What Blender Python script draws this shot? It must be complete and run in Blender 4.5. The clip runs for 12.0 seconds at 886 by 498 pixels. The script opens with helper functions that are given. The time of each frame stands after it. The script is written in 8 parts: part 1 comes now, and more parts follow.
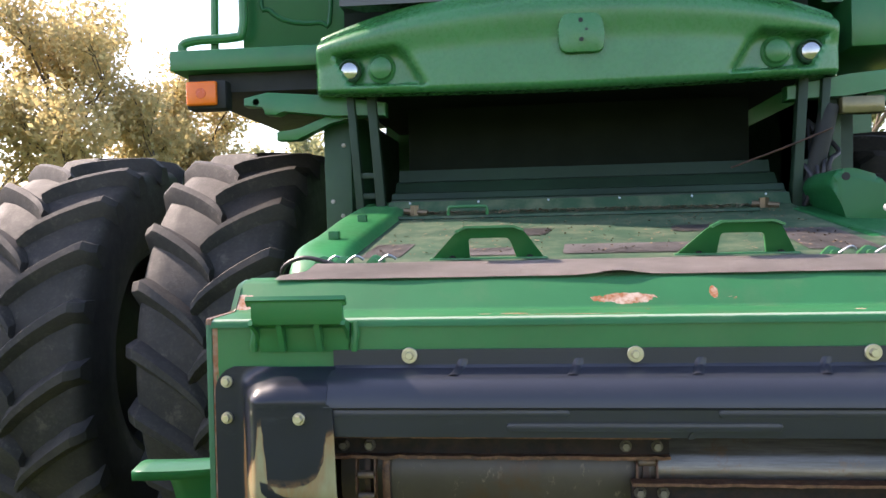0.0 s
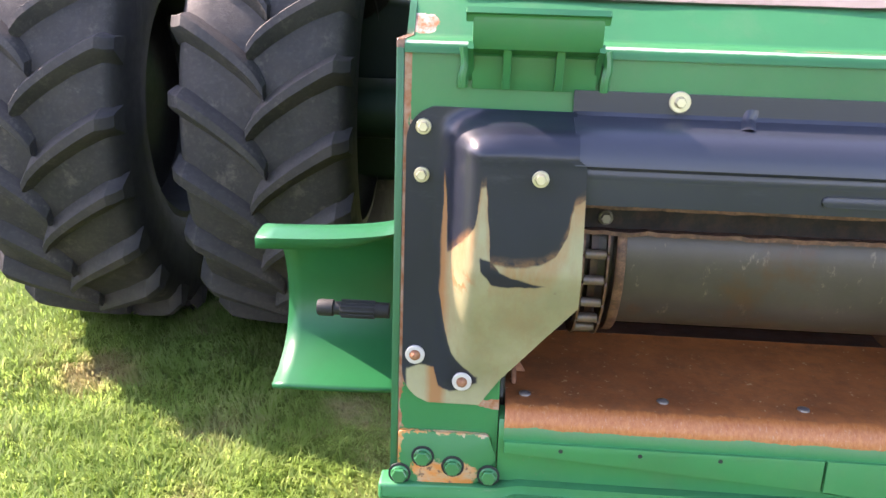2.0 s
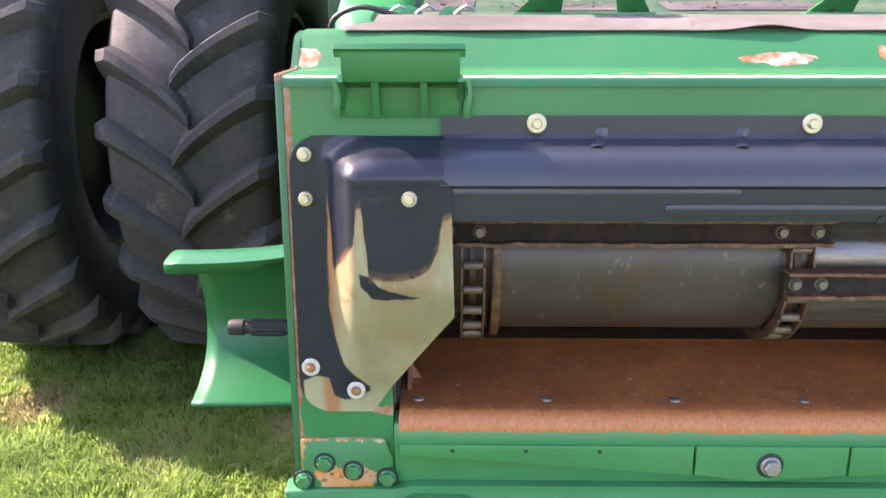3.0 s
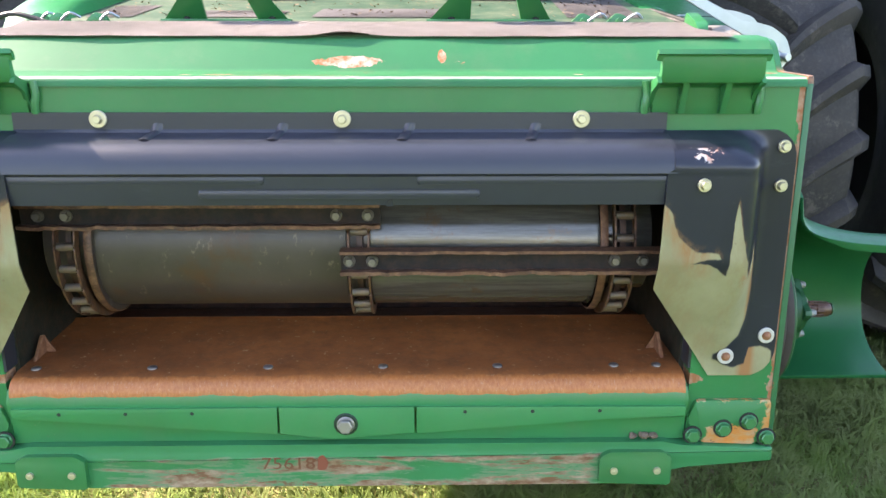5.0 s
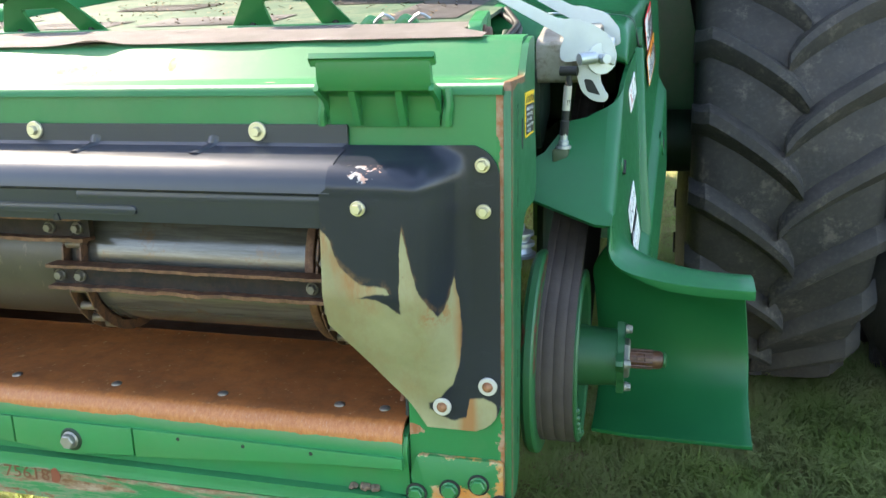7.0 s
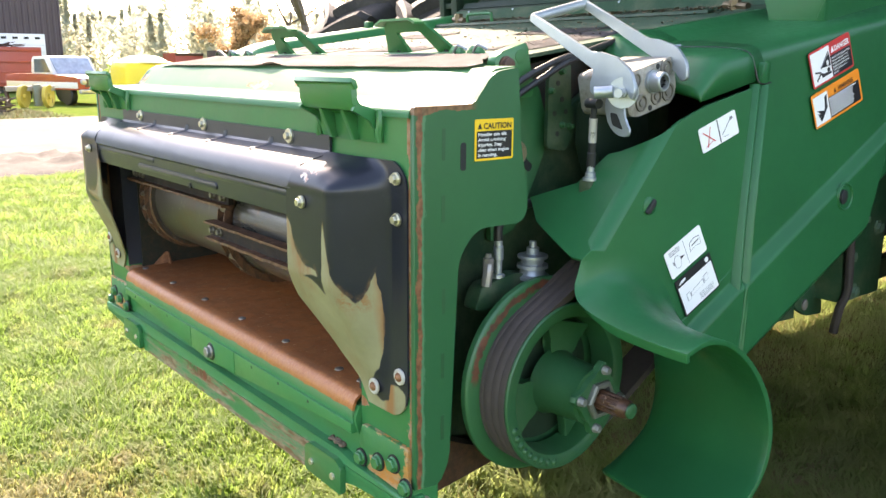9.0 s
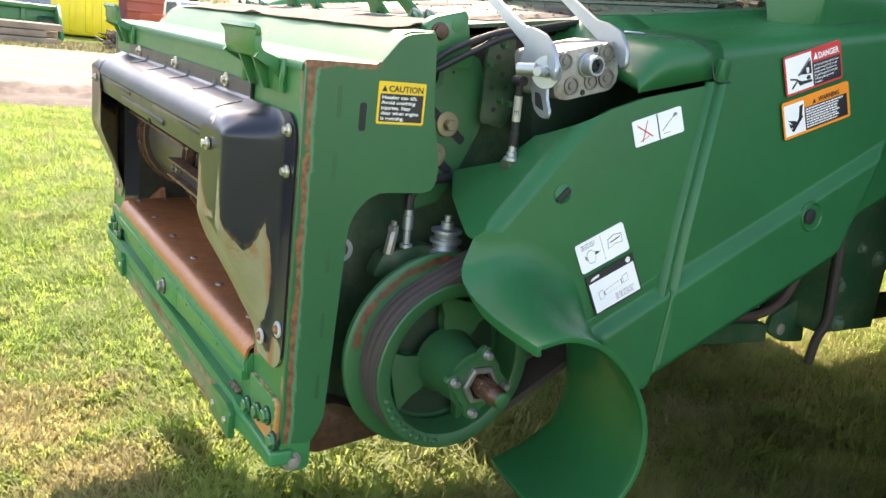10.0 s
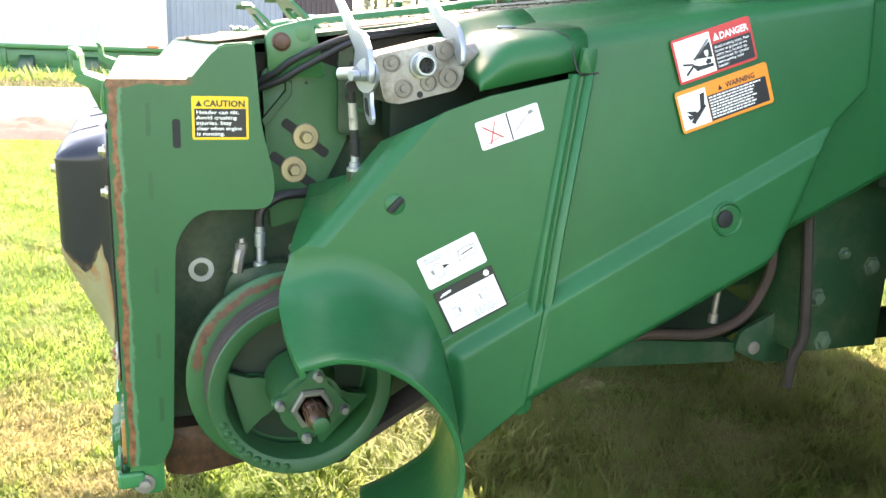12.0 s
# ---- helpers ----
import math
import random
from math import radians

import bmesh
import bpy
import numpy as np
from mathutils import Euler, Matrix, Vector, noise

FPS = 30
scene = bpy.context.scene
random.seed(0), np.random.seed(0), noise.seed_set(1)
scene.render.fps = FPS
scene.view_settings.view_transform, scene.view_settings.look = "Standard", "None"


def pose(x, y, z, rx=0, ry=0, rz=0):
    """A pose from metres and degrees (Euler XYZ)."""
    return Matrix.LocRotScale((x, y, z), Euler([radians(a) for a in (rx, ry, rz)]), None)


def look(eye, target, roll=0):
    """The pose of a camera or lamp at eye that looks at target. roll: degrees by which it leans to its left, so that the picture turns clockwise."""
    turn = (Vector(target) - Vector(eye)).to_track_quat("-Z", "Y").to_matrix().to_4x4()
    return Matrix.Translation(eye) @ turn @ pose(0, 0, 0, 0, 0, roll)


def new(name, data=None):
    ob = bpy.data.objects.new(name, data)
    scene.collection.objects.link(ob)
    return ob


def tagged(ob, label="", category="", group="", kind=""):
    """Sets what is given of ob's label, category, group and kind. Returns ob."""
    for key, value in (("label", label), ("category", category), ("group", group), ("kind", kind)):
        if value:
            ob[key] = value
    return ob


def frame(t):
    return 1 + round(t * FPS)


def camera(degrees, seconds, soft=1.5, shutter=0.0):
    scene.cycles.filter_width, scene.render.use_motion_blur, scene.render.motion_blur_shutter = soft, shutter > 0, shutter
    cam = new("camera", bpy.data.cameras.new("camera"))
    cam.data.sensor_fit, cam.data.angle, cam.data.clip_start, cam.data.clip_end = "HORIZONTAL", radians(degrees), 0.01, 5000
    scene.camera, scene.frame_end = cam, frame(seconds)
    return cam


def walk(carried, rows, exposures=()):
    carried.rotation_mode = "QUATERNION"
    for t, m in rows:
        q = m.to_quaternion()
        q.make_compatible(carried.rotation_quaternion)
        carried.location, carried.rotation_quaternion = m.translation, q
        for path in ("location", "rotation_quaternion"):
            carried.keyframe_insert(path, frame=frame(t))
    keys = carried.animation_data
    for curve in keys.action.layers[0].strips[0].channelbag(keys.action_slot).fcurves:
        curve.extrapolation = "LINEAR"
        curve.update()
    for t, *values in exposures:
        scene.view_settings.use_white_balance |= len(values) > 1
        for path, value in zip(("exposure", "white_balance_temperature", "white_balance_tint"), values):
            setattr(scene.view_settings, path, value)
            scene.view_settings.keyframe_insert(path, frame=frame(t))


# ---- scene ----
cam = camera(56.7, 12.0, soft=1.5, shutter=0.0)
PATH = [
    (0, (-0.201, -1.666, 1.567), (-0.415, 0.322, 1.536), -1.3),
    (0.5, (-0.339, -1.483, 1.519), (-0.821, 0.432, 1.2), -1.8),
    (1, (-0.48, -1.346, 1.468), (-1.015, 0.522, 0.993), -1.0),
    (1.2, (-0.599, -1.302, 1.488), (-0.975, 0.579, 0.921), 0.1),
    (1.5, (-0.631, -1.276, 1.438), (-0.879, 0.621, 0.856), 0.2),
    (2, (-0.73, -1.286, 1.445), (-0.842, 0.633, 0.89), 1.9),
    (2.5, (-0.732, -1.289, 1.445), (-0.825, 0.638, 0.92), 1.6),
    (2.7, (-0.69, -1.313, 1.456), (-0.742, 0.616, 0.931), 0.6),
    (4.3, (-0.112, -1.618, 1.512), (-0.105, 0.328, 1.048), -0.9),
    (4.5, (-0.053, -1.612, 1.485), (0.008, 0.333, 1.023), -0.3),
    (4.6, (-0.034, -1.6, 1.465), (0.082, 0.344, 1.012), 0.6),
    (5, (0.157, -1.56, 1.49), (0.197, 0.371, 0.97), 0.1),
    (5.5, (0.394, -1.55, 1.485), (0.302, 0.398, 1.039), -2.5),
    (6, (0.669, -1.534, 1.491), (0.414, 0.388, 0.998), -1.4),
    (6.5, (0.881, -1.404, 1.467), (0.577, 0.507, 0.959), 0.2),
    (6.6, (0.926, -1.375, 1.464), (0.588, 0.531, 0.964), 0.7),
    (7, (1.108, -1.297, 1.473), (0.619, 0.577, 0.975), -1.3),
    (7.2, (1.217, -1.301, 1.471), (0.578, 0.536, 1.004), -2.0),
    (8.8, (1.953, -0.964, 1.484), (0.573, 0.433, 1.104), 0.3),
    (9, (2.052, -0.898, 1.477), (0.547, 0.346, 1.04), 0.3),
    (9.5, (2.215, -0.759, 1.477), (0.609, 0.33, 0.997), 0.3),
    (9.8, (2.223, -0.679, 1.484), (0.625, 0.432, 1.019), 4.1),
    (10, (2.262, -0.559, 1.466), (0.63, 0.486, 0.971), 6.6),
    (10.5, (2.296, -0.356, 1.483), (0.564, 0.532, 1.022), 5.8),
    (11, (2.4, -0.087, 1.485), (0.587, 0.585, 0.973), 3.8),
    (11.5, (2.459, 0.046, 1.481), (0.659, 0.771, 0.997), 4.0),
    (12, (2.454, 0.044, 1.481), (0.638, 0.733, 1.002), 2.2),
]
EXPOSURES = [(0.0, 1.9, 7200, 24), (0.4, 2.47, 7100, 24), (0.6, 2.62, 7100, 23), (1.0, 2.57, 6800, 26), (2.0, 2.82, 7100, 33), (2.7, 2.77, 7100, 35), (4.5, 2.67, 7150, 24), (5.5, 2.81, 7350, 20), (7.0, 2.76, 7400, 12), (9.0, 2.57, 8000, 21), (10.0, 2.52, 8300, 22), (10.5, 2.62, 8400, 23), (11.0, 2.55, 8450, 23), (11.5, 3.09, 8500, 23), (12.0, 3.15, 8500, 21)]
walk(cam, [(t, look(eye, target, roll)) for t, eye, target, roll in PATH], EXPOSURES)

# ---- light ----
SUN_AZ, SUN_EL = radians(-69.0), radians(39.5)
world = bpy.data.worlds.new("sky")
scene.world = world
world.use_nodes = True
wt = world.node_tree
sky = wt.nodes.new("ShaderNodeTexSky")
sky.sky_type, sky.sun_disc = "NISHITA", False
sky.sun_elevation, sky.sun_rotation = SUN_EL, SUN_AZ
sky.air_density, sky.dust_density, sky.ozone_density = 1.0, 1.0, 1.0
wt.links.new(sky.outputs[0], wt.nodes["Background"].inputs[0])
wt.nodes["Background"].inputs[1].default_value = 0.15
sun = new("sun", bpy.data.lights.new("sun", "SUN"))
sun.data.energy, sun.data.angle, sun.data.color = 2.85, radians(0.55), (1.0, 0.93, 0.82)
sun.matrix_world = look((0, 0, 30), (0 - math.sin(SUN_AZ) * math.cos(SUN_EL) * 10, -math.cos(SUN_AZ) * math.cos(SUN_EL) * 10, 30 - math.sin(SUN_EL) * 10))


# ---- materials ----
class Mat:
    """A small wrapper for node materials."""

    def __init__(self, name, rough=0.5, metal=0.0, base=(0.5, 0.5, 0.5)):
        self.m = bpy.data.materials.new(name)
        self.m.use_nodes = True
        self.t = self.m.node_tree
        self.b = self.t.nodes["Principled BSDF"]
        self.b.inputs["Roughness"].default_value = rough
        self.b.inputs["Metallic"].default_value = metal
        self.b.inputs["Base Color"].default_value = (*base, 1)
        self.obj = None

    def node(self, kind, operation="", data_type=""):
        n = self.t.nodes.new(kind)
        if operation:
            n.operation = operation
        if data_type:
            n.data_type = data_type
        return n

    def link(self, a, b):
        self.t.links.new(a, b)

    def coords(self):
        if self.obj is None:
            self.obj = self.node("ShaderNodeTexCoord").outputs["Object"]
        return self.obj

    def scaled(self, scale):
        mp = self.node("ShaderNodeMapping")
        self.link(self.coords(), mp.inputs[0])
        mp.inputs["Scale"].default_value = scale
        return mp.outputs[0]

    def noise(self, scale, detail=4, rough=0.6, stretch=None, distort=0.0):
        n = self.node("ShaderNodeTexNoise")
        self.link(self.scaled(stretch) if stretch else self.coords(), n.inputs["Vector"])
        n.inputs["Scale"].default_value = scale
        n.inputs["Detail"].default_value = detail
        n.inputs["Roughness"].default_value = rough
        n.inputs["Distortion"].default_value = distort
        return n.outputs[0]

    def ramp(self, value, a, b, ca=(0, 0, 0), cb=(1, 1, 1)):
        r = self.node("ShaderNodeValToRGB")
        self.link(value, r.inputs[0])
        e = r.color_ramp.elements
        e[0].position, e[0].color = a, (*ca, 1)
        e[1].position, e[1].color = b, (*cb, 1)
        return r.outputs[0]

    def math(self, op, a, b=0.0):
        n = self.node("ShaderNodeMath", operation=op)
        for k, v in enumerate((a, b)):
            if isinstance(v, (int, float)):
                n.inputs[k].default_value = v
            else:
                self.link(v, n.inputs[k])
        return n.outputs[0]

    def mix(self, fac, a, b):
        n = self.node("ShaderNodeMix", data_type="RGBA")
        for k, v in ((0, fac), (6, a), (7, b)):
            if isinstance(v, (int, float)):
                n.inputs[k].default_value = v
            elif isinstance(v, tuple):
                n.inputs[k].default_value = (*v, 1)
            else:
                self.link(v, n.inputs[k])
        return n.outputs[2]

    def axis(self, k):
        n = self.node("ShaderNodeSeparateXYZ")
        self.link(self.coords(), n.inputs[0])
        return n.outputs[k]

    def color(self, c):
        self.link(c, self.b.inputs["Base Color"])
        return self

    def rough(self, value, lo, hi):
        mr = self.node("ShaderNodeMapRange")
        self.link(value, mr.inputs[0])
        mr.inputs[3].default_value, mr.inputs[4].default_value = lo, hi
        self.link(mr.outputs[0], self.b.inputs["Roughness"])
        return self

    def bump(self, value, strength=0.3, distance=0.01):
        n = self.node("ShaderNodeBump")
        n.inputs["Strength"].default_value, n.inputs["Distance"].default_value = strength, distance
        self.link(value, n.inputs["Height"])
        self.link(n.outputs[0], self.b.inputs["Normal"])
        return self


def band(m, value, lo, hi, soft=0.004):
    """1 where value lies between lo and hi."""
    up = m.math("MULTIPLY", m.math("SUBTRACT", value, lo), 1 / soft)
    down = m.math("MULTIPLY", m.math("SUBTRACT", hi, value), 1 / soft)
    n = m.math("MINIMUM", up, down)
    c = m.node("ShaderNodeClamp")
    m.link(n, c.inputs[0])
    return c.outputs[0]


def paint_green(name, base, chips=0.0, rough=0.30, dust=0.16):
    m = Mat(name, rough)
    wide, fine = m.noise(3.0, 5), m.noise(60, 4)
    dark = tuple(c * 0.78 for c in base)
    c = m.mix(m.ramp(wide, 0.3, 0.7), dark, base)
    dirt = m.math("MULTIPLY", m.ramp(m.noise(9, 6, 0.7), 0.45, 0.75), dust)
    c = m.mix(dirt, c, (0.16, 0.17, 0.10))
    if chips:
        mask = m.ramp(m.noise(7, 8, 0.72, distort=0.4), 0.69 - chips, 0.70 - chips)
        inner = m.mix(m.ramp(m.noise(40, 3), 0.4, 0.6), (0.17, 0.06, 0.025), (0.42, 0.36, 0.30))
        c = m.mix(mask, c, inner)
    m.color(c).rough(fine, rough - 0.06, rough + 0.14)
    return m.bump(m.noise(180, 3), 0.06, 0.002).m


GREEN = (0.016, 0.168, 0.052)
GREEN_LIGHT = (0.015, 0.195, 0.070)
MAT_GREEN = paint_green("green paint", GREEN, 0.0)


def spot_paint(name, base, spots, edge=False):
    """Green paint with bare, rusty patches at given places (x, y or z, half sizes)."""
    m = Mat(name, 0.38)
    m.b.inputs["Specular IOR Level"].default_value = 0.35 if edge else 0.28
    c = m.mix(m.ramp(m.noise(3, 5), 0.3, 0.7), tuple(v * 0.8 for v in base), base)
    c = m.mix(m.math("MULTIPLY", m.ramp(m.noise(9, 6, 0.7), 0.5, 0.8), 0.22), c, (0.16, 0.17, 0.10))
    rag = m.math("MULTIPLY", m.math("SUBTRACT", m.noise(38, 6, 0.75), 0.5), 2.6)
    bare = m.mix(m.ramp(m.noise(30, 4, 0.7), 0.42, 0.6), (0.26, 0.10, 0.040), (0.34, 0.21, 0.14) if edge else (0.44, 0.33, 0.26))
    x, q = m.axis(0), m.axis(2 if edge else 1)
    mask = m.math("MULTIPLY", m.ramp(m.noise(11, 8, 0.75, (0.45, 1, 1)), 0.675, 0.69), 0.8)
    for sx, sq, hx, hq in spots:
        dx = m.math("MULTIPLY", m.math("SUBTRACT", x, sx), 1 / hx)
        dq = m.math("MULTIPLY", m.math("SUBTRACT", q, sq), 1 / hq)
        d = m.math("ADD", m.math("MULTIPLY", dx, dx), m.math("MULTIPLY", dq, dq))
        mask = m.math("MAXIMUM", mask, m.math("LESS_THAN", m.math("ADD", d, rag), 0.9))
    if edge:
        ax = m.math("ADD", m.math("ABSOLUTE", x), m.math("MULTIPLY", m.math("SUBTRACT", m.noise(16, 6, 0.75, (1, 1, 0.45)), 0.5), 0.085))
        mask = m.math("MAXIMUM", mask, m.math("GREATER_THAN", ax, 0.863))
    else:
        # thin pale band along the front lip, broken up by noise
        wear = m.math("ADD", q, m.math("MULTIPLY", m.math("SUBTRACT", m.noise(20, 6, 0.7), 0.5), 0.006))
        c = m.mix(m.math("MULTIPLY", band(m, wear, -0.0022, 0.0055, 0.002), 0.7), c, (0.40, 0.48, 0.36))
    c = m.mix(mask, c, bare)
    m.color(c).rough(mask, 0.36 if edge else 0.5, 0.7)
    return m.bump(m.noise(180, 3), 0.06, 0.002).m


MAT_TOP = spot_paint("top plate paint", (0.018, 0.150, 0.054), [(0.0, 0.155, 0.070, 0.010), (-0.862, 0.156, 0.030, 0.016), (0.83, 0.09, 0.03, 0.013), (0.19, 0.165, 0.010, 0.012), (-0.235, 0.04, 0.03, 0.008), (-0.30, 0.035, 0.012, 0.006), (0.45, 0.05, 0.01, 0.008), (-0.12, 0.02, 0.16, 0.003)])
MAT_POST = spot_paint("front post paint", GREEN, [(0.864, 1.37, 0.016, 0.035), (-0.868, 1.36, 0.01, 0.04), (0.70, 0.79, 0.03, 0.012), (-0.71, 0.80, 0.03, 0.01)], True)
# chips are wear; the base is brightened for light bounced off the grass
MAT_GREEN_WORN = paint_green("worn brightened green paint", (0.020, 0.20, 0.064), 0.03)
MAT_SHIELD = paint_green("green moulded plastic", (0.0065, 0.116, 0.038), 0.0, 0.32, 0.0)
MAT_SHIELD.node_tree.nodes["Principled BSDF"].inputs["Specular IOR Level"].default_value = 0.32


def streak_paint(name):
    """Green bar scuffed lengthwise to rust and bare metal."""
    m = Mat(name, 0.4)
    c = m.mix(m.ramp(m.noise(3, 5), 0.3, 0.7), tuple(v * 0.8 for v in GREEN), GREEN_LIGHT)
    rag = m.noise(14, 8, 0.75, (0.22, 1, 1.6), 0.3)
    rub = band(m, m.math("ADD", m.axis(2), m.math("MULTIPLY", m.noise(9, 5, 0.7), 0.02)), 0.50, 0.646, 0.008)
    low = m.math("SUBTRACT", m.math("MULTIPLY", m.math("MULTIPLY", rub, band(m, m.axis(0), -0.56, 0.55, 0.06)), 0.19), 0.10)
    c = m.mix(m.ramp(m.math("ADD", rag, low), 0.52, 0.55), c, (0.10, 0.19, 0.10))
    c = m.mix(m.ramp(m.math("ADD", rag, low), 0.575, 0.60), c, m.mix(m.ramp(m.noise(50, 4, 0.7, (0.4, 1, 1)), 0.4, 0.64), (0.15, 0.065, 0.032), (0.32, 0.24, 0.17)))
    m.color(c).rough(rag, 0.3, 0.65)
    return m.bump(m.noise(120, 4), 0.1, 0.002).m


def pad_paint(name):
    """Corner pad: green above, worn to orange primer and pale metal between the nuts."""
    m = Mat(name, 0.45)
    c = m.mix(m.ramp(m.noise(3, 5), 0.3, 0.7), tuple(v * 0.8 for v in GREEN), GREEN)
    rag = m.math("MULTIPLY", m.math("SUBTRACT", m.noise(26, 6, 0.75), 0.5), 0.07)
    ax, z = m.math("ABSOLUTE", m.axis(0)), m.axis(2)
    bare = m.mix(m.ramp(m.noise(34, 6, 0.7, (0.4, 1, 1)), 0.46, 0.64), (0.55, 0.20, 0.045), (0.40, 0.31, 0.20))
    bare = m.mix(m.ramp(m.noise(60, 5, 0.7), 0.60, 0.66), bare, (0.14, 0.07, 0.04))
    zz = m.math("ADD", z, rag)
    low = m.math("MULTIPLY", band(m, zz, 0.5, 0.688, 0.003), band(m, m.math("ADD", ax, rag), 0.738, 0.842, 0.004))
    rim = m.math("MAXIMUM", band(m, m.math("ADD", zz, m.math("MULTIPLY", rag, 0.5)), 0.743, 0.80, 0.003), m.math("MULTIPLY", band(m, m.math("SUBTRACT", ax, rag), 0.862, 0.95, 0.003), 0.8))
    c = m.mix(m.math("MAXIMUM", low, rim), c, bare)
    m.color(c).rough(m.noise(40, 4), 0.35, 0.6)
    return m.bump(m.noise(120, 4), 0.15, 0.002).m


MAT_DECK = paint_green("dusty green deck", (0.013, 0.062, 0.026), 0.0, 0.72, 0.6)
# dark for grime on inner plates and for shade painted on the coupler bracket
MAT_GRIMY_SHADED = paint_green("grimy shade-dark green plate", (0.008, 0.046, 0.018), 0.0, 0.52, 0.45)


def plain(name, base, rough=0.5, metal=0.0, vary=0.25, scale=30, bump=0.15):
    m = Mat(name, rough, metal)
    lo = tuple(c * (1 - vary) for c in base)
    hi = tuple(min(1, c * (1 + vary)) for c in base)
    c = m.mix(m.ramp(m.noise(scale * 0.15, 5), 0.3, 0.7), lo, hi)
    c = m.mix(m.math("MULTIPLY", m.noise(scale, 5, 0.7), 0.35), c, lo)
    m.color(c).rough(m.noise(scale, 4), max(0.03, rough - 0.12), min(1, rough + 0.12))
    return m.bump(m.noise(scale * 4, 3), bump, 0.003).m


def rust_mat(name, a, b, c3, rough=0.7):
    m = Mat(name, rough, 0.15)
    c = m.mix(m.ramp(m.noise(5, 6, 0.65), 0.35, 0.65), a, b)
    c = m.mix(m.math("MULTIPLY", m.ramp(m.noise(45, 6, 0.75), 0.45, 0.7), 0.7), c, c3)
    m.color(c).rough(m.noise(25, 4), rough - 0.2, rough + 0.15)
    return m.bump(m.noise(120, 4), 0.3, 0.002).m


def lip_rust(name):
    """Pan of bare rusty steel: brown sheet, its folded lip scoured orange with fine vertical streaks."""
    m = Mat(name, 0.6, 0.1)
    c = m.mix(m.ramp(m.noise(4, 6, 0.65), 0.35, 0.65), (0.20, 0.063, 0.020), (0.34, 0.112, 0.034))
    c = m.mix(m.math("MULTIPLY", m.ramp(m.noise(70, 6, 0.75), 0.48, 0.7), 0.5), c, (0.24, 0.095, 0.038))
    c = m.mix(m.math("MULTIPLY", m.ramp(m.noise(19, 8, 0.8), 0.44, 0.62), 0.6), c, (0.12, 0.046, 0.020))
    c = m.mix(m.math("MULTIPLY", m.ramp(m.noise(80, 3, 0.6), 0.665, 0.70), 0.7), c, (0.45, 0.33, 0.22))
    worn = m.math("ADD", m.axis(1), m.math("MULTIPLY", m.math("SUBTRACT", m.noise(30, 5, 0.7), 0.5), 0.03))
    streak = m.ramp(m.noise(170, 7, 0.8, (1, 0.5, 0.5)), 0.36, 0.66)
    lip = band(m, worn, -1.0, 0.010, 0.008)
    c = m.mix(m.math("MULTIPLY", lip, 0.8), c, m.mix(streak, (0.33, 0.090, 0.019), (0.50, 0.190, 0.055)))
    pale = m.math("MULTIPLY", m.math("MULTIPLY", lip, m.ramp(m.noise(260, 5, 0.8, (1, 0.3, 0.3)), 0.57, 0.66)), 0.5)
    c = m.mix(pale, c, (0.46, 0.29, 0.17))
    low = m.math("ADD", m.axis(2), m.math("MULTIPLY", m.math("SUBTRACT", m.noise(12, 7, 0.75), 0.5), 0.022))
    c = m.mix(m.math("LESS_THAN", low, 0.766), c, m.mix(m.ramp(low, 0.745, 0.762), GREEN_LIGHT, (0.075, 0.20, 0.095)))
    m.color(c).rough(m.noise(25, 4), 0.26, 0.58)
    return m.bump(m.noise(150, 4), 0.25, 0.002).m


MAT_RUST = rust_mat("rusty steel", (0.12, 0.05, 0.025), (0.26, 0.10, 0.045), (0.40, 0.20, 0.10))
MAT_RUST_DARK = rust_mat("dark oily rust", (0.025, 0.017, 0.013), (0.07, 0.032, 0.02), (0.16, 0.07, 0.035), 0.5)
MAT_PAN = lip_rust("rusty floor pan")
MAT_THROAT = rust_mat("near-black throat wall", (0.010, 0.014, 0.009), (0.020, 0.020, 0.013), (0.060, 0.028, 0.014), 0.65)
MAT_LINK = rust_mat("oily chain links", (0.045, 0.026, 0.018), (0.10, 0.046, 0.026), (0.24, 0.11, 0.055), 0.5)
MAT_SLAT_EDGE = rust_mat("scraped slat rust", (0.050, 0.024, 0.015), (0.13, 0.052, 0.026), (0.30, 0.15, 0.08), 0.6)
MAT_CLOD = plain("dry earth", (0.13, 0.09, 0.06), 0.9, 0, 0.4, 60, 0.6)


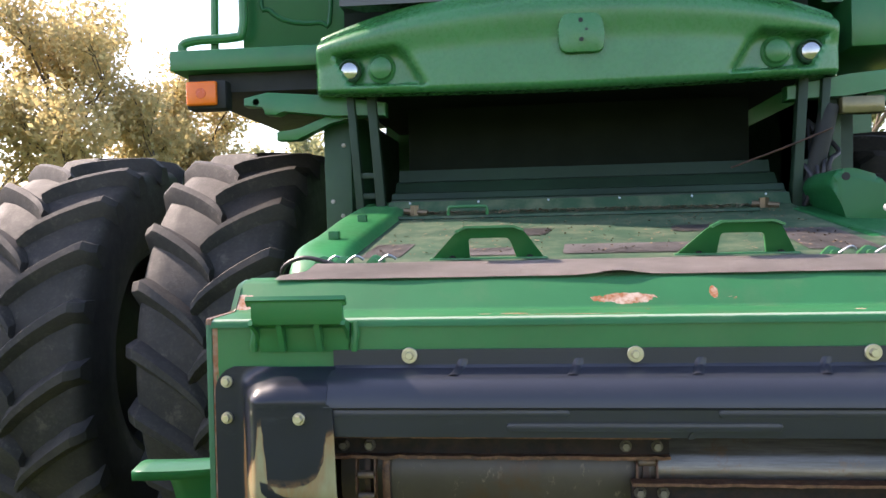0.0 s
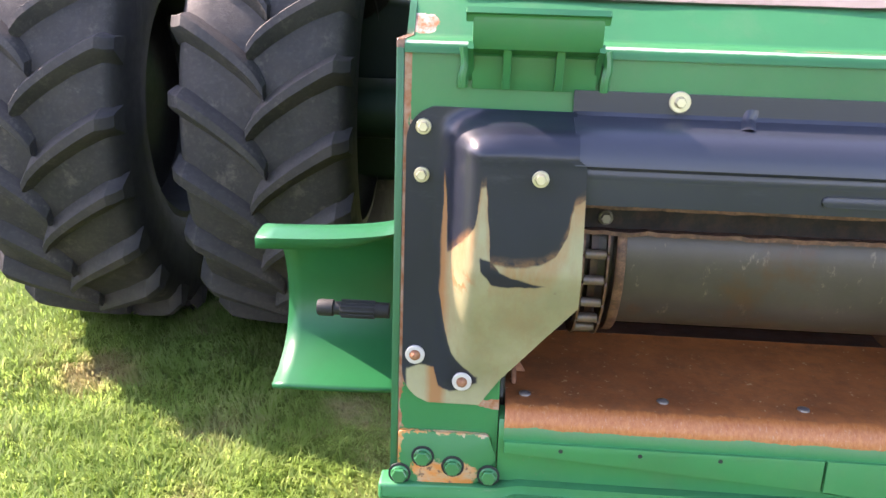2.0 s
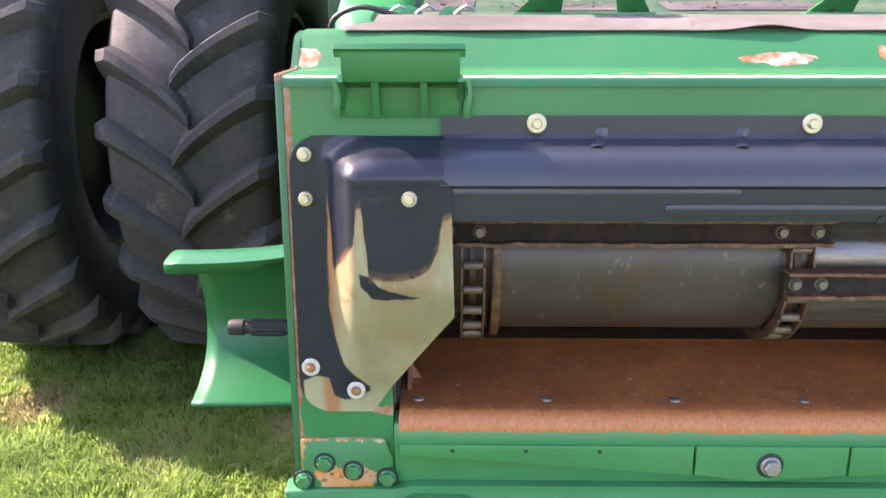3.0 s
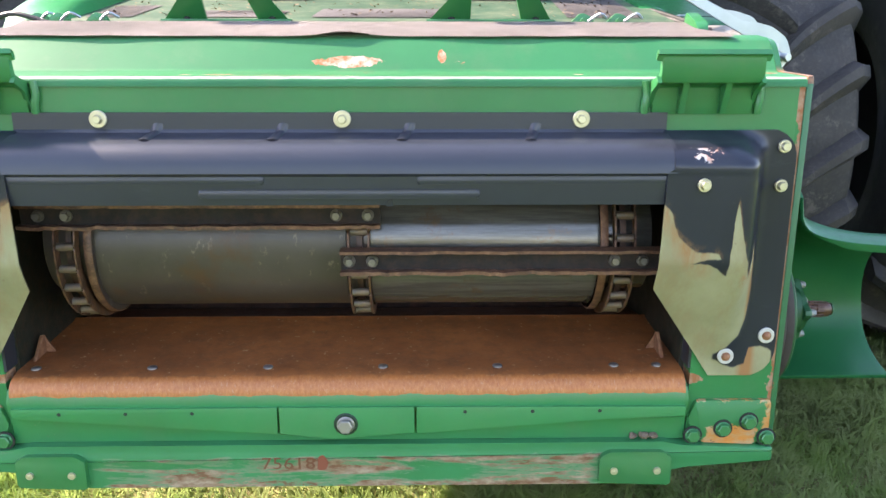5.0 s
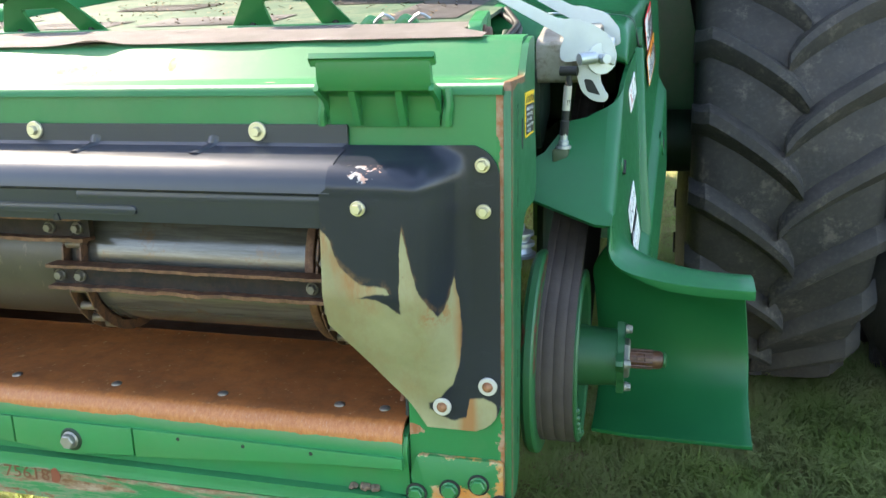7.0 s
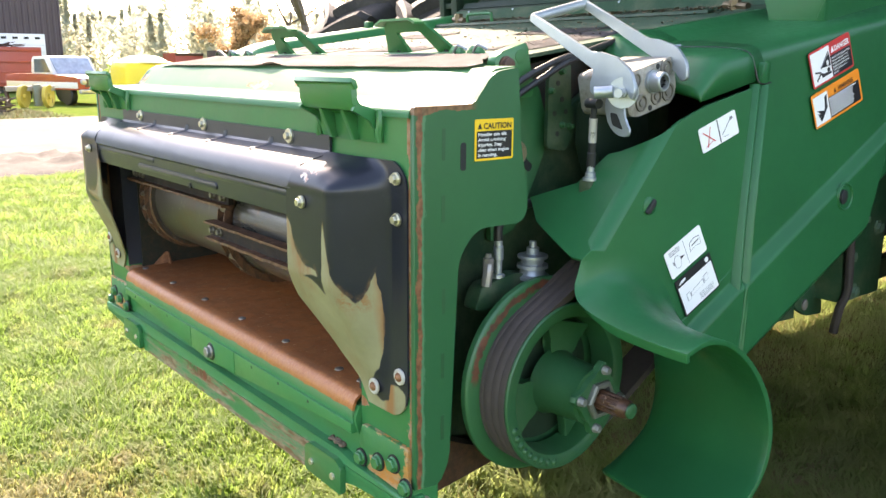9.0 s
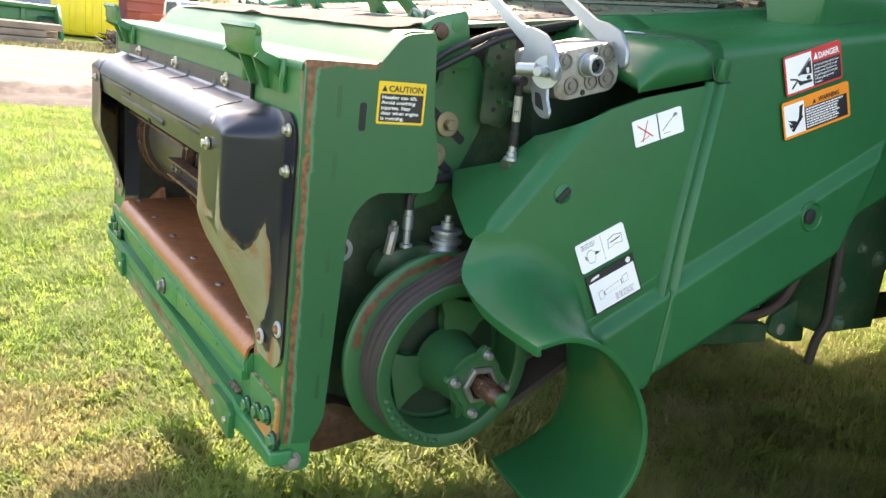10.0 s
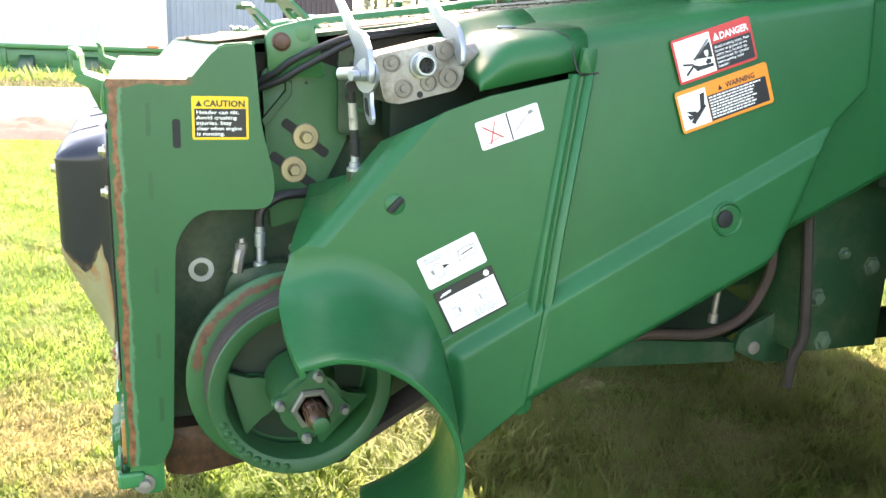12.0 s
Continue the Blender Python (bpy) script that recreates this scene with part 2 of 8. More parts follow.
def drum_mat(name):
    """Drum: one half polished grey by the crop, the other dull olive brown with scuffs."""
    m = Mat(name, 0.4, 0.5)
    dull = m.mix(m.ramp(m.noise(5, 6, 0.65), 0.35, 0.65), (0.040, 0.031, 0.025), (0.064, 0.050, 0.041))
    dull = m.mix(m.ramp(m.noise(42, 7, 0.75, (1, 0.5, 0.5)), 0.60, 0.66), dull, (0.13, 0.105, 0.075))
    dull = m.mix(m.ramp(m.noise(9, 7, 0.7), 0.58, 0.70), dull, (0.060, 0.030, 0.016))
    shiny = m.mix(m.ramp(m.noise(60, 5, 0.7, (0.08, 1, 1)), 0.4, 0.6), (0.085, 0.08, 0.07), (0.14, 0.13, 0.118))
    shiny = m.mix(m.ramp(m.noise(14, 7, 0.75), 0.55, 0.66), shiny, (0.13, 0.085, 0.055))
    side = m.node("ShaderNodeClamp")
    m.link(m.math("MULTIPLY", m.math("SUBTRACT", m.axis(0), 0.02), 40.0), side.inputs[0])
    f = side.outputs[0]
    m.color(m.mix(f, dull, shiny))
    m.link(m.math("MULTIPLY", f, 0.45), m.b.inputs["Metallic"])
    m.rough(f, 0.40, 0.17)
    return m.bump(m.noise(90, 4, 0.7, (0.3, 1, 1)), 0.12, 0.002).m


MAT_DRUM = drum_mat("scoured drum steel")
MAT_ZINC = plain("zinc plated steel", (0.40, 0.44, 0.46), 0.44, 0.75, 0.2, 30, 0.08)
MAT_GOLD = plain("yellow zinc bolt", (0.58, 0.53, 0.39), 0.35, 0.75, 0.15, 60, 0.05)
MAT_STEEL = plain("dull steel", (0.30, 0.28, 0.25), 0.45, 0.6, 0.3, 40, 0.15)
# near-black; flat inlays of it stand for the shade in holes and slots
MAT_DARK = plain("dark void steel", (0.012, 0.014, 0.013), 0.7, 0.0, 0.3, 20, 0.1)
# near-black that puts the recess's shade into the colour
VOID = Mat("shade-black recess", 1.0, 0.0, (0.004, 0.004, 0.004))
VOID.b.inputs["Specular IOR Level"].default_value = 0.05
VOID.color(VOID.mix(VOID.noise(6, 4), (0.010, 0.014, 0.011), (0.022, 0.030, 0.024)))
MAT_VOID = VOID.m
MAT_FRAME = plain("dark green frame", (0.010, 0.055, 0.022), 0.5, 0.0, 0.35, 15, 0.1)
# one chassis green in two tones: UNDER holds shade, UNDER_LIT is the lit one
MAT_UNDER = plain("shade-dark green underframe", (0.006, 0.028, 0.012), 0.6, 0.0, 0.4, 12, 0.2)
MAT_UNDER_LIT = paint_green("dirty lit green chassis paint", (0.009, 0.062, 0.024), 0.0, 0.55, 0.35)
MAT_HOSE = plain("black rubber hose", (0.015, 0.015, 0.016), 0.5, 0.0, 0.3, 60, 0.1)
MAT_BELT = plain("rubber belt", (0.056, 0.042, 0.036), 0.85, 0.0, 0.3, 60, 0.2)
MAT_STRIP = plain("worn grey anti-slip strip", (0.105, 0.095, 0.092), 0.85, 0.0, 0.35, 30, 0.3)
MAT_FLAP = plain("grey rubber flap", (0.27, 0.235, 0.215), 0.85, 0.0, 0.35, 18, 0.2)


def stained_cast(name):
    m = Mat(name, 0.5, 0.35)
    c = m.mix(m.ramp(m.noise(18, 5), 0.3, 0.7), (0.23, 0.22, 0.19), (0.35, 0.335, 0.295))
    c = m.mix(m.math("MULTIPLY", m.ramp(m.noise(28, 7, 0.75), 0.47, 0.66), 0.75), c, (0.13, 0.092, 0.058))
    m.color(c).rough(m.noise(50, 4), 0.4, 0.7)
    return m.bump(m.noise(200, 4), 0.3, 0.002).m


MAT_ALU = stained_cast("stained cast aluminium")


def tyre_mat(name, dust):
    m = Mat(name, 0.8)
    c = m.mix(m.ramp(m.noise(6, 5), 0.3, 0.7), (0.014, 0.0128, 0.0122), (0.027, 0.024, 0.022))
    c = m.mix(m.math("MULTIPLY", m.ramp(m.noise(2.6, 6, 0.7), 0.42, 0.66), 0.5), c, (0.055, 0.043, 0.034))
    c = m.mix(m.math("MULTIPLY", m.ramp(m.noise(7, 10, 0.78), 0.60 - dust * 0.2, 0.68 - dust * 0.2), min(1.0, dust * 1.5)), c, (0.17, 0.14, 0.115))
    c = m.mix(m.math("MULTIPLY", m.ramp(m.noise(70, 5), 0.5, 0.7), 0.2), c, (0.10, 0.085, 0.07))
    # flanks past the shoulder blend to near black
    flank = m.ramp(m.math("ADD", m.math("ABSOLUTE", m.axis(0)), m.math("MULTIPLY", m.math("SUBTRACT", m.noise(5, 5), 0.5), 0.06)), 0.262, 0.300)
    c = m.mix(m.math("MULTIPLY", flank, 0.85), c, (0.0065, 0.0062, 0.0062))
    m.color(c).rough(m.noise(20, 4), 0.6, 0.9)
    return m.bump(m.noise(70, 5, 0.7), 0.35, 0.006).m


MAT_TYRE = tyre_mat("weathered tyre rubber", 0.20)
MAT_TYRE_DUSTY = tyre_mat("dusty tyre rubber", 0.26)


def curve(m, value, pts):
    """A height read off a broken line through (place, height) points; heights between 0.8 and 1.3."""
    lo, hi = pts[0][0], pts[-1][0]
    r = m.node("ShaderNodeValToRGB")
    m.link(m.math("MULTIPLY", m.math("SUBTRACT", value, lo), 1 / (hi - lo)), r.inputs[0])
    els = r.color_ramp.elements
    while len(els) < len(pts):
        els.new(0.5)
    for k, (p, h) in enumerate(pts):
        els[k].position = (p - lo) / (hi - lo)
        els[k].color = ((h - 0.8) * 2,) * 3 + (1,)
    return m.math("ADD", m.math("MULTIPLY", r.outputs[0], 0.5), 0.8)


def shield_mat(name, side):
    """Black paint on the crop shields, worn through to a pale olive ground in tongues below."""
    m = Mat(name, 0.34)
    black = m.mix(m.ramp(m.noise(4, 5), 0.3, 0.7), (0.012, 0.014, 0.022), (0.018, 0.021, 0.032))
    black = m.mix(m.math("MULTIPLY", m.ramp(m.noise(26, 6, 0.75, (0.3, 1, 1)), 0.6, 0.8), 0.25), black, (0.10, 0.10, 0.115))
    if not side:
        m.color(m.mix(0.22, black, (0.052, 0.056, 0.068)))
        m.rough(m.noise(14, 4), 0.28, 0.42)
        return m.bump(m.noise(150, 3), 0.05, 0.002).m
    tan = m.mix(m.ramp(m.noise(9, 5), 0.35, 0.7), (0.285, 0.268, 0.150), (0.21, 0.197, 0.102))
    wob = m.math("SUBTRACT", m.noise(34, 4, 0.6, (1, 1, 0.5)), 0.5)
    z = m.math("ADD", m.math("SUBTRACT", m.axis(2), 0.013 if side < 0 else 0.007), m.math("MULTIPLY", wob, 0.012))
    x = m.math("ADD", m.math("MULTIPLY", m.axis(0), side), m.math("MULTIPLY", m.math("SUBTRACT", m.noise(27, 3, 0.55), 0.5), 0.008))
    if side < 0:
        tops = ((0.585, 1.185), (0.607, 1.165), (0.614, 1.124), (0.630, 1.088), (0.651, 1.074), (0.678, 1.067), (0.727, 1.070), (0.732, 1.13), (0.738, 1.190), (0.745, 1.188), (0.7495, 1.150), (0.754, 1.124), (0.775, 1.092), (0.797, 1.064), (0.800, 1.12), (0.804, 1.20), (0.808, 1.12), (0.812, 1.0))
        highs = ((0.636, 1.037), (0.66, 1.041), (0.689, 1.047), (0.712, 1.058), (0.727, 1.074), (0.745, 1.078))
        lows = ((0.636, 1.0365), (0.66, 1.032), (0.70, 1.029), (0.724, 1.034), (0.742, 1.055), (0.745, 1.078))
    else:
        tops = ((0.585, 1.18), (0.604, 1.16), (0.622, 1.114), (0.655, 1.085), (0.70, 1.079), (0.709, 1.065), (0.714, 1.035), (0.721, 1.055), (0.726, 1.15), (0.729, 1.178), (0.735, 1.155), (0.744, 1.103), (0.760, 1.056), (0.774, 1.024), (0.782, 1.03), (0.790, 1.065), (0.796, 1.085), (0.802, 1.0), (0.806, 0.98))
        highs = ((0.645, 1.060), (0.67, 1.066), (0.70, 1.068), (0.722, 1.075))
        lows = ((0.645, 1.0595), (0.67, 1.057), (0.70, 1.046), (0.722, 1.030))
    bound = curve(m, x, tops)
    near = m.math("SUBTRACT", bound, z)
    worn = m.math("MULTIPLY", band(m, near, 0.0, 9.0, 0.004), band(m, x, -9.0, tops[-1][0] - 0.002, 0.004))
    notch = m.math("MULTIPLY", m.math("MULTIPLY", band(m, m.math("SUBTRACT", curve(m, x, highs), z), 0.0, 9.0, 0.003), band(m, m.math("SUBTRACT", z, curve(m, x, lows)), 0.0, 9.0, 0.003)), band(m, x, highs[0][0], highs[-1][0], 0.003))
    worn = m.math("MULTIPLY", worn, m.math("SUBTRACT", 1.0, notch))
    # black left round the lower bolt, bare flange below it
    cap = curve(m, x, ((0.735, 0.835), (0.748, 0.842), (0.765, 0.858), (0.785, 0.882), (0.797, 0.92), (0.812, 1.01)))
    foot = curve(m, x, ((0.735, 0.832), (0.748, 0.828), (0.765, 0.818), (0.786, 0.813), (0.806, 0.820), (0.814, 0.856), (0.838, 0.860), (0.862, 0.848), (0.868, 0.83)))
    keep = m.math("MAXIMUM", band(m, m.math("SUBTRACT", z, cap), 0.0, 9.0, 0.004), band(m, m.axis(0), -0.742, 0.742, 0.004))
    bare = m.math("MULTIPLY", band(m, m.math("SUBTRACT", foot, z), 0.0, 9.0, 0.004), band(m, x, 0.735, 0.862, 0.003))
    worn = m.math("MAXIMUM", m.math("MULTIPLY", worn, keep), bare)
    halo = m.math("MULTIPLY", band(m, near, -1.0, 0.066, 0.05), m.ramp(m.noise(30, 6, 0.7, (1, 1, 0.3)), 0.34, 0.60))
    halo = m.math("MULTIPLY", halo, band(m, x, -9.0, 0.70, 0.03) if side > 0 else 0.7)
    rim = band(m, x, 0.790, 0.83, 0.012)
    scuff = m.math("MULTIPLY", m.ramp(m.noise(38, 6, 0.72), 0.50, 0.58), m.math("MULTIPLY", band(m, z, 1.0, 1.058, 0.02), band(m, x, 0.745, 0.80, 0.02)))
    grime = m.math("MULTIPLY", m.ramp(m.noise(14, 7, 0.72, (1, 1, 0.35)), 0.47, 0.66), 0.6)
    tan = m.mix(grime, tan, (0.23, 0.165, 0.08))
    tan = m.mix(m.math("MULTIPLY", m.math("MAXIMUM", m.math("MAXIMUM", halo, scuff), rim), 0.9), tan, (0.27, 0.115, 0.038))
    spot = m.ramp(m.noise(45, 5, 0.7), 0.67, 0.71)
    tan = m.mix(m.math("MULTIPLY", spot, 0.55), tan, (0.15, 0.10, 0.055))
    edge = m.math("MULTIPLY", m.math("MULTIPLY", band(m, near, -0.014, 0.012, 0.012), band(m, x, -9.0, 0.80, 0.01)), m.ramp(m.noise(24, 5, 0.7), 0.42, 0.62))
    black = m.mix(m.math("MULTIPLY", edge, 0.75), black, (0.20, 0.10, 0.045))
    if side > 0:
        chip = m.math("MULTIPLY", m.ramp(m.noise(46, 4, 0.7, (1, 1, 1.6)), 0.55, 0.565), m.math("MULTIPLY", band(m, m.axis(2), 1.254, 1.281, 0.003), band(m, x, 0.635, 0.712, 0.006)))
        c = m.mix(chip, m.mix(worn, black, tan), m.mix(m.ramp(m.noise(60, 3), 0.45, 0.55), (0.42, 0.24, 0.18), (0.45, 0.42, 0.40)))
    else:
        c = m.mix(worn, black, tan)
    m.color(c)
    m.rough(worn, 0.28, 0.66)
    m.b.inputs["Specular IOR Level"].default_value = 0.38
    return m.bump(m.noise(150, 3), 0.05, 0.002).m


# ---- mesh helpers ----
def to_mesh(bm, name, mat, angle=35):
    me = bpy.data.meshes.new(name)
    bmesh.ops.recalc_face_normals(bm, faces=bm.faces)
    bm.to_mesh(me)
    bm.free()
    me.materials.append(mat)
    me.shade_smooth()
    me.set_sharp_from_angle(angle=radians(angle))
    return me


def part(name, bm, mat, parent, label="", angle=35):
    """One mesh object under a thing or under a part; the mesh is in world coordinates."""
    me = bm if isinstance(bm, bpy.types.Mesh) else to_mesh(bm, name, mat, angle)
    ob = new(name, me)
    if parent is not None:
        ob.parent = parent
        ob.matrix_parent_inverse = Matrix.Translation(-parent.location)
    return tagged(ob, label)


def thing(name, at, label, category, group="", kind=""):
    ob = new(name)
    ob.location = at
    ob.empty_display_size = 0.1
    return tagged(ob, label, category, group, kind)


def solo(name, bm, mat, label, category, group="", kind="", angle=35):
    """A thing made of one mesh."""
    return tagged(part(name, bm, mat, None, "", angle), label, category, group, kind)


def box(bm, x0, x1, y0, y1, z0, z1, bevel=0.0, seg=2):
    vs = [bm.verts.new((x, y, z)) for z in (z0, z1) for y in (y0, y1) for x in (x0, x1)]
    fs = [bm.faces.new([vs[k] for k in q]) for q in ((0, 2, 3, 1), (4, 5, 7, 6), (0, 1, 5, 4), (2, 6, 7, 3), (0, 4, 6, 2), (1, 3, 7, 5))]
    if bevel:
        edges = list({e for f in fs for e in f.edges})
        bmesh.ops.bevel(bm, geom=edges, offset=bevel, segments=seg, affect="EDGES", profile=0.5)
    return vs


def prism(bm, poly, axis, a0, a1, bevel=0.0, seg=2):
    """A polygon pulled along an axis. For x the polygon is (y, z), for y (x, z), for z (x, y)."""
    def place(p, a):
        return {"x": (a, p[0], p[1]), "y": (p[0], a, p[1]), "z": (p[0], p[1], a)}[axis]

    lo, hi = [bm.verts.new(place(p, a0)) for p in poly], [bm.verts.new(place(p, a1)) for p in poly]
    n = len(poly)
    fs = [bm.faces.new(lo), bm.faces.new(hi[::-1])]
    fs += [bm.faces.new((lo[k], hi[k], hi[(k + 1) % n], lo[(k + 1) % n])) for k in range(n)]
    if bevel:
        edges = list({e for f in fs[:2] for e in f.edges})
        bmesh.ops.bevel(bm, geom=edges, offset=bevel, segments=seg, affect="EDGES", profile=0.5)


def strip(bm, line, axis, a0, a1, thick, bevel=0.0):
    """A bent sheet: an open profile with thickness, pulled along an axis."""
    pts = [Vector(p) for p in line]
    left, right = [], []
    for k, p in enumerate(pts):
        d0 = (p - pts[k - 1]).normalized() if k else (pts[1] - p).normalized()
        d1 = (pts[k + 1] - p).normalized() if k < len(pts) - 1 else d0
        n0, n1 = Vector((-d0.y, d0.x)), Vector((-d1.y, d1.x))
        n = (n0 + n1).normalized()
        w = thick / 2 / max(0.4, n.dot(n0))
        left.append(tuple(p + n * w))
        right.append(tuple(p - n * w))
    prism(bm, left + right[::-1], axis, a0, a1, bevel)


def ring_frame(d):
    d = Vector(d).normalized()
    u = d.cross(Vector((0, 0, 1)))
    u = d.cross(Vector((1, 0, 0))) if u.length < 0.1 else u
    u.normalize()
    return u, d.cross(u)


def lathe(bm, origin, direction, profile, n=32, start=0.0, squash=1.0):
    """A turned body: profile of (along, radius) about an axis. Closed where the radius is 0."""
    o, d = Vector(origin), Vector(direction).normalized()
    u, v = ring_frame(d)
    rings = []
    for a, r in profile:
        if r <= 1e-6:
            rings.append([bm.verts.new(o + d * a)])
        else:
            rings.append([bm.verts.new(o + d * a + (u * math.cos(start + 2 * math.pi * k / n) + v * math.sin(start + 2 * math.pi * k / n) * squash) * r) for k in range(n)])
    for p, q in zip(rings, rings[1:]):
        for k in range(n):
            j = (k + 1) % n
            if len(p) == 1 and len(q) > 1:
                bm.faces.new((p[0], q[j], q[k]))
            elif len(q) == 1 and len(p) > 1:
                bm.faces.new((p[k], p[j], q[0]))
            elif len(p) > 1:
                bm.faces.new((p[k], p[j], q[j], q[k]))


def rod(bm, a, b, r, n=12, r2=None):
    a, b = Vector(a), Vector(b)
    length = (b - a).length
    lathe(bm, a, b - a, [(0, 0), (0, r), (length, r if r2 is None else r2), (length, 0)], n)


def smooth_path(points, steps=6):
    pts = [Vector(p) for p in points]
    out = []
    for k in range(len(pts) - 1):
        p0, p1, p2, p3 = pts[max(0, k - 1)], pts[k], pts[k + 1], pts[min(len(pts) - 1, k + 2)]
        for s in range(steps):
            t = s / steps
            out.append(0.5 * ((2 * p1) + (p2 - p0) * t + (2 * p0 - 5 * p1 + 4 * p2 - p3) * t * t + (3 * p1 - p0 - 3 * p2 + p3) * t ** 3))
    return out + [pts[-1]]


def tube(bm, points, r, n=10, steps=6, taper=None):
    path = smooth_path(points, steps) if steps > 1 else [Vector(p) for p in points]
    rings, u = [], None
    for k, p in enumerate(path):
        d = (path[min(k + 1, len(path) - 1)] - path[max(k - 1, 0)]).normalized()
        u = ring_frame(d)[0] if u is None else (u - d * u.dot(d)).normalized()
        v = d.cross(u)
        rr = r if taper is None else r + (taper - r) * k / (len(path) - 1)
        rings.append([bm.verts.new(p + (u * math.cos(2 * math.pi * i / n) + v * math.sin(2 * math.pi * i / n)) * rr) for i in range(n)])
    for a, b in zip(rings, rings[1:]):
        for i in range(n):
            bm.faces.new((a[i], a[(i + 1) % n], b[(i + 1) % n], b[i]))
    bm.faces.new(rings[0][::-1])
    bm.faces.new(rings[-1])


def rounded(points, radius, seg=5):
    """Rounds the corners of a polygon; radius is one number, or one for each corner."""
    out, n = [], len(points)
    for k in range(n):
        p, a, b = Vector(points[k]), Vector(points[k - 1]), Vector(points[(k + 1) % n])
        r = radius if isinstance(radius, (int, float)) else radius[k]
        if r <= 0:
            out.append(tuple(p))
            continue
        da, db = a - p, b - p
        r = min(r, da.length * 0.45, db.length * 0.45)
        pa, pb = p + da.normalized() * r, p + db.normalized() * r
        for s in range(seg + 1):
            t = s / seg
            out.append(tuple(pa * (1 - t) ** 2 + p * 2 * t * (1 - t) + pb * t * t))
    return out


def skin(bm, rows):
    for p, q in zip(rows, rows[1:]):
        for j in range(len(p) - 1):
            bm.faces.new((p[j], p[j + 1], q[j + 1], q[j]))


def smoothstep(a, b, x):
    t = min(1.0, max(0.0, (x - a) / (b - a)))
    return t * t * (3 - 2 * t)


def bolt_mesh(name, d, head, washer, mat, height=0.009, dome=False):
    """A flanged hexagon bolt (or a round-headed one) at the origin, pointing along d."""
    bm = bmesh.new()
    lathe(bm, (0, 0, 0), d, [(-0.002, 0), (-0.002, washer), (0.002, washer), (0.0035, washer * 0.92), (0.0035, 0)], 20)
    if dome:
        lathe(bm, (0, 0, 0), d, [(0.003, head), (height * 0.6, head * 0.85), (height, head * 0.4), (height, 0)], 16)
    else:
        lathe(bm, (0, 0, 0), d, [(0.003, head * 1.12), (0.005, head * 1.0)], 20)
        lathe(bm, (0, 0, 0), d, [(0.004, head), (height, head), (height + 0.002, head * 0.86), (height + 0.002, 0)], 6)
    return to_mesh(bm, name, mat, 30)


def place(name, mesh, at, parent, label="", turn=None):
    ob = part(name, mesh, None, parent, label)
    ob.location = at
    if turn is not None:
        ob.rotation_euler = turn
    return ob


# ---- ground ----
def drive_edge(y):
    return max(-22.4, -10.2 + 0.25 * math.sin(y * 0.7) + 0.15 * math.sin(y * 2.1 + 1) - 2.6 * max(0.0, y - 6.0))


DRY_SPOTS = ((-0.75, -0.42, 0.50), (-0.25, -0.15, 0.30), (-2.25, 1.66, 0.18), (-1.2, 1.45, 0.14))


def dry_spots(m, lush, dead, soil):
    """Worn patches of the lawn: dead straw with bits of bare soil."""
    wob = m.math("MULTIPLY", m.math("SUBTRACT", m.noise(4.5, 7, 0.75), 0.5), 4.5)
    mask = 0.0
    for px, py, r in DRY_SPOTS:
        dx, dy = m.math("SUBTRACT", m.axis(0), px), m.math("SUBTRACT", m.axis(1), py)
        d = m.math("SQRT", m.math("ADD", m.math("MULTIPLY", dx, dx), m.math("MULTIPLY", dy, dy)))
        mask = m.math("MAXIMUM", band(m, m.math("ADD", m.math("MULTIPLY", d, 1 / r), wob), -9.0, 1.15, 0.8), mask)
    c = m.mix(m.math("MULTIPLY", mask, 0.65), lush, dead)
    return m.mix(m.math("MULTIPLY", mask, m.math("MULTIPLY", m.ramp(m.noise(9, 6, 0.7), 0.54, 0.64), 0.7)), c, soil)


def ground_mat():
    m = Mat("lawn and soil", 0.95)
    m.b.inputs["Specular IOR Level"].default_value = 0.0
    g = m.mix(m.ramp(m.noise(1.3, 6, 0.65), 0.32, 0.68), (0.112, 0.170, 0.032), (0.142, 0.196, 0.045))
    g = m.mix(m.ramp(m.noise(22, 5, 0.7), 0.42, 0.66), g, (0.092, 0.136, 0.027))
    straw = m.math("MULTIPLY", m.ramp(m.noise(2.6, 7, 0.72), 0.52, 0.68), 0.75)
    g = m.mix(straw, g, (0.21, 0.165, 0.085))
    # brownish dead grass under the machine, its colour lightened to lift the shadow
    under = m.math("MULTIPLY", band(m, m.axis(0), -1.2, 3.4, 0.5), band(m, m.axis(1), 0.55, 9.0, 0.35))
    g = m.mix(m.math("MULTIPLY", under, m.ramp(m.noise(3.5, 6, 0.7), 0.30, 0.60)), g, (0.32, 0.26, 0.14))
    m.color(dry_spots(m, g, (0.25, 0.19, 0.10), (0.13, 0.085, 0.05)))
    return m.bump(m.noise(40, 6, 0.75), 0.5, 0.03).m


def drive_mat():
    m = Mat("dusty gravel drive", 0.95)
    m.b.inputs["Specular IOR Level"].default_value = 0.05
    c = m.mix(m.ramp(m.noise(0.8, 6, 0.65), 0.3, 0.7), (0.22, 0.18, 0.145), (0.31, 0.26, 0.215))
    c = m.mix(m.ramp(m.noise(14, 6, 0.75), 0.5, 0.75), c, (0.20, 0.155, 0.12))
    m.color(c)
    return m.bump(m.noise(25, 6), 0.6, 0.03).m


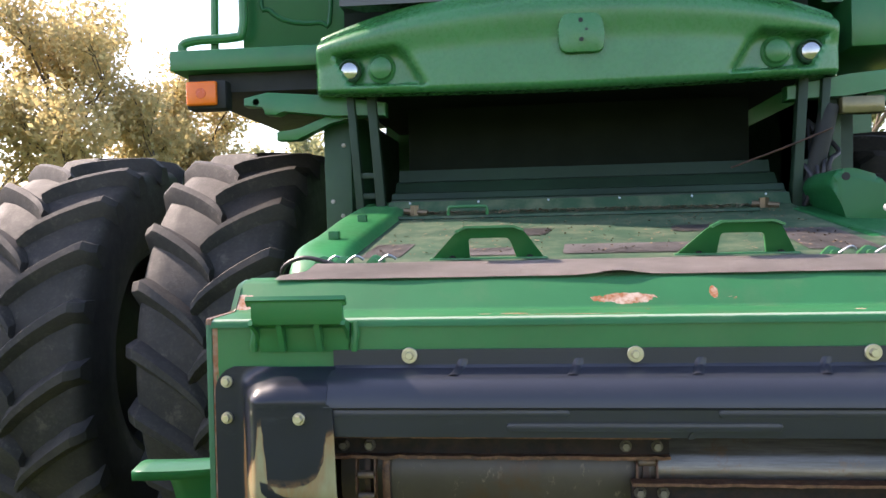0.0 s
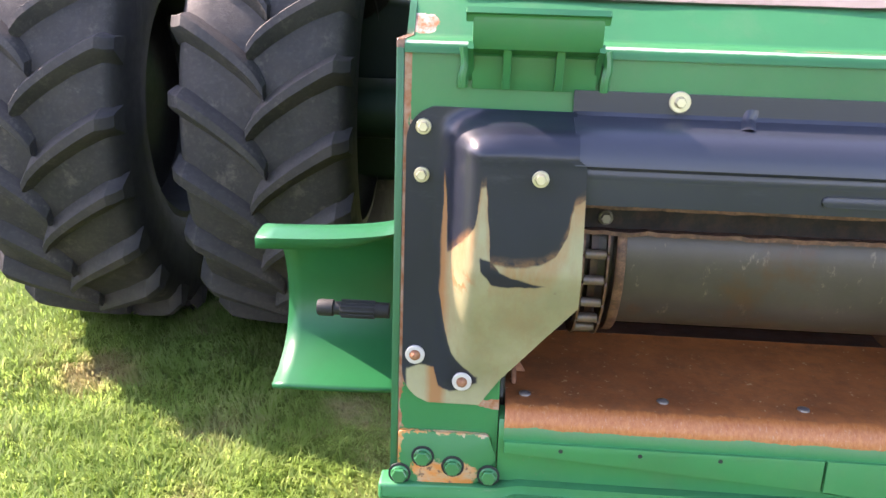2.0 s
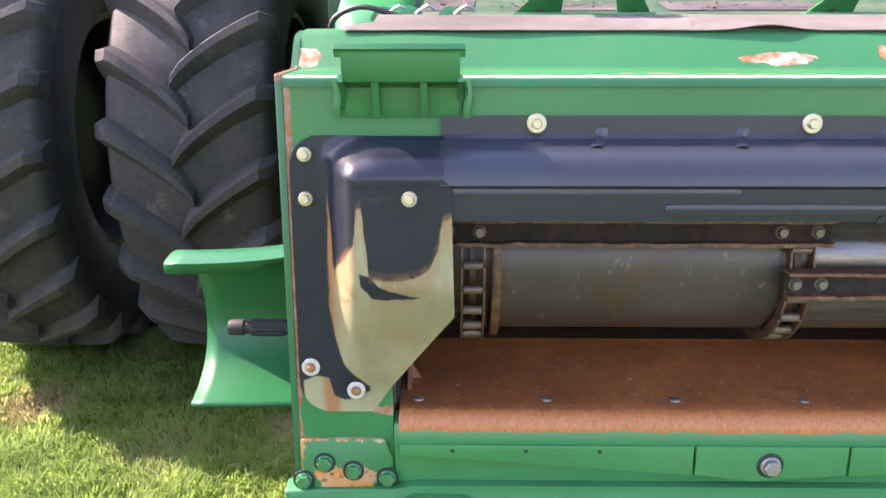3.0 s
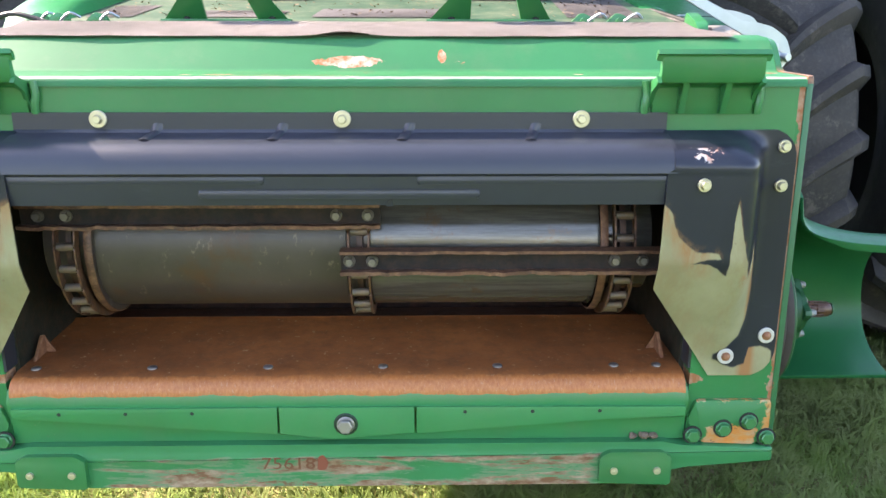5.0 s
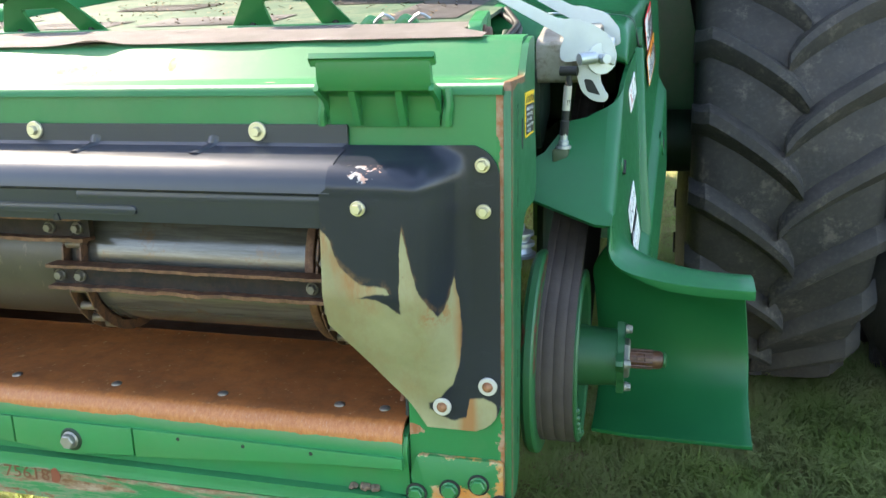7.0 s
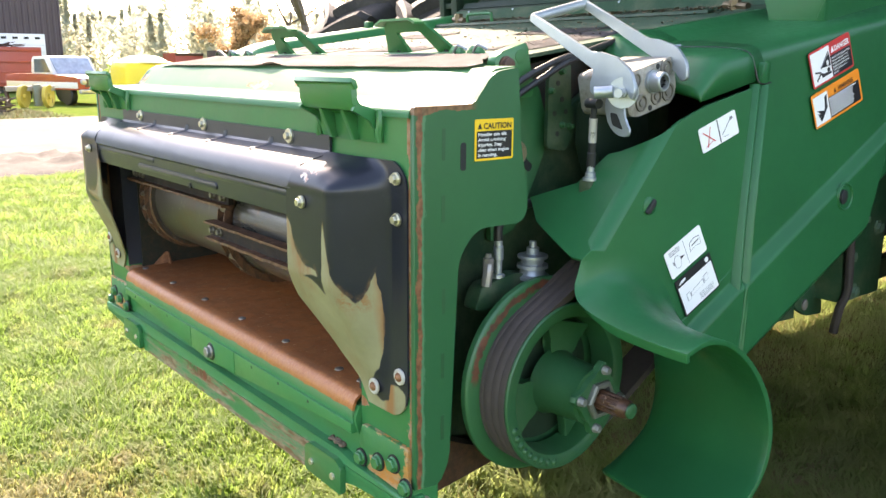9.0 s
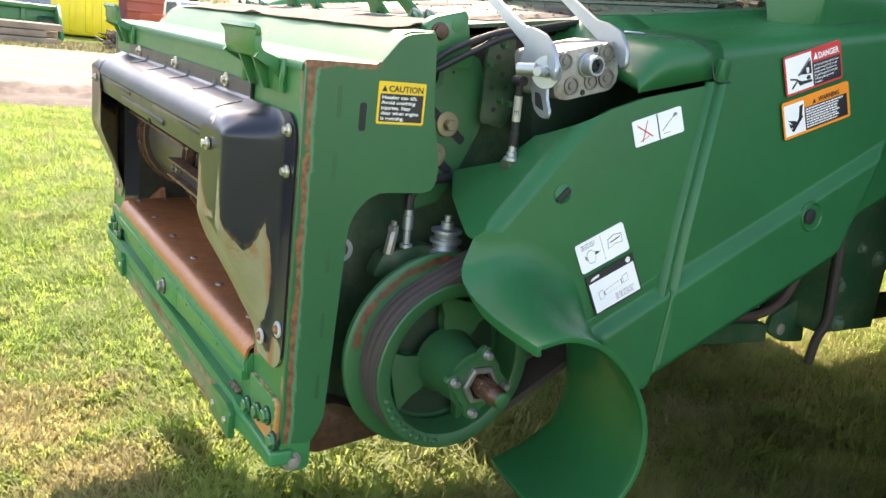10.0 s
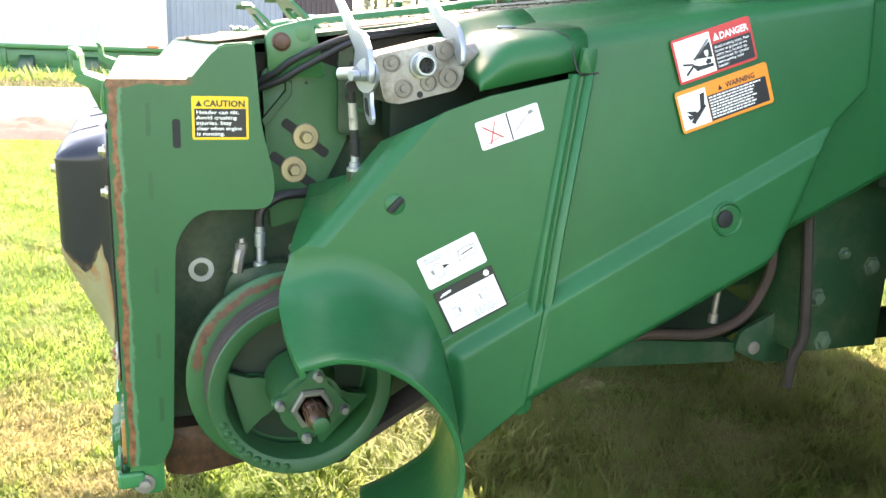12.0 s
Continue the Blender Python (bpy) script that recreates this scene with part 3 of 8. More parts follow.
def sheet(xs, ys, zf):
    me = bpy.data.meshes.new("sheet")
    verts = [(x, y, zf(x, y)) for y in ys for x in xs]
    w = len(xs)
    faces = [(j * w + i, j * w + i + 1, (j + 1) * w + i + 1, (j + 1) * w + i) for j in range(len(ys) - 1) for i in range(w - 1)]
    me.from_pydata(verts, [], faces)
    me.shade_smooth()
    return me


def ground_z(x, y):
    near = max(0.0, 1 - (abs(x) + abs(y)) / 40)
    return 0.02 * near * noise.noise(Vector((x * 0.7, y * 0.7, 0))) + 0.012 * near * noise.noise(Vector((x * 2.3, y * 2.3, 3)))


def spread(lo, hi, fine, edges):
    step = [lo + (hi - lo) * k / fine for k in range(fine + 1)]
    return [-e for e in reversed(edges)] + step + list(edges)


me = sheet(spread(-16, 12, 120, (22, 40, 80, 200, 600, 2000)), spread(-10, 14, 110, (22, 40, 80, 200, 600, 2000)), ground_z)
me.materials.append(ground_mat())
tagged(new("ground", me), "mown green lawn with dry straw-coloured patches", "ground", kind="structure")

ys = [-60 + k * 0.5 for k in range(241)]
me = sheet([k / 14 for k in range(15)], ys, lambda u, y: 0)
for v in me.vertices:
    u, y = v.co.x, v.co.y
    x = drive_edge(y) + (-22.6 - drive_edge(y)) * u
    rut = 0.03 * noise.noise(Vector((x * 1.1, y * 0.3, 5))) + 0.02 * noise.noise(Vector((x * 3, y * 3, 9)))
    v.co = (x, y, 0.012 + ground_z(x, y) * 0.2 + max(0, rut))
me.materials.append(drive_mat())
tagged(new("road", me), "pale dusty gravel drive crossing the farmyard", "road", kind="structure")

# ridge of churned mud along the drive
me = sheet([k / 22 for k in range(23)], [-20 + k * 0.12 for k in range(330)], lambda u, y: 0)
for v in me.vertices:
    u, y = v.co.x, v.co.y
    x = drive_edge(y) + 0.25 - 2.8 * u
    h = math.sin(math.pi * u) ** 0.7 * (0.07 + 0.13 * abs(noise.noise(Vector((x * 2.2, y * 2.2, 1)))) + 0.11 * abs(noise.noise(Vector((x * 5, y * 5, 2)))))
    v.co = (x, y, 0.0 + max(0, h))
me.materials.append(plain("dark mud", (0.028, 0.019, 0.015), 0.85, 0, 0.45, 12, 0.8))
tagged(new("mud_ridge", me), "ridge of dark churned mud beside the gravel drive", "mud", kind="stuff")

# ---- feeder house ----
HALF = 0.882
feeder = thing("feeder_house", (0, 0.8, 0.6), "green painted combine feeder house with worn chipped paint and open throat", "feeder house")
MAT_BLACK = shield_mat("black crop shield paint", 0)
BOLT_TOP = bolt_mesh("bolt", (0, -1, 0), 0.0085, 0.0165, MAT_GOLD)
BOLT_SMALL = bolt_mesh("bolt", (0, -1, 0), 0.0085, 0.0125, MAT_GOLD)
BOLT_RUSTY = bolt_mesh("bolt", (0, -1, 0), 0.0085, 0.0095, MAT_RUST, 0.008, True)
bm = bmesh.new()
lathe(bm, (0, 0, 0), (0, -1, 0), [(-0.003, 0.0165), (0.0, 0.0165), (0.0015, 0.015), (0.0015, 0.008)], 24)
WASHER = to_mesh(bm, "washer", plain("pale plated washer", (0.50, 0.48, 0.44), 0.5, 0.3, 0.12, 60, 0.05))

# front frame round the throat
for sx in (-1, 1):
    bm = bmesh.new()
    prism(bm, rounded([(sx * 0.8735, 0.655), (sx * 0.8735, 1.395), (sx * 0.862, 1.395), (sx * 0.862, 1.28), (sx * 0.70, 1.28), (sx * 0.70, 0.655)], 0.004), "y", 0.0, 0.045)
    part("front_post_plate", bm, MAT_POST, feeder)
bm = bmesh.new()
prism(bm, [(0.0, 1.281), (0.0, 1.386), (0.045, 1.391), (0.045, 1.281)], "x", -0.862, 0.862)
part("front_beam", bm, MAT_GREEN, feeder)

# top plate: flat ledge, then up to the rubber flap
bm = bmesh.new()
strip(bm, [(-0.003, 1.384), (-0.0025, 1.390), (0.0, 1.3955), (0.004, 1.399), (0.010, 1.4005), (0.132, 1.402), (0.139, 1.4035), (0.146, 1.4085), (0.193, 1.462), (0.205, 1.468), (0.258, 1.4735)], "x", -0.8735, 0.8735, 0.006)
part("top_plate", bm, MAT_TOP, feeder, "light green top plate with bare scratched patches", 40)

bm = bmesh.new()
xs = [-0.80 + k * 0.02 for k in range(81)]
rows = []
for v in range(5):
    y = 0.194 + v * 0.045
    side = 1.0 if v < 2 else 0.934
    rows.append([bm.verts.new((x * side, y + 0.004 * noise.noise(Vector((x * 5, v, 0))), 1.4735 + 0.030 * v / 4 + 0.002 * abs(noise.noise(Vector((x * 7, v * 0.6, 2)))) + (0.010 * math.exp(-((x + 0.01) / 0.05) ** 2) if v == 0 else 0))) for x in xs])
for a, b in zip(rows, rows[1:]):
    for k in range(len(xs) - 1):
        bm.faces.new((a[k], a[k + 1], b[k + 1], b[k]))
bmesh.ops.solidify(bm, geom=bm.faces[:], thickness=0.006)
part("rubber_flap", bm, MAT_FLAP, feeder, "grey weathered rubber flap")


def hook(sx):
    bm = bmesh.new()
    x0, x1 = sorted((sx * 0.572, sx * 0.779))
    strip(bm, [(0.002, 1.335), (-0.004, 1.352), (-0.006, 1.385), (-0.012, 1.392), (-0.045, 1.40), (-0.052, 1.412), (-0.052, 1.44)], "x", x0 + 0.01, x1 - 0.008, 0.012, 0.002)
    strip(bm, [(-0.052, 1.434), (-0.055, 1.446), (-0.063, 1.450)], "x", x0, x1, 0.009, 0.002)
    prism(bm, [(-0.001, 1.392), (-0.05, 1.406), (-0.058, 1.395), (-0.02, 1.375), (-0.001, 1.345)], "x", x0 + 0.004, x0 + 0.012)
    prism(bm, [(-0.001, 1.392), (-0.05, 1.406), (-0.058, 1.395), (-0.02, 1.375), (-0.001, 1.345)], "x", x1 - 0.012, x1 - 0.004)
    hk = part("hook_bracket", bm, MAT_GREEN, feeder)
    for k in (0.3, 0.68):
        bm = bmesh.new()
        x = x0 + (x1 - x0) * k
        prism(bm, [(-0.006, 1.336), (-0.018, 1.336), (-0.044, 1.395), (-0.006, 1.395)], "x", x - 0.006, x + 0.006, 0.001)
        part("rib", bm, MAT_GREEN, hk)
    for x in (x0 - 0.004, x1 + 0.004):
        bm = bmesh.new()
        tube(bm, [(x, -0.004, 1.335), (x, -0.006, 1.352), (x + 0.003, -0.005, 1.37), (x, -0.004, 1.395)], 0.008, 8, 3)
        part("weld_bead", bm, MAT_GREEN, hk)


hook(-1)
hook(1)

# black crop shields
bm = bmesh.new()
TOP_PROFILE = [(-0.006, 1.337), (-0.006, 1.305), (-0.012, 1.298), (-0.055, 1.288), (-0.075, 1.281), (-0.090, 1.268), (-0.098, 1.25), (-0.100, 1.238), (-0.094, 1.232), (-0.093, 1.205), (-0.088, 1.178)]
strip(bm, TOP_PROFILE, "x", -0.612, 0.612, 0.005)
top_shield = part("top_shield", bm, MAT_BLACK, feeder, "black painted pressed steel shield")
for x in (-0.353, -0.12, 0.118, 0.355):
    bm = bmesh.new()
    rows = []
    for u in range(7):
        a = -1 + u / 3
        h = 0.0045 * (1 - a * a)
        rows.append([bm.verts.new((x + 0.011 * a + 0.010 * w, y - h, z + h * 0.6)) for y, z, w in ((-0.0075, 1.316, 1.0), (-0.010, 1.302, 0.5), (-0.030, 1.2965, 0.0), (-0.052, 1.2915, -0.6))])
    skin(bm, rows)
    part("pressed_rib", bm, MAT_BLACK, top_shield, "", 60)
for x0, x1, z in ((-0.60, -0.135, 1.224), (0.14, 0.60, 1.224), (-0.255, 0.255, 1.199)):
    bm = bmesh.new()
    prism(bm, rounded([(x0, z - 0.008), (x1, z - 0.008), (x1, z + 0.008), (x0, z + 0.008)], 0.007), "y", -0.0985, -0.088, 0.003)
    part("pressed_bead", bm, MAT_BLACK, top_shield)
bm = bmesh.new()
prism(bm, [(0.083, 1.176), (0.087, 1.187), (0.094, 1.189), (0.097, 1.176)], "y", -0.0945, -0.0895)
part("burr", bm, MAT_DARK, top_shield, "small dark bent burr")
for x in (-0.453, 0.0, 0.449):
    place("bolt", BOLT_TOP, (x, -0.010, 1.325), top_shield, "yellow zinc flanged bolt with washer")


def corner_shield(sx):
    def inner(z):
        if z > 1.238:
            return 0.606
        if z > 1.01:
            return 0.588 + 0.006 * (z - 1.01) / 0.235
        if z > 0.845:
            return 0.588 + 0.117 * (1.01 - z) / 0.165
        return 0.705 + 0.03 * (0.845 - z) / 0.045

    def outer(z):
        if z > 1.25:
            return 0.868 - 0.055 * (1 - math.sqrt(max(0, 1 - ((z - 1.25) / 0.056) ** 2)))
        if z < 0.86:
            return 0.868 - 0.06 * (1 - math.sqrt(max(0, 1 - ((0.86 - z) / 0.062) ** 2)))
        return 0.868

    def depth(x, z):
        d = 0.094 * smoothstep(0.83, 1.12, z) + 0.01 * smoothstep(0.83, 0.90, z)
        d = min(0.096, d)
        if z > 1.232:
            up = [(b, -a) for a, b in TOP_PROFILE[1:8]][::-1]
            for (z0, y0), (z1, y1) in zip(up, up[1:]):
                if z0 <= z <= z1:
                    d = y0 + (y1 - y0) * (z - z0) / (z1 - z0) - 0.001
        d *= smoothstep(0.815, 0.748, x) * (1 - smoothstep(1.25, 1.30, z) * smoothstep(0.70, 0.80, x))
        return -0.006 - d

    bm = bmesh.new()
    zs = [0.80 + (1.304 - 0.80) * k / 60 for k in range(61)]
    rows = []
    for z in zs:
        a, b = inner(z), outer(z)
        rows.append([bm.verts.new((sx * (a + (b - a) * u / 26), depth(a + (b - a) * u / 26, z), z)) for u in range(27)])
    for p, q in zip(rows, rows[1:]):
        for k in range(26):
            bm.faces.new((p[k], p[k + 1], q[k + 1], q[k]))
    bmesh.ops.recalc_face_normals(bm, faces=bm.faces)
    bmesh.ops.solidify(bm, geom=bm.faces[:], thickness=0.004)
    sh = part("corner_shield", bm, shield_mat("worn corner shield paint", sx), feeder, "black corner shield worn through to pale olive", 50)
    for x, y, z, kind in ((0.841, -0.010, 1.273, 0), (0.842, -0.010, 1.197, 0), (0.660, -0.106, 1.216, 0), (0.846, -0.010, 0.888, 1), (0.765, -0.014, 0.845, 1)):
        ob = place("bolt", (BOLT_SMALL, BOLT_RUSTY)[kind], (sx * x, y, z), sh, "rusty dome bolt" if kind else "yellow zinc flanged bolt")
        if kind:
            w = part("washer", WASHER, None, sh, "pale plated washer")
            w.location = (sx * x, y, z)


corner_shield(-1)
corner_shield(1)
# black sheets added over the posts behind the corner shields, standing for shade
for sx in (-1, 1):
    bm = bmesh.new()
    box(bm, min(sx * 0.694, sx * 0.855), max(sx * 0.694, sx * 0.855), -0.004, -0.0005, 0.87, 1.27)
    box(bm, min(sx * 0.694, sx * 0.699), max(sx * 0.694, sx * 0.699), -0.0005, 0.046, 0.815, 1.275)
    part("shade_liner", bm, MAT_BLACK, feeder, "black liner added behind the corner shield for shade")

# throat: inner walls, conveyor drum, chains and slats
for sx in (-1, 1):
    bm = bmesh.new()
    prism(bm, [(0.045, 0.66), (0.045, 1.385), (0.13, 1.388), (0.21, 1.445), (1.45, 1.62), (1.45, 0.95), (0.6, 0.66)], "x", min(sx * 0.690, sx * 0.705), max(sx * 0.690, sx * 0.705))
    part("throat_wall", bm, MAT_THROAT, feeder, "near-black inner wall with rusty stains")
bm = bmesh.new()
strip(bm, [(0.10, 0.655), (0.60, 0.66), (1.55, 0.95)], "x", -0.69, 0.69, 0.012)
part("belly_plate", bm, MAT_FRAME, feeder)
bm = bmesh.new()
strip(bm, [(0.05, 1.375), (0.50, 1.39), (0.52, 0.77)], "x", -0.688, 0.688, 0.006)
part("throat_roof", bm, MAT_RUST_DARK, feeder, "dark rusty throat roof")
DY, DZ, DR = 0.185, 1.055, 0.150
bm = bmesh.new()
lathe(bm, (-0.62, DY, DZ), (1, 0, 0), [(0, 0), (0, DR - 0.03), (0.10, DR - 0.03), (0.10, DR + 0.012), (0.115, DR + 0.012), (0.115, DR), (0.55, DR), (0.615, DR), (0.615, DR - 0.012), (0.665, DR - 0.012), (0.665, DR), (1.125, DR), (1.125, DR + 0.012), (1.14, DR + 0.012), (1.14, DR - 0.03), (1.24, DR - 0.03), (1.24, 0)], 56)
drum = part("conveyor_drum", bm, MAT_DRUM, feeder, "scoured steel conveyor drum")
for x in (-0.521, 0.505):
    bm = bmesh.new()
    lathe(bm, (x, DY, DZ), (1, 0, 0), [(0, DR + 0.004), (0, DR + 0.014), (0.003, DR + 0.016), (0.013, DR + 0.016), (0.016, DR + 0.014), (0.016, DR + 0.004)], 48)
    part("collar", bm, MAT_SLAT_EDGE, drum, "rusty raised end collar")


def link_mesh():
    bm = bmesh.new()
    prism(bm, rounded([(-0.024, -0.010), (0.024, -0.010), (0.024, 0.010), (-0.024, 0.010)], 0.009), "x", -0.002, 0.0018)
    return to_mesh(bm, "link_plate", MAT_LINK)


bm = bmesh.new()
lathe(bm, (-0.017, 0, 0), (1, 0, 0), [(0, 0), (0, 0.0085), (0.034, 0.0085), (0.034, 0)], 12)
ROLLER, LINK = to_mesh(bm, "roller", rust_mat("worn chain roller", (0.06, 0.05, 0.042), (0.14, 0.11, 0.085), (0.22, 0.12, 0.06), 0.4)), link_mesh()
CR = 0.164
for cx in (-0.555, 0.022, 0.553):
    bm = bmesh.new()
    lathe(bm, (cx - 0.006, DY, DZ), (1, 0, 0), [(0, 0.10), (0, CR - 0.012), (0.012, CR - 0.012), (0.012, 0.10)], 40)
    chain = part("conveyor_chain", bm, MAT_RUST_DARK, feeder, "oily rusty roller chain")
    for k in range(13):
        a = radians(100 + k * 16.0 + cx * 10)
        p = (cx, DY + CR * math.cos(a), DZ + CR * math.sin(a))
        place("roller", ROLLER, p, chain)
        a2 = a + radians(8)
        for dx in (-0.020, 0.020):
            place("link_plate", LINK, (cx + dx, DY + CR * math.cos(a2), DZ + CR * math.sin(a2)), chain, "", Euler((a2 + math.pi / 2, 0, 0)))
    for k in range(4):
        z = DZ + CR - 0.004
        place("roller", ROLLER, (cx, DY + 0.06 + k * 0.06, z), chain)


def slat(x0, x1, z, bolts):
    a = math.asin(max(-1, min(1, (z - DZ) / (CR + 0.02))))
    y = DY - (CR + 0.02) * math.cos(a)
    bm = bmesh.new()
    n = 90
    for zz, h in ((0.021, 0.006), (-0.021, 0.007)):
        top = []
        for k in range(n + 1):
            x = x0 + (x1 - x0) * k / n
            j = (0.003 if zz > 0 else 0.005) * (noise.noise(Vector((x * 18, zz * 50, z))) + 0.7 * noise.noise(Vector((x * 70, zz * 50, z))))
            top.append((x, j))
        vs = [[bm.verts.new((x, y + dy, z + zz + dz + (j if dy < 0 else 0))) for dy, dz in ((-0.022 - j, h / 2), (-0.022 - j, -h / 2), (0.012, -h / 2), (0.012, h / 2))] for x, j in top]
        for p, q in zip(vs, vs[1:]):
            for k in range(4):
                bm.faces.new((p[k], p[(k + 1) % 4], q[(k + 1) % 4], q[k]))
        bm.faces.new(vs[0])
        bm.faces.new(vs[-1][::-1])
    sl = part("feeder_slat", bm, MAT_SLAT_EDGE, feeder, "rusty steel conveyor slat with ragged edges")
    bm = bmesh.new()
    box(bm, x0, x1, y - 0.002, y + 0.012, z - 0.020, z + 0.020)
    part("slat_web", bm, MAT_SLAT, sl, "near-black web")
    for x in bolts:
        place("bolt", BOLT_SLAT, (x, y - 0.004, z), sl)


MAT_SLAT = rust_mat("near-black slat steel", (0.009, 0.007, 0.006), (0.020, 0.013, 0.009), (0.045, 0.020, 0.010), 0.85)
BOLT_SLAT = bolt_mesh("bolt", (0, -1, 0), 0.009, 0.012, plain("oily steel bolt", (0.16, 0.14, 0.12), 0.42, 0.6, 0.4, 40, 0.15))
slat(-0.635, 0.066, 1.135, (-0.60, -0.545, -0.02, 0.042))
slat(-0.012, 0.632, 1.046, (-0.005 + 0.01, 0.05, 0.529, 0.585))

# floor pan with its rolled lip
bm = bmesh.new()
strip(bm, [(-0.012, 0.737), (-0.014, 0.752), (-0.013, 0.772), (-0.007, 0.787), (0.006, 0.796), (0.03, 0.801), (0.315, 0.807), (0.325, 0.812), (0.335, 0.808), (0.35, 0.798), (0.50, 0.772)], "x", -0.689, 0.689, 0.006)
part("floor_pan", bm, MAT_PAN, feeder, "brown rusty floor pan with orange scoured lip")
bm = bmesh.new()
lathe(bm, (0, 0, 0), (0, 0, 1), [(-0.002, 0.011), (0.002, 0.010), (0.004, 0.006), (0.005, 0)], 14)
DOME = to_mesh(bm, "carriage_bolt", plain("worn bolt head", (0.17, 0.15, 0.14), 0.4, 0.6, 0.2, 50))
for x in (-0.655, -0.415, -0.175, 0.065, 0.305, 0.55, 0.64):
    place("carriage_bolt", DOME, (x, 0.040, 0.805), feeder)

for sx, x in ((-1, -0.674), (1, 0.662)):
    bm = bmesh.new()
    prism(bm, [(0.075, 0.806), (0.130, 0.809), (0.128, 0.846), (0.118, 0.848)], "x", x - 0.004, x + 0.004, 0.001)
    prism(bm, [(x - sx * 0.022, 0.808), (x, 0.808), (x, 0.845)], "y", 0.126, 0.131)
    part("pan_bracket", bm, MAT_RUST, feeder, "small rusty pan bracket")

# sill under the pan
bm = bmesh.new()
prism(bm, [(0.0, 0.655), (-0.002, 0.70), (-0.012, 0.735), (-0.014, 0.752), (-0.004, 0.775), (0.03, 0.785), (0.04, 0.655)], "x", -0.698, 0.697)
part("sill", bm, MAT_GREEN_WORN, feeder)
WEAR = ([(-0.688, 0.741), (-0.150, 0.741), (-0.150, 0.682), (-0.43, 0.703), (-0.688, 0.720)], [(-0.146, 0.741), (0.131, 0.741), (0.131, 0.681), (-0.04, 0.672), (-0.146, 0.681)], [(0.135, 0.741), (0.690, 0.738), (0.690, 0.715), (0.526, 0.711), (0.345, 0.697), (0.135, 0.681)])
for k, poly in enumerate(WEAR):
    bm = bmesh.new()
    prism(bm, poly, "y", -0.022, -0.004, 0.0025)
    pl = part("wear_plate", bm, MAT_GREEN_WORN, feeder)
    if k != 1:
        for j in range(3):
            bmh = bmesh.new()
            x = poly[0][0] + (poly[1][0] - poly[0][0]) * (0.18 + 0.25 * j)
            lathe(bmh, (x, -0.0215, 0.730), (0, -1, 0), [(0, 0.004), (0.0008, 0.004), (0.0008, 0)], 10)
            part("rivet_hole", bmh, MAT_DARK, pl)
bm = bmesh.new()
lathe(bm, (-0.010, -0.022, 0.704), (0, -1, 0), [(0, 0.025), (0.003, 0.022), (0.003, 0.012)], 28)
part("bolt_seat", bm, MAT_UNDER, feeder, "dark ring round the bolt")
place("centre_bolt", bolt_mesh("centre_bolt", (0, -1, 0), 0.0155, 0.0185, MAT_STEEL, 0.013), (-0.010, -0.024, 0.704), feeder, "large dull steel hexagon bolt")

# lower cross bar with two mounting tabs
bm = bmesh.new()
prism(bm, rounded([(-0.905, 0.612), (-0.905, 0.645), (-0.70, 0.650), (-0.66, 0.658), (0.65, 0.658), (0.69, 0.650), (HALF, 0.642), (HALF, 0.610), (0.70, 0.600), (0.53, 0.562), (-0.55, 0.562), (-0.70, 0.600)], 0.006, 3), "y", -0.022, 0.03, 0.008, 3)
part("cross_bar", bm, streak_paint("scuffed bar paint"), feeder, "green cross bar scuffed to bare rust along its front")
for x0, x1 in ((-0.687, -0.545), (0.515, 0.665)):
    bm = bmesh.new()
    prism(bm, rounded([(x0, 0.572), (x1, 0.566), (x1, 0.628), (x1 - 0.02, 0.642), (x0 + 0.02, 0.642), (x0, 0.630)], 0.006), "y", -0.036, -0.022, 0.003)
    tab = part("mounting_tab", bm, MAT_GREEN, feeder)
    for k in (0.2, 0.8):
        place("rivet", bolt_mesh("rivet", (0, -1, 0), 0.0075, 0.008, MAT_GOLD, 0.004, True), (x0 + (x1 - x0) * k, -0.037, 0.600), tab)

for x, r in ((0.588, 0.008), (0.611, 0.010), (0.630, 0.009)):
    bm = bmesh.new()
    bmesh.ops.create_icosphere(bm, subdivisions=3, radius=r)
    for v in bm.verts:
        v.co *= 1 + 0.5 * noise.noise(v.co * 160 + Vector((x * 40, 0, 0)))
        v.co.z *= 0.7
    bmesh.ops.translate(bm, vec=(x, -0.006, 0.659 + r * 0.62), verts=bm.verts)
    solo("dirt_clod", bm, MAT_CLOD, "small dry clod of earth on the cross bar", "dirt", kind="")

# corner pads with four nuts
NUT = bolt_mesh("nut", (0, -1, 0), 0.014, 0.016, MAT_GREEN, 0.010)
MAT_PAD = pad_paint("pad paint worn orange")
for sx in (-1, 1):
    bm = bmesh.new()
    prism(bm, rounded([(sx * 0.872, 0.66), (sx * 0.872, 0.745), (sx * 0.715, 0.745), (sx * 0.70, 0.70), (sx * 0.73, 0.650), (sx * 0.84, 0.645)], 0.008), "y", -0.010, 0.0, 0.002)
    pad = part("corner_pad", bm, MAT_PAD, feeder, "corner pad with paint worn to orange primer")
    for x, z in ((0.868, 0.662), (0.828, 0.698), (0.775, 0.682), (0.712, 0.668)):
        bm = bmesh.new()
        lathe(bm, (sx * x, -0.010, z), (0, -1, 0), [(0, 0.020), (0.003, 0.020), (0.003, 0.014)], 18)
        place("nut", NUT, (sx * x, -0.012, z), pad)
        part("nut_seat", bm, MAT_DARK, pad)

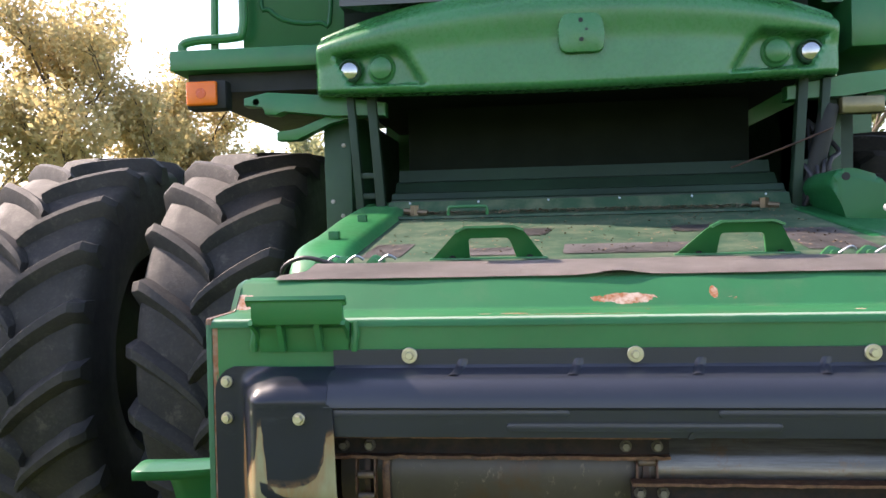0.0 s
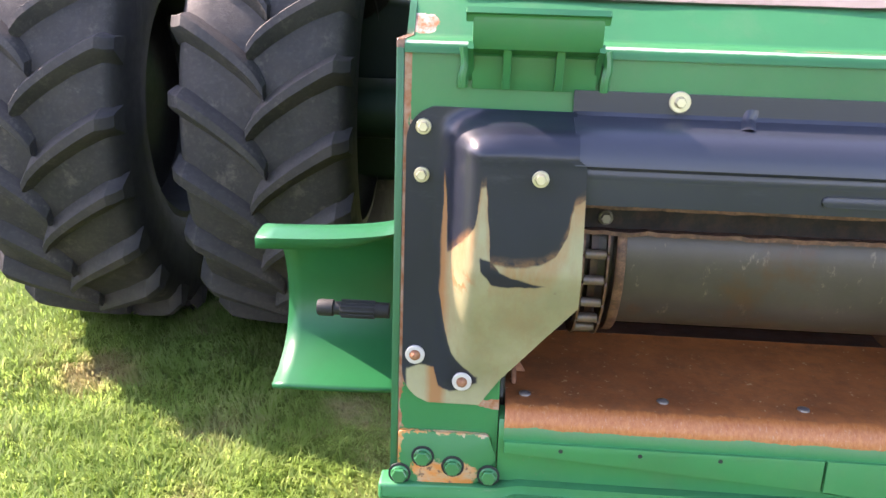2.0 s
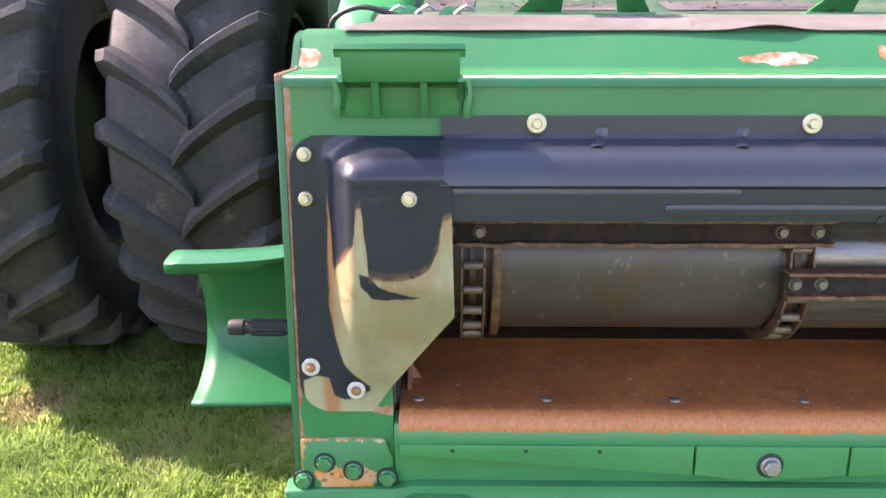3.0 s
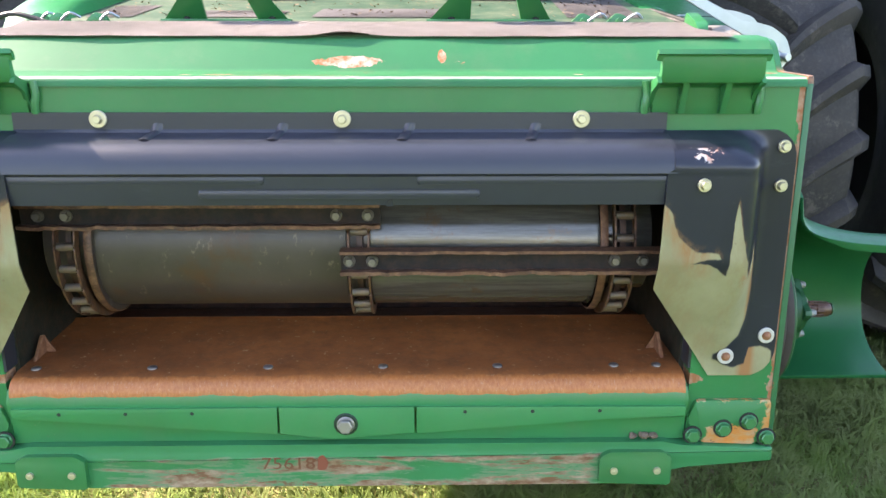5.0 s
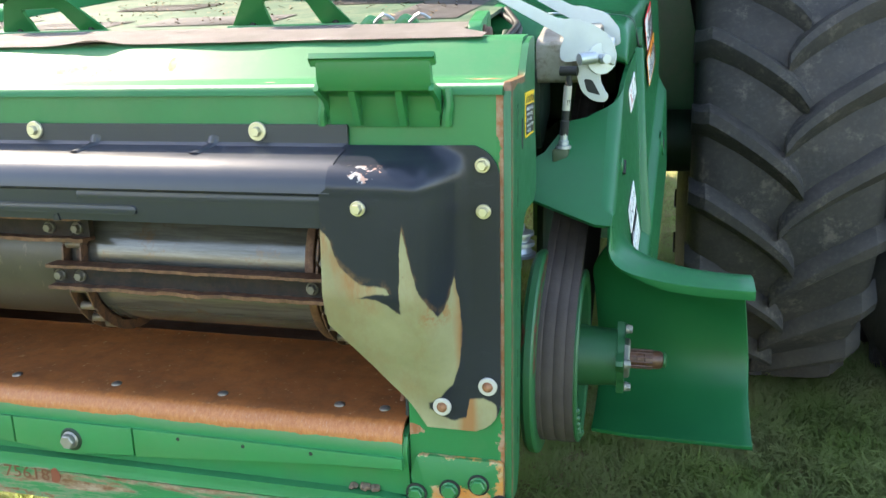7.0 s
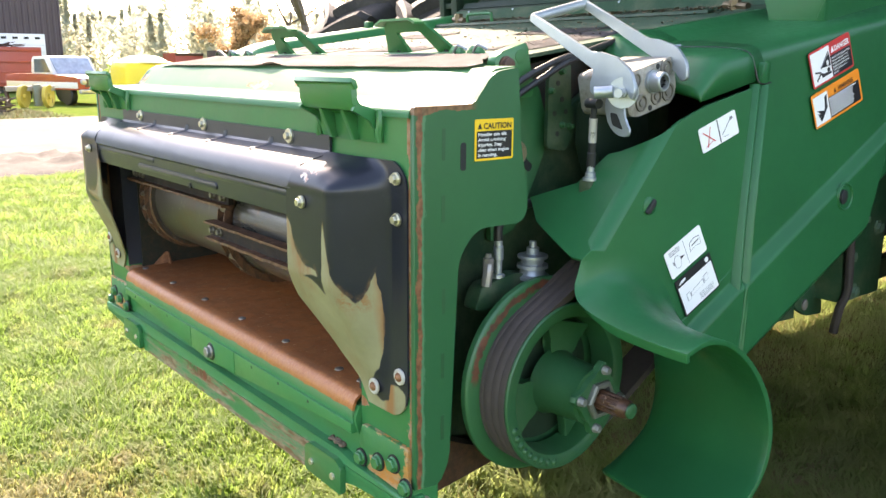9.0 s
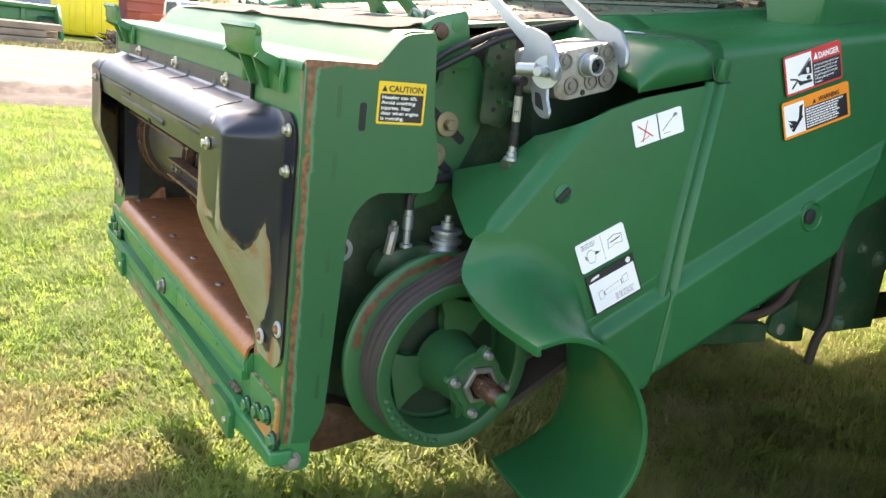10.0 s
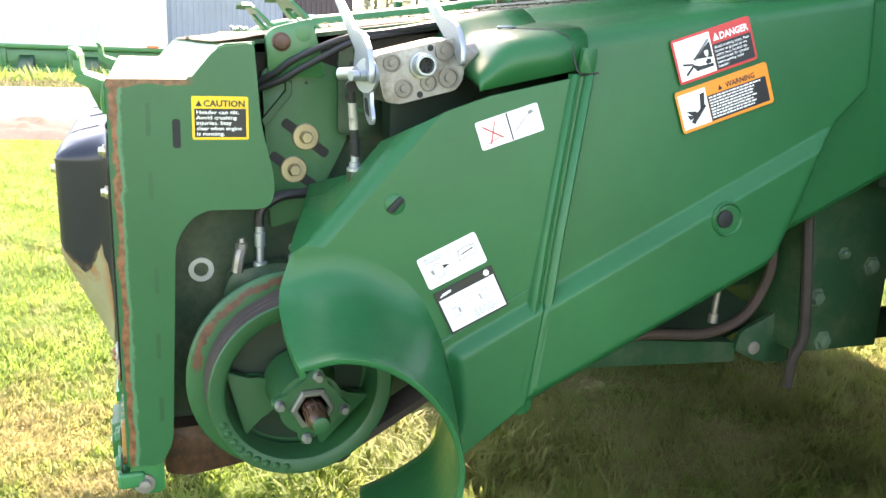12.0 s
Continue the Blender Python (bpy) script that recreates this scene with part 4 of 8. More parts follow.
# side plates with their arch
SIDE = rounded([(-0.002, 0.66), (-0.002, 1.4045), (0.140, 1.4065), (0.188, 1.4645), (0.255, 1.4745), (0.266, 1.323), (0.290, 1.225), (0.286, 1.165), (0.20, 1.166), (0.150, 1.166), (0.105, 1.115), (0.085, 0.70), (0.060, 0.655)], [0, 0.004, 0.01, 0.02, 0.01, 0.03, 0.03, 0.03, 0.03, 0.05, 0.04, 0.03, 0.01], 5)


def side_mat():
    """Green side plate: a rusty seam down its front edge, bare brown top front corner."""
    m = Mat("side plate paint", 0.38)
    c = m.mix(m.ramp(m.noise(4, 5), 0.3, 0.7), (0.0075, 0.090, 0.031), (0.0100, 0.108, 0.038))
    y, z = m.axis(1), m.axis(2)
    rust = m.mix(m.ramp(m.noise(60, 4), 0.4, 0.6), (0.13, 0.048, 0.022), (0.25, 0.10, 0.048))
    wob = m.math("MULTIPLY", m.math("SUBTRACT", m.noise(34, 7, 0.8, (1, 1, 0.4)), 0.5), 0.036)
    flare = m.math("MULTIPLY", m.ramp(z, 1.31, 1.41), 0.009)
    near = m.math("SUBTRACT", m.math("ADD", y, wob), flare)
    patch = m.ramp(m.noise(5.5, 5, 0.7, (1, 1, 0.6)), 0.30, 0.38)
    c = m.mix(m.math("MULTIPLY", m.math("MULTIPLY", band(m, near, 0.012, 0.0225, 0.003), 0.55), patch), c, (0.10, 0.24, 0.13))
    c = m.mix(m.math("MULTIPLY", band(m, near, 0.003, 0.0150, 0.002), patch), c, rust)
    top = m.math("ADD", z, m.math("MULTIPLY", m.math("SUBTRACT", m.noise(22, 6, 0.75, (1, 0.5, 1)), 0.5), 0.020))
    reach = m.math("SUBTRACT", 1.397, m.math("MULTIPLY", band(m, y, -1.0, 0.055, 0.02), 0.007))
    edge = m.math("MULTIPLY", m.math("GREATER_THAN", top, reach), band(m, y, -1.0, 0.150, 0.02))
    c = m.mix(m.math("MULTIPLY", edge, 0.85), c, rust)
    m.color(c).rough(m.noise(40, 4), 0.32, 0.5)
    return m.bump(m.noise(160, 3), 0.06, 0.002).m


MAT_SIDE = side_mat()
# slits are thin inlays with their shade put in as darker green
MAT_SLIT = paint_green("shaded green slit", (0.012, 0.088, 0.031), 0.0, 0.5, 0.1)
for sx in (-1, 1):
    bm = bmesh.new()
    prism(bm, SIDE, "x", min(sx * 0.874, sx * 0.886), max(sx * 0.874, sx * 0.886), 0.0015, 1)
    sp = part("side_plate", bm, MAT_SIDE, feeder, "green side plate with a rusty front seam")
    for y, z, h in ((0.066, 1.335, 0.03), (0.066, 1.215, 0.026), (0.068, 1.035, 0.026), (0.066, 0.905, 0.026), (0.066, 0.775, 0.026)):
        bm = bmesh.new()
        prism(bm, rounded([(y - 0.004, z - h), (y + 0.004, z - h), (y + 0.004, z + h), (y - 0.004, z + h)], 0.003), "x", min(sx * 0.8865, sx * 0.8855), max(sx * 0.8865, sx * 0.8855))
        part("slit", bm, MAT_SLIT, sp)
    bm = bmesh.new()
    prism(bm, rounded([(0.107, 1.283), (0.121, 1.283), (0.121, 1.336), (0.107, 1.336)], 0.007), "x", min(sx * 0.8865, sx * 0.8855), max(sx * 0.8865, sx * 0.8855))
    part("slot", bm, MAT_DARK, sp)
    bm = bmesh.new()
    prism(bm, rounded([(0.002, 0.70), (0.002, 0.602), (0.03, 0.590), (0.066, 0.590), (0.066, 0.70)], 0.012), "x", min(sx * 0.852, sx * 0.873), max(sx * 0.852, sx * 0.873), 0.002)
    lug = part("pin_lug", bm, MAT_GREEN_WORN, feeder)
    bm = bmesh.new()
    lathe(bm, (sx * 0.872, 0.028, 0.614), (sx, 0, 0), [(0, 0), (0, 0.020), (0.006, 0.020), (0.006, 0.012), (0.016, 0.011), (0.018, 0)], 18)
    part("pin", bm, MAT_STEEL, lug)


# ---- top deck of the feeder house ----
def deck_z(y):
    return 1.474 + (y - 0.25) * 0.142


bm = bmesh.new()
strip(bm, [(0.26, 1.474), (0.9, deck_z(0.9)), (1.34, deck_z(1.34)), (1.46, deck_z(1.46) + 0.01), (1.49, deck_z(1.49) + 0.05)], "x", -0.748, 0.748, 0.008)
deck = part("top_deck", bm, MAT_DECK, feeder, "dusty green sheet deck with chaff along its back")
bm = bmesh.new()
strip(bm, [(1.475, 1.668), (1.495, 1.675), (1.497, 1.705), (1.515, 1.712), (1.53, 1.735)], "x", -0.74, 0.74, 0.008)
rail = part("rear_rail", bm, MAT_UNDER, feeder)
DECK_BOLT = bolt_mesh("bolt", (0, -1, 0.2), 0.005, 0.008, MAT_ZINC)
for k in range(6):
    place("bolt", DECK_BOLT, (-0.665 + 0.266 * k, 1.477, 1.664), rail)
    place("bolt", DECK_BOLT, (-0.665 + 0.266 * k, 1.491, 1.695), rail)
for x0, x1, y0, y1 in ((-0.43, -0.16, 0.86, 1.0), (0.22, 0.50, 0.86, 1.0)):
    bm = bmesh.new()
    pts = rounded([(x0, y0), (x1, y0 - 0.02), (x1 + 0.03, y1), (x0 + 0.02, y1)], 0.04)
    bm.faces.new([bm.verts.new((x, y, deck_z(y) + 0.006)) for x, y in pts])
    bmesh.ops.solidify(bm, geom=bm.faces[:], thickness=-0.004)
    part("grip_pad", bm, plain("dark anti-slip pad", (0.045, 0.042, 0.04), 0.85, 0, 0.3, 40, 0.4), deck, "dark worn anti-slip pad")


for x0, x1, y0, y1 in ((-0.66, -0.55, 0.50, 0.72), (-0.46, -0.20, 0.50, 0.62), (-0.12, 0.23, 0.50, 0.66), (0.50, 0.68, 0.50, 0.88)):
    bm = bmesh.new()
    pts = rounded([(x0, y0), (x1, y0), (x1 + 0.012, y1), (x0 + 0.012, y1)], 0.008)
    bm.faces.new([bm.verts.new((x, y, deck_z(y) + 0.0055)) for x, y in pts])
    bmesh.ops.solidify(bm, geom=bm.faces[:], thickness=-0.002)
    part("grip_strip", bm, MAT_STRIP, deck, "worn grey anti-slip strip")
bm = bmesh.new()
strip(bm, [(1.315, deck_z(1.315) + 0.006), (1.32, deck_z(1.32) + 0.013), (1.345, deck_z(1.345) + 0.013), (1.35, deck_z(1.35) + 0.006)], "x", -0.69, 0.60, 0.004)
part("deck_seam", bm, MAT_GRIMY_SHADED, deck, "dark welded seam strip")
bm = bmesh.new()
tube(bm, [(-0.50, 1.335, 1.635), (-0.50, 1.33, 1.668), (-0.48, 1.33, 1.674), (-0.38, 1.33, 1.674), (-0.36, 1.33, 1.668), (-0.36, 1.335, 1.635)], 0.006, 8, 3)
part("lift_loop", bm, MAT_GREEN, deck, "small bent rod lifting loop")


def deck_handle(cx):
    bm = bmesh.new()
    outer = [(cx - 0.165, 0.0), (cx - 0.085, 0.088), (cx - 0.06, 0.10), (cx + 0.06, 0.10), (cx + 0.085, 0.09), (cx + 0.145, 0.0)]
    inner = [(cx + 0.070, 0.0), (cx + 0.048, 0.070), (cx - 0.055, 0.070), (cx - 0.055, 0.0)]
    poly = rounded(outer, [0, 0.02, 0.02, 0.02, 0.02, 0], 4) + rounded(inner, [0, 0.01, 0.01, 0], 3)
    lean = -0.085
    vs = [[bm.verts.new((x, 0.475 + lean * h / 0.1 + dy, 1.497 + h * 0.9)) for x, h in poly] for dy in (0, 0.012)]
    n = len(poly)
    bm.faces.new(vs[0])
    bm.faces.new(vs[1][::-1])
    for k in range(n):
        bm.faces.new((vs[0][k], vs[1][k], vs[1][(k + 1) % n], vs[0][(k + 1) % n]))
    strip(bm, [(cx - 0.085, 1.576), (cx - 0.06, 1.588), (cx + 0.06, 1.588), (cx + 0.085, 1.578)], "y", 0.37, 0.40, 0.006)
    h = part("deck_handle", bm, MAT_GREEN, feeder, "green bent plate step handle")
    bm = bmesh.new()
    box(bm, cx - 0.16, cx + 0.145, 0.45, 0.51, 1.499, 1.510, 0.002)
    part("foot_plate", bm, MAT_GREEN, h)
    for dx in (-0.10, 0.10):
        place("bolt", bolt_mesh("bolt", (0, -1, 0), 0.006, 0.008, MAT_DARK, 0.003), (cx + dx, 0.462, 1.512), h)


deck_handle(-0.305)
deck_handle(0.318)

# chaff on the deck
rng = random.Random(5)
verts, faces = [], []
for k in range(2600):
    x = rng.uniform(-0.66, 0.66)
    y = 1.46 - abs(rng.gauss(0, 0.045)) if rng.random() < 0.75 else rng.uniform(0.5, 1.45)
    z = deck_z(y) + 0.006 + rng.random() * 0.012 * (1 if y > 1.36 else 0.2)
    a, l, w = rng.uniform(0, 6.3), rng.uniform(0.004, 0.022), rng.uniform(0.001, 0.003)
    dx, dy = math.cos(a) * l / 2, math.sin(a) * l / 2
    nx, ny = -math.sin(a) * w, math.cos(a) * w
    b = len(verts)
    verts += [(x - dx - nx, y - dy - ny, z), (x + dx - nx, y + dy - ny, z + 0.003), (x + dx + nx, y + dy + ny, z + 0.003), (x - dx + nx, y - dy + ny, z)]
    faces.append((b, b + 1, b + 2, b + 3))
me = bpy.data.meshes.new("chaff")
me.from_pydata(verts, [], faces)
me.materials.append(plain("dry chaff", (0.22, 0.15, 0.09), 0.9, 0, 0.5, 80))
tagged(new("chaff", me), "dry brown chaff scattered along the deck", "chaff", kind="stuff")


# ---- drive side of the feeder house ----
PY, PZ = 0.325, 0.827
drive = thing("drive_pulley", (0.95, PY, PZ), "green cast drive pulley with black belt and splined shaft", "pulley")
bm = bmesh.new()
lathe(bm, (0.90, PY, PZ + 0.005), (1, 0, 0), [(-0.02, 0.05), (-0.02, 0.205), (-0.012, 0.212), (0.0, 0.213), (0.003, 0.211), (0.005, 0.206), (0.007, 0.175), (0.007, 0.05)], 64)


def sheave_mat():
    m = Mat("sheave paint worn to rust", 0.42)
    c = m.mix(m.ramp(m.noise(4, 5), 0.3, 0.7), (0.010, 0.070, 0.025), (0.016, 0.105, 0.036))
    dy, dz = m.math("SUBTRACT", m.axis(1), PY), m.math("SUBTRACT", m.axis(2), PZ + 0.005)
    r = m.math("SQRT", m.math("ADD", m.math("MULTIPLY", dy, dy), m.math("MULTIPLY", dz, dz)))
    r = m.math("ADD", r, m.math("MULTIPLY", m.math("SUBTRACT", m.noise(16, 6, 0.7), 0.5), 0.06))
    arc = m.math("MULTIPLY", band(m, dz, 0.015, 9.0, 0.02), band(m, dy, -9.0, 0.05, 0.02))
    c = m.mix(m.math("MULTIPLY", arc, m.math("MULTIPLY", band(m, r, 0.188, 0.204, 0.002), m.ramp(m.noise(8, 6, 0.7), 0.32, 0.38))), c, m.mix(m.ramp(m.noise(50, 4), 0.4, 0.6), (0.065, 0.020, 0.011), (0.125, 0.042, 0.021)))
    m.color(c).rough(m.noise(30, 4), 0.36, 0.55)
    return m.bump(m.noise(120, 3), 0.1, 0.002).m


MAT_FLANGE = sheave_mat()
part("back_sheave", bm, MAT_FLANGE, drive, "green back sheave with rusty wear")


def belt_loop(r1, y2, z2, r2, n=40):
    """The outline of a belt round the pulley and a second one up and behind."""
    a = math.atan2(z2 - PZ, y2 - PY)
    off = math.acos((r1 - r2) / math.hypot(y2 - PY, z2 - PZ))
    pts = []
    for k in range(n + 1):
        t = a + off + (2 * math.pi - 2 * off) * k / n
        pts.append((PY + r1 * math.cos(t), PZ + r1 * math.sin(t)))
    for k in range(13):
        t = a - off + 2 * off * k / 12
        pts.append((y2 + r2 * math.cos(t), z2 + r2 * math.sin(t)))
    return pts


bm = bmesh.new()
prof = [(0.900, -0.016), (0.900, 0.0), (0.914, 0.0012), (0.917, -0.0006), (0.920, 0.0012), (0.936, 0.001), (0.939, -0.001), (0.942, 0.001), (0.957, 0.0012), (0.960, -0.0006), (0.963, 0.001), (0.977, 0.0), (0.977, -0.016)]
loops = [[bm.verts.new((x, y, z)) for y, z in belt_loop(0.179 + dr, 1.45, 1.42, 0.15 + dr)] for x, dr in prof]
for p, q in zip(loops, loops[1:] + loops[:1]):
    for k in range(len(p)):
        j = (k + 1) % len(p)
        bm.faces.new((p[k], p[j], q[j], q[k]))
part("belt", bm, MAT_BELT, drive, "grey-black wide rubber belt")
bm = bmesh.new()
lathe(bm, (0.974, PY, PZ), (1, 0, 0), [(0.0, 0.172), (0.003, 0.178), (0.007, 0.179), (0.010, 0.176), (0.010, 0.155), (0.006, 0.149), (-0.002, 0.146), (-0.050, 0.141), (-0.050, 0.156)], 72)
MAT_DIRTY = paint_green("dirty green casting", (0.009, 0.088, 0.029), 0.0, 0.46, 0.10)
rim = part("front_sheave", bm, MAT_DIRTY, drive)
bm = bmesh.new()
lathe(bm, (0, 0, 0), (1, 0, 0), [(-0.004, 0.0085), (0.0, 0.008), (0.004, 0.005), (0.005, 0)], 10)
DIMPLE = to_mesh(bm, "dimple", MAT_DIRTY)
for k in range(9):
    a = radians(200 + k * 7.2)
    place("dimple", DIMPLE, (0.985, PY + 0.163 * math.cos(a), PZ + 0.163 * math.sin(a)), rim)
for k in range(3):
    bm = bmesh.new()
    a0 = radians(75 + 120 * k)
    pts = []
    for r, w in ((0.045, 0.70), (0.085, 0.42), (0.150, 0.52)):
        pts.append((r, w))
    poly = [(r * math.cos(a0 - w), r * math.sin(a0 - w)) for r, w in pts] + [(r * math.cos(a0 + w), r * math.sin(a0 + w)) for r, w in reversed(pts)]
    prism(bm, [(PY + y, PZ + z) for y, z in rounded(poly, 0.015, 3)], "x", 0.925, 0.948, 0.004)
    part("spoke", bm, MAT_DIRTY, drive)
# web behind the spokes, its shade put in as the darkest green
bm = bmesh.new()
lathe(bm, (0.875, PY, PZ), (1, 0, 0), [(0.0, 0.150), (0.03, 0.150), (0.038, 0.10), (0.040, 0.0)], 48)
part("inner_disc", bm, MAT_UNDER, drive, "dark web behind the spokes")
bm = bmesh.new()
lathe(bm, (0.94, PY, PZ), (1, 0, 0), [(0.0, 0.072), (0.02, 0.064), (0.108, 0.058), (0.112, 0.060), (0.114, 0.03)], 40)
lobes = []
for k in range(48):
    a = 2 * math.pi * k / 48
    r = 0.052 + 0.024 * max(0.0, math.cos(4 * (a - radians(80)))) ** 1.6
    lobes.append((PY + r * math.cos(a), PZ + r * math.sin(a)))
prism(bm, lobes, "x", 1.050, 1.066, 0.002)
hub = part("hub", bm, MAT_DIRTY, drive)
HUBBOLT = bolt_mesh("bolt", (1, 0, 0), 0.0085, 0.010, plain("dull plated bolt", (0.20, 0.205, 0.185), 0.5, 0.5, 0.35, 50, 0.1))
for k in range(4):
    a = radians(80 + 90 * k)
    place("bolt", HUBBOLT, (1.069, PY + 0.060 * math.cos(a), PZ + 0.060 * math.sin(a)), hub)
bm = bmesh.new()
lathe(bm, (1.062, PY, PZ), (1, 0, 0), [(0, 0.041), (0.012, 0.041), (0.015, 0.037), (0.015, 0.030), (0.004, 0.028), (0.004, 0)], 6)
part("nut", bm, plain("grey nut", (0.15, 0.155, 0.13), 0.45, 0.4, 0.3, 40), drive, "worn grey hexagon shaft nut")
MAT_SHAFT = rust_mat("dark rusty shaft", (0.035, 0.018, 0.012), (0.085, 0.038, 0.02), (0.15, 0.07, 0.04), 0.4)
bm = bmesh.new()
lathe(bm, (1.06, PY, PZ), (1, 0, 0), [(0, 0), (0, 0.019), (0.03, 0.019), (0.032, 0.016), (0.045, 0.016), (0.047, 0.019), (0.075, 0.019), (0.082, 0.015), (0.084, 0)], 24)
shaft = part("splined_shaft", bm, MAT_SHAFT, drive, "rusty splined stub shaft")
for k in range(12):
    a = 2 * math.pi * k / 12
    bm = bmesh.new()
    c, sn = math.cos(a), math.sin(a)
    rod(bm, (1.066, PY + 0.0185 * c, PZ + 0.0185 * sn), (1.122, PY + 0.0185 * c, PZ + 0.0185 * sn), 0.0022, 6)
    part("spline", bm, MAT_SHAFT, shaft)

bm = bmesh.new()
lathe(bm, (1.1435, PY, PZ), (1, 0, 0), [(0, 0.016), (0.004, 0.015), (0.006, 0.010), (0.006, 0)], 16)
part("shaft_end", bm, MAT_DIRTY, shaft, "green painted shaft end")

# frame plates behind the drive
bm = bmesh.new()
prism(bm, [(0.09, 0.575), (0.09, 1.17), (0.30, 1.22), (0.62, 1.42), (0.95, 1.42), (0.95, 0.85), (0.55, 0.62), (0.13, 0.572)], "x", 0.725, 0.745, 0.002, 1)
part("inner_side_plate", bm, MAT_GRIMY_SHADED, feeder, "dirty green inner side plate")
bm = bmesh.new()
prism(bm, [(0.02, 0.585), (0.02, 0.655), (0.42, 0.655), (0.50, 0.62), (0.13, 0.572)], "x", -0.86, 0.745)
part("lower_beam", bm, MAT_RUST, feeder, "rusty lower beam")
bm = bmesh.new()
prism(bm, rounded([(0.070, 0.590), (0.070, 0.690), (0.150, 0.690), (0.26, 0.640), (0.30, 0.600), (0.12, 0.578)], 0.010), "x", 0.746, 0.80, 0.003)
part("lower_gusset", bm, MAT_RUST_DARK, feeder, "dark rusty lower box section")
bm = bmesh.new()
lathe(bm, (0.746, 0.158, 1.015), (1, 0, 0), [(0, 0.015), (0.006, 0.015), (0.006, 0.0255), (0, 0.0255)], 28)
part("washer_ring", bm, MAT_ZINC, feeder, "bare zinc washer ring")

# tilt quadrant with pivot arm
bm = bmesh.new()
prism(bm, rounded([(0.30, 1.10), (0.285, 1.42), (0.33, 1.450), (0.41, 1.440), (0.438, 1.431), (0.462, 1.36), (0.459, 1.285), (0.412, 1.190), (0.37, 1.12)], 0.008), "x", 0.752, 0.766, 0.002)
quad = part("tilt_quadrant", bm, paint_green("quadrant paint", (0.015, 0.125, 0.044), 0.0, 0.45, 0.2), feeder)
for pts in ([(0.287, 1.312), (0.293, 1.320), (0.342, 1.376), (0.336, 1.384), (0.330, 1.384), (0.282, 1.325)], [(0.330, 1.384), (0.342, 1.376), (0.342, 1.402), (0.330, 1.404)]):
    bm = bmesh.new()
    prism(bm, pts, "x", 0.766, 0.782, 0.001, 1)
    part("stop_rib", bm, MAT_DIRTY, quad)
bm = bmesh.new()
lathe(bm, (0.7662, 0.374, 1.399), (1, 0, 0), [(0, 0.0035), (0.0006, 0.0035), (0.0006, 0)], 10)
part("hole", bm, MAT_DARK, quad)
bm = bmesh.new()
prism(bm, rounded([(0.298, 1.41), (0.292, 1.491), (0.309, 1.505), (0.384, 1.526), (0.393, 1.489), (0.409, 1.43), (0.405, 1.41)], 0.008), "x", 0.752, 0.778, 0.003)
part("pivot_arm", bm, MAT_GREEN, feeder)
bm = bmesh.new()
lathe(bm, (0.776, 0.322, 1.478), (1, 0, 0), [(0, 0.0185), (0.006, 0.0185), (0.007, 0.0150), (0.016, 0.0145), (0.017, 0.012), (0.017, 0)], 24)
part("pivot_pin", bm, MAT_RUST_DARK, feeder, "dark rusty pivot pin")
bm = bmesh.new()
lathe(bm, (0.776, 0.366, 1.496), (1, 0, 0), [(0, 0.0165), (0.003, 0.016), (0.004, 0)], 18)
part("plug", bm, MAT_GREEN, feeder)
BIGBOLT = bolt_mesh("bolt", (1, 0, 0), 0.0125, 0.0275, plain("brassy zinc bolt", (0.36, 0.30, 0.19), 0.42, 0.7, 0.3, 50, 0.1), 0.018)
for y, z, dy in ((0.372, 1.290, 0.0), (0.347, 1.223, 0.0)):
    bm = bmesh.new()
    prism(bm, rounded([(y - 0.052, z + 0.024), (y - 0.040, z + 0.040), (y + 0.052, z - 0.030), (y + 0.040, z - 0.046)], 0.008), "x", 0.7655, 0.7665)
    part("slot", bm, MAT_DARK, quad)
    big = place("bolt", BIGBOLT, (0.769, y, z), quad, "yellow zinc bolt with large washer")
    bm = bmesh.new()
    lathe(bm, (0.020, 0, 0), (1, 0, 0), [(-0.002, 0.0075), (0.004, 0.0075), (0.0055, 0.006), (0.0055, 0)], 14)
    part("stud", bm, MAT_ZINC, big)

# tensioner spring pack, grease fitting and hose beside the belt
bm = bmesh.new()
rod(bm, (0.84, 0.356, 1.0), (0.84, 0.356, 1.108), 0.008)
lathe(bm, (0.84, 0.356, 0.996), (0, 0, 1), [(0.03, 0.008), (0.03, 0.036), (0.037, 0.037), (0.040, 0.030), (0.052, 0.024), (0.054, 0.034), (0.061, 0.034), (0.063, 0.024), (0.074, 0.026), (0.076, 0.033), (0.082, 0.033), (0.084, 0.014), (0.098, 0.014), (0.100, 0.0)], 24)
part("tension_bolt", bm, MAT_ZINC, feeder, "zinc tension bolt with stacked washers")
bm = bmesh.new()
lathe(bm, (0.826, 0.268, 1.035), (-0.02, 0, 1), [(0, 0.014), (0.010, 0.014), (0.012, 0.008), (0.04, 0.008), (0.042, 0.011), (0.07, 0.011), (0.072, 0.009), (0.085, 0.009), (0.085, 0)], 16)
part("hose_fitting", bm, MAT_ZINC, feeder, "bright zinc hose fitting")
bm = bmesh.new()
tube(bm, [(0.824, 0.268, 1.118), (0.822, 0.272, 1.15), (0.815, 0.31, 1.175), (0.80, 0.37, 1.18), (0.79, 0.45, 1.19)], 0.010)
part("hose", bm, MAT_HOSE, feeder)
bm = bmesh.new()
tube(bm, [(0.84, 0.22, 1.03), (0.84, 0.225, 1.06), (0.835, 0.23, 1.075)], 0.011, 8)
lathe(bm, (0.835, 0.23, 1.075), (0, 0, 1), [(0, 0.012), (0.012, 0.012), (0.014, 0.007), (0.022, 0.006), (0.022, 0)], 6)
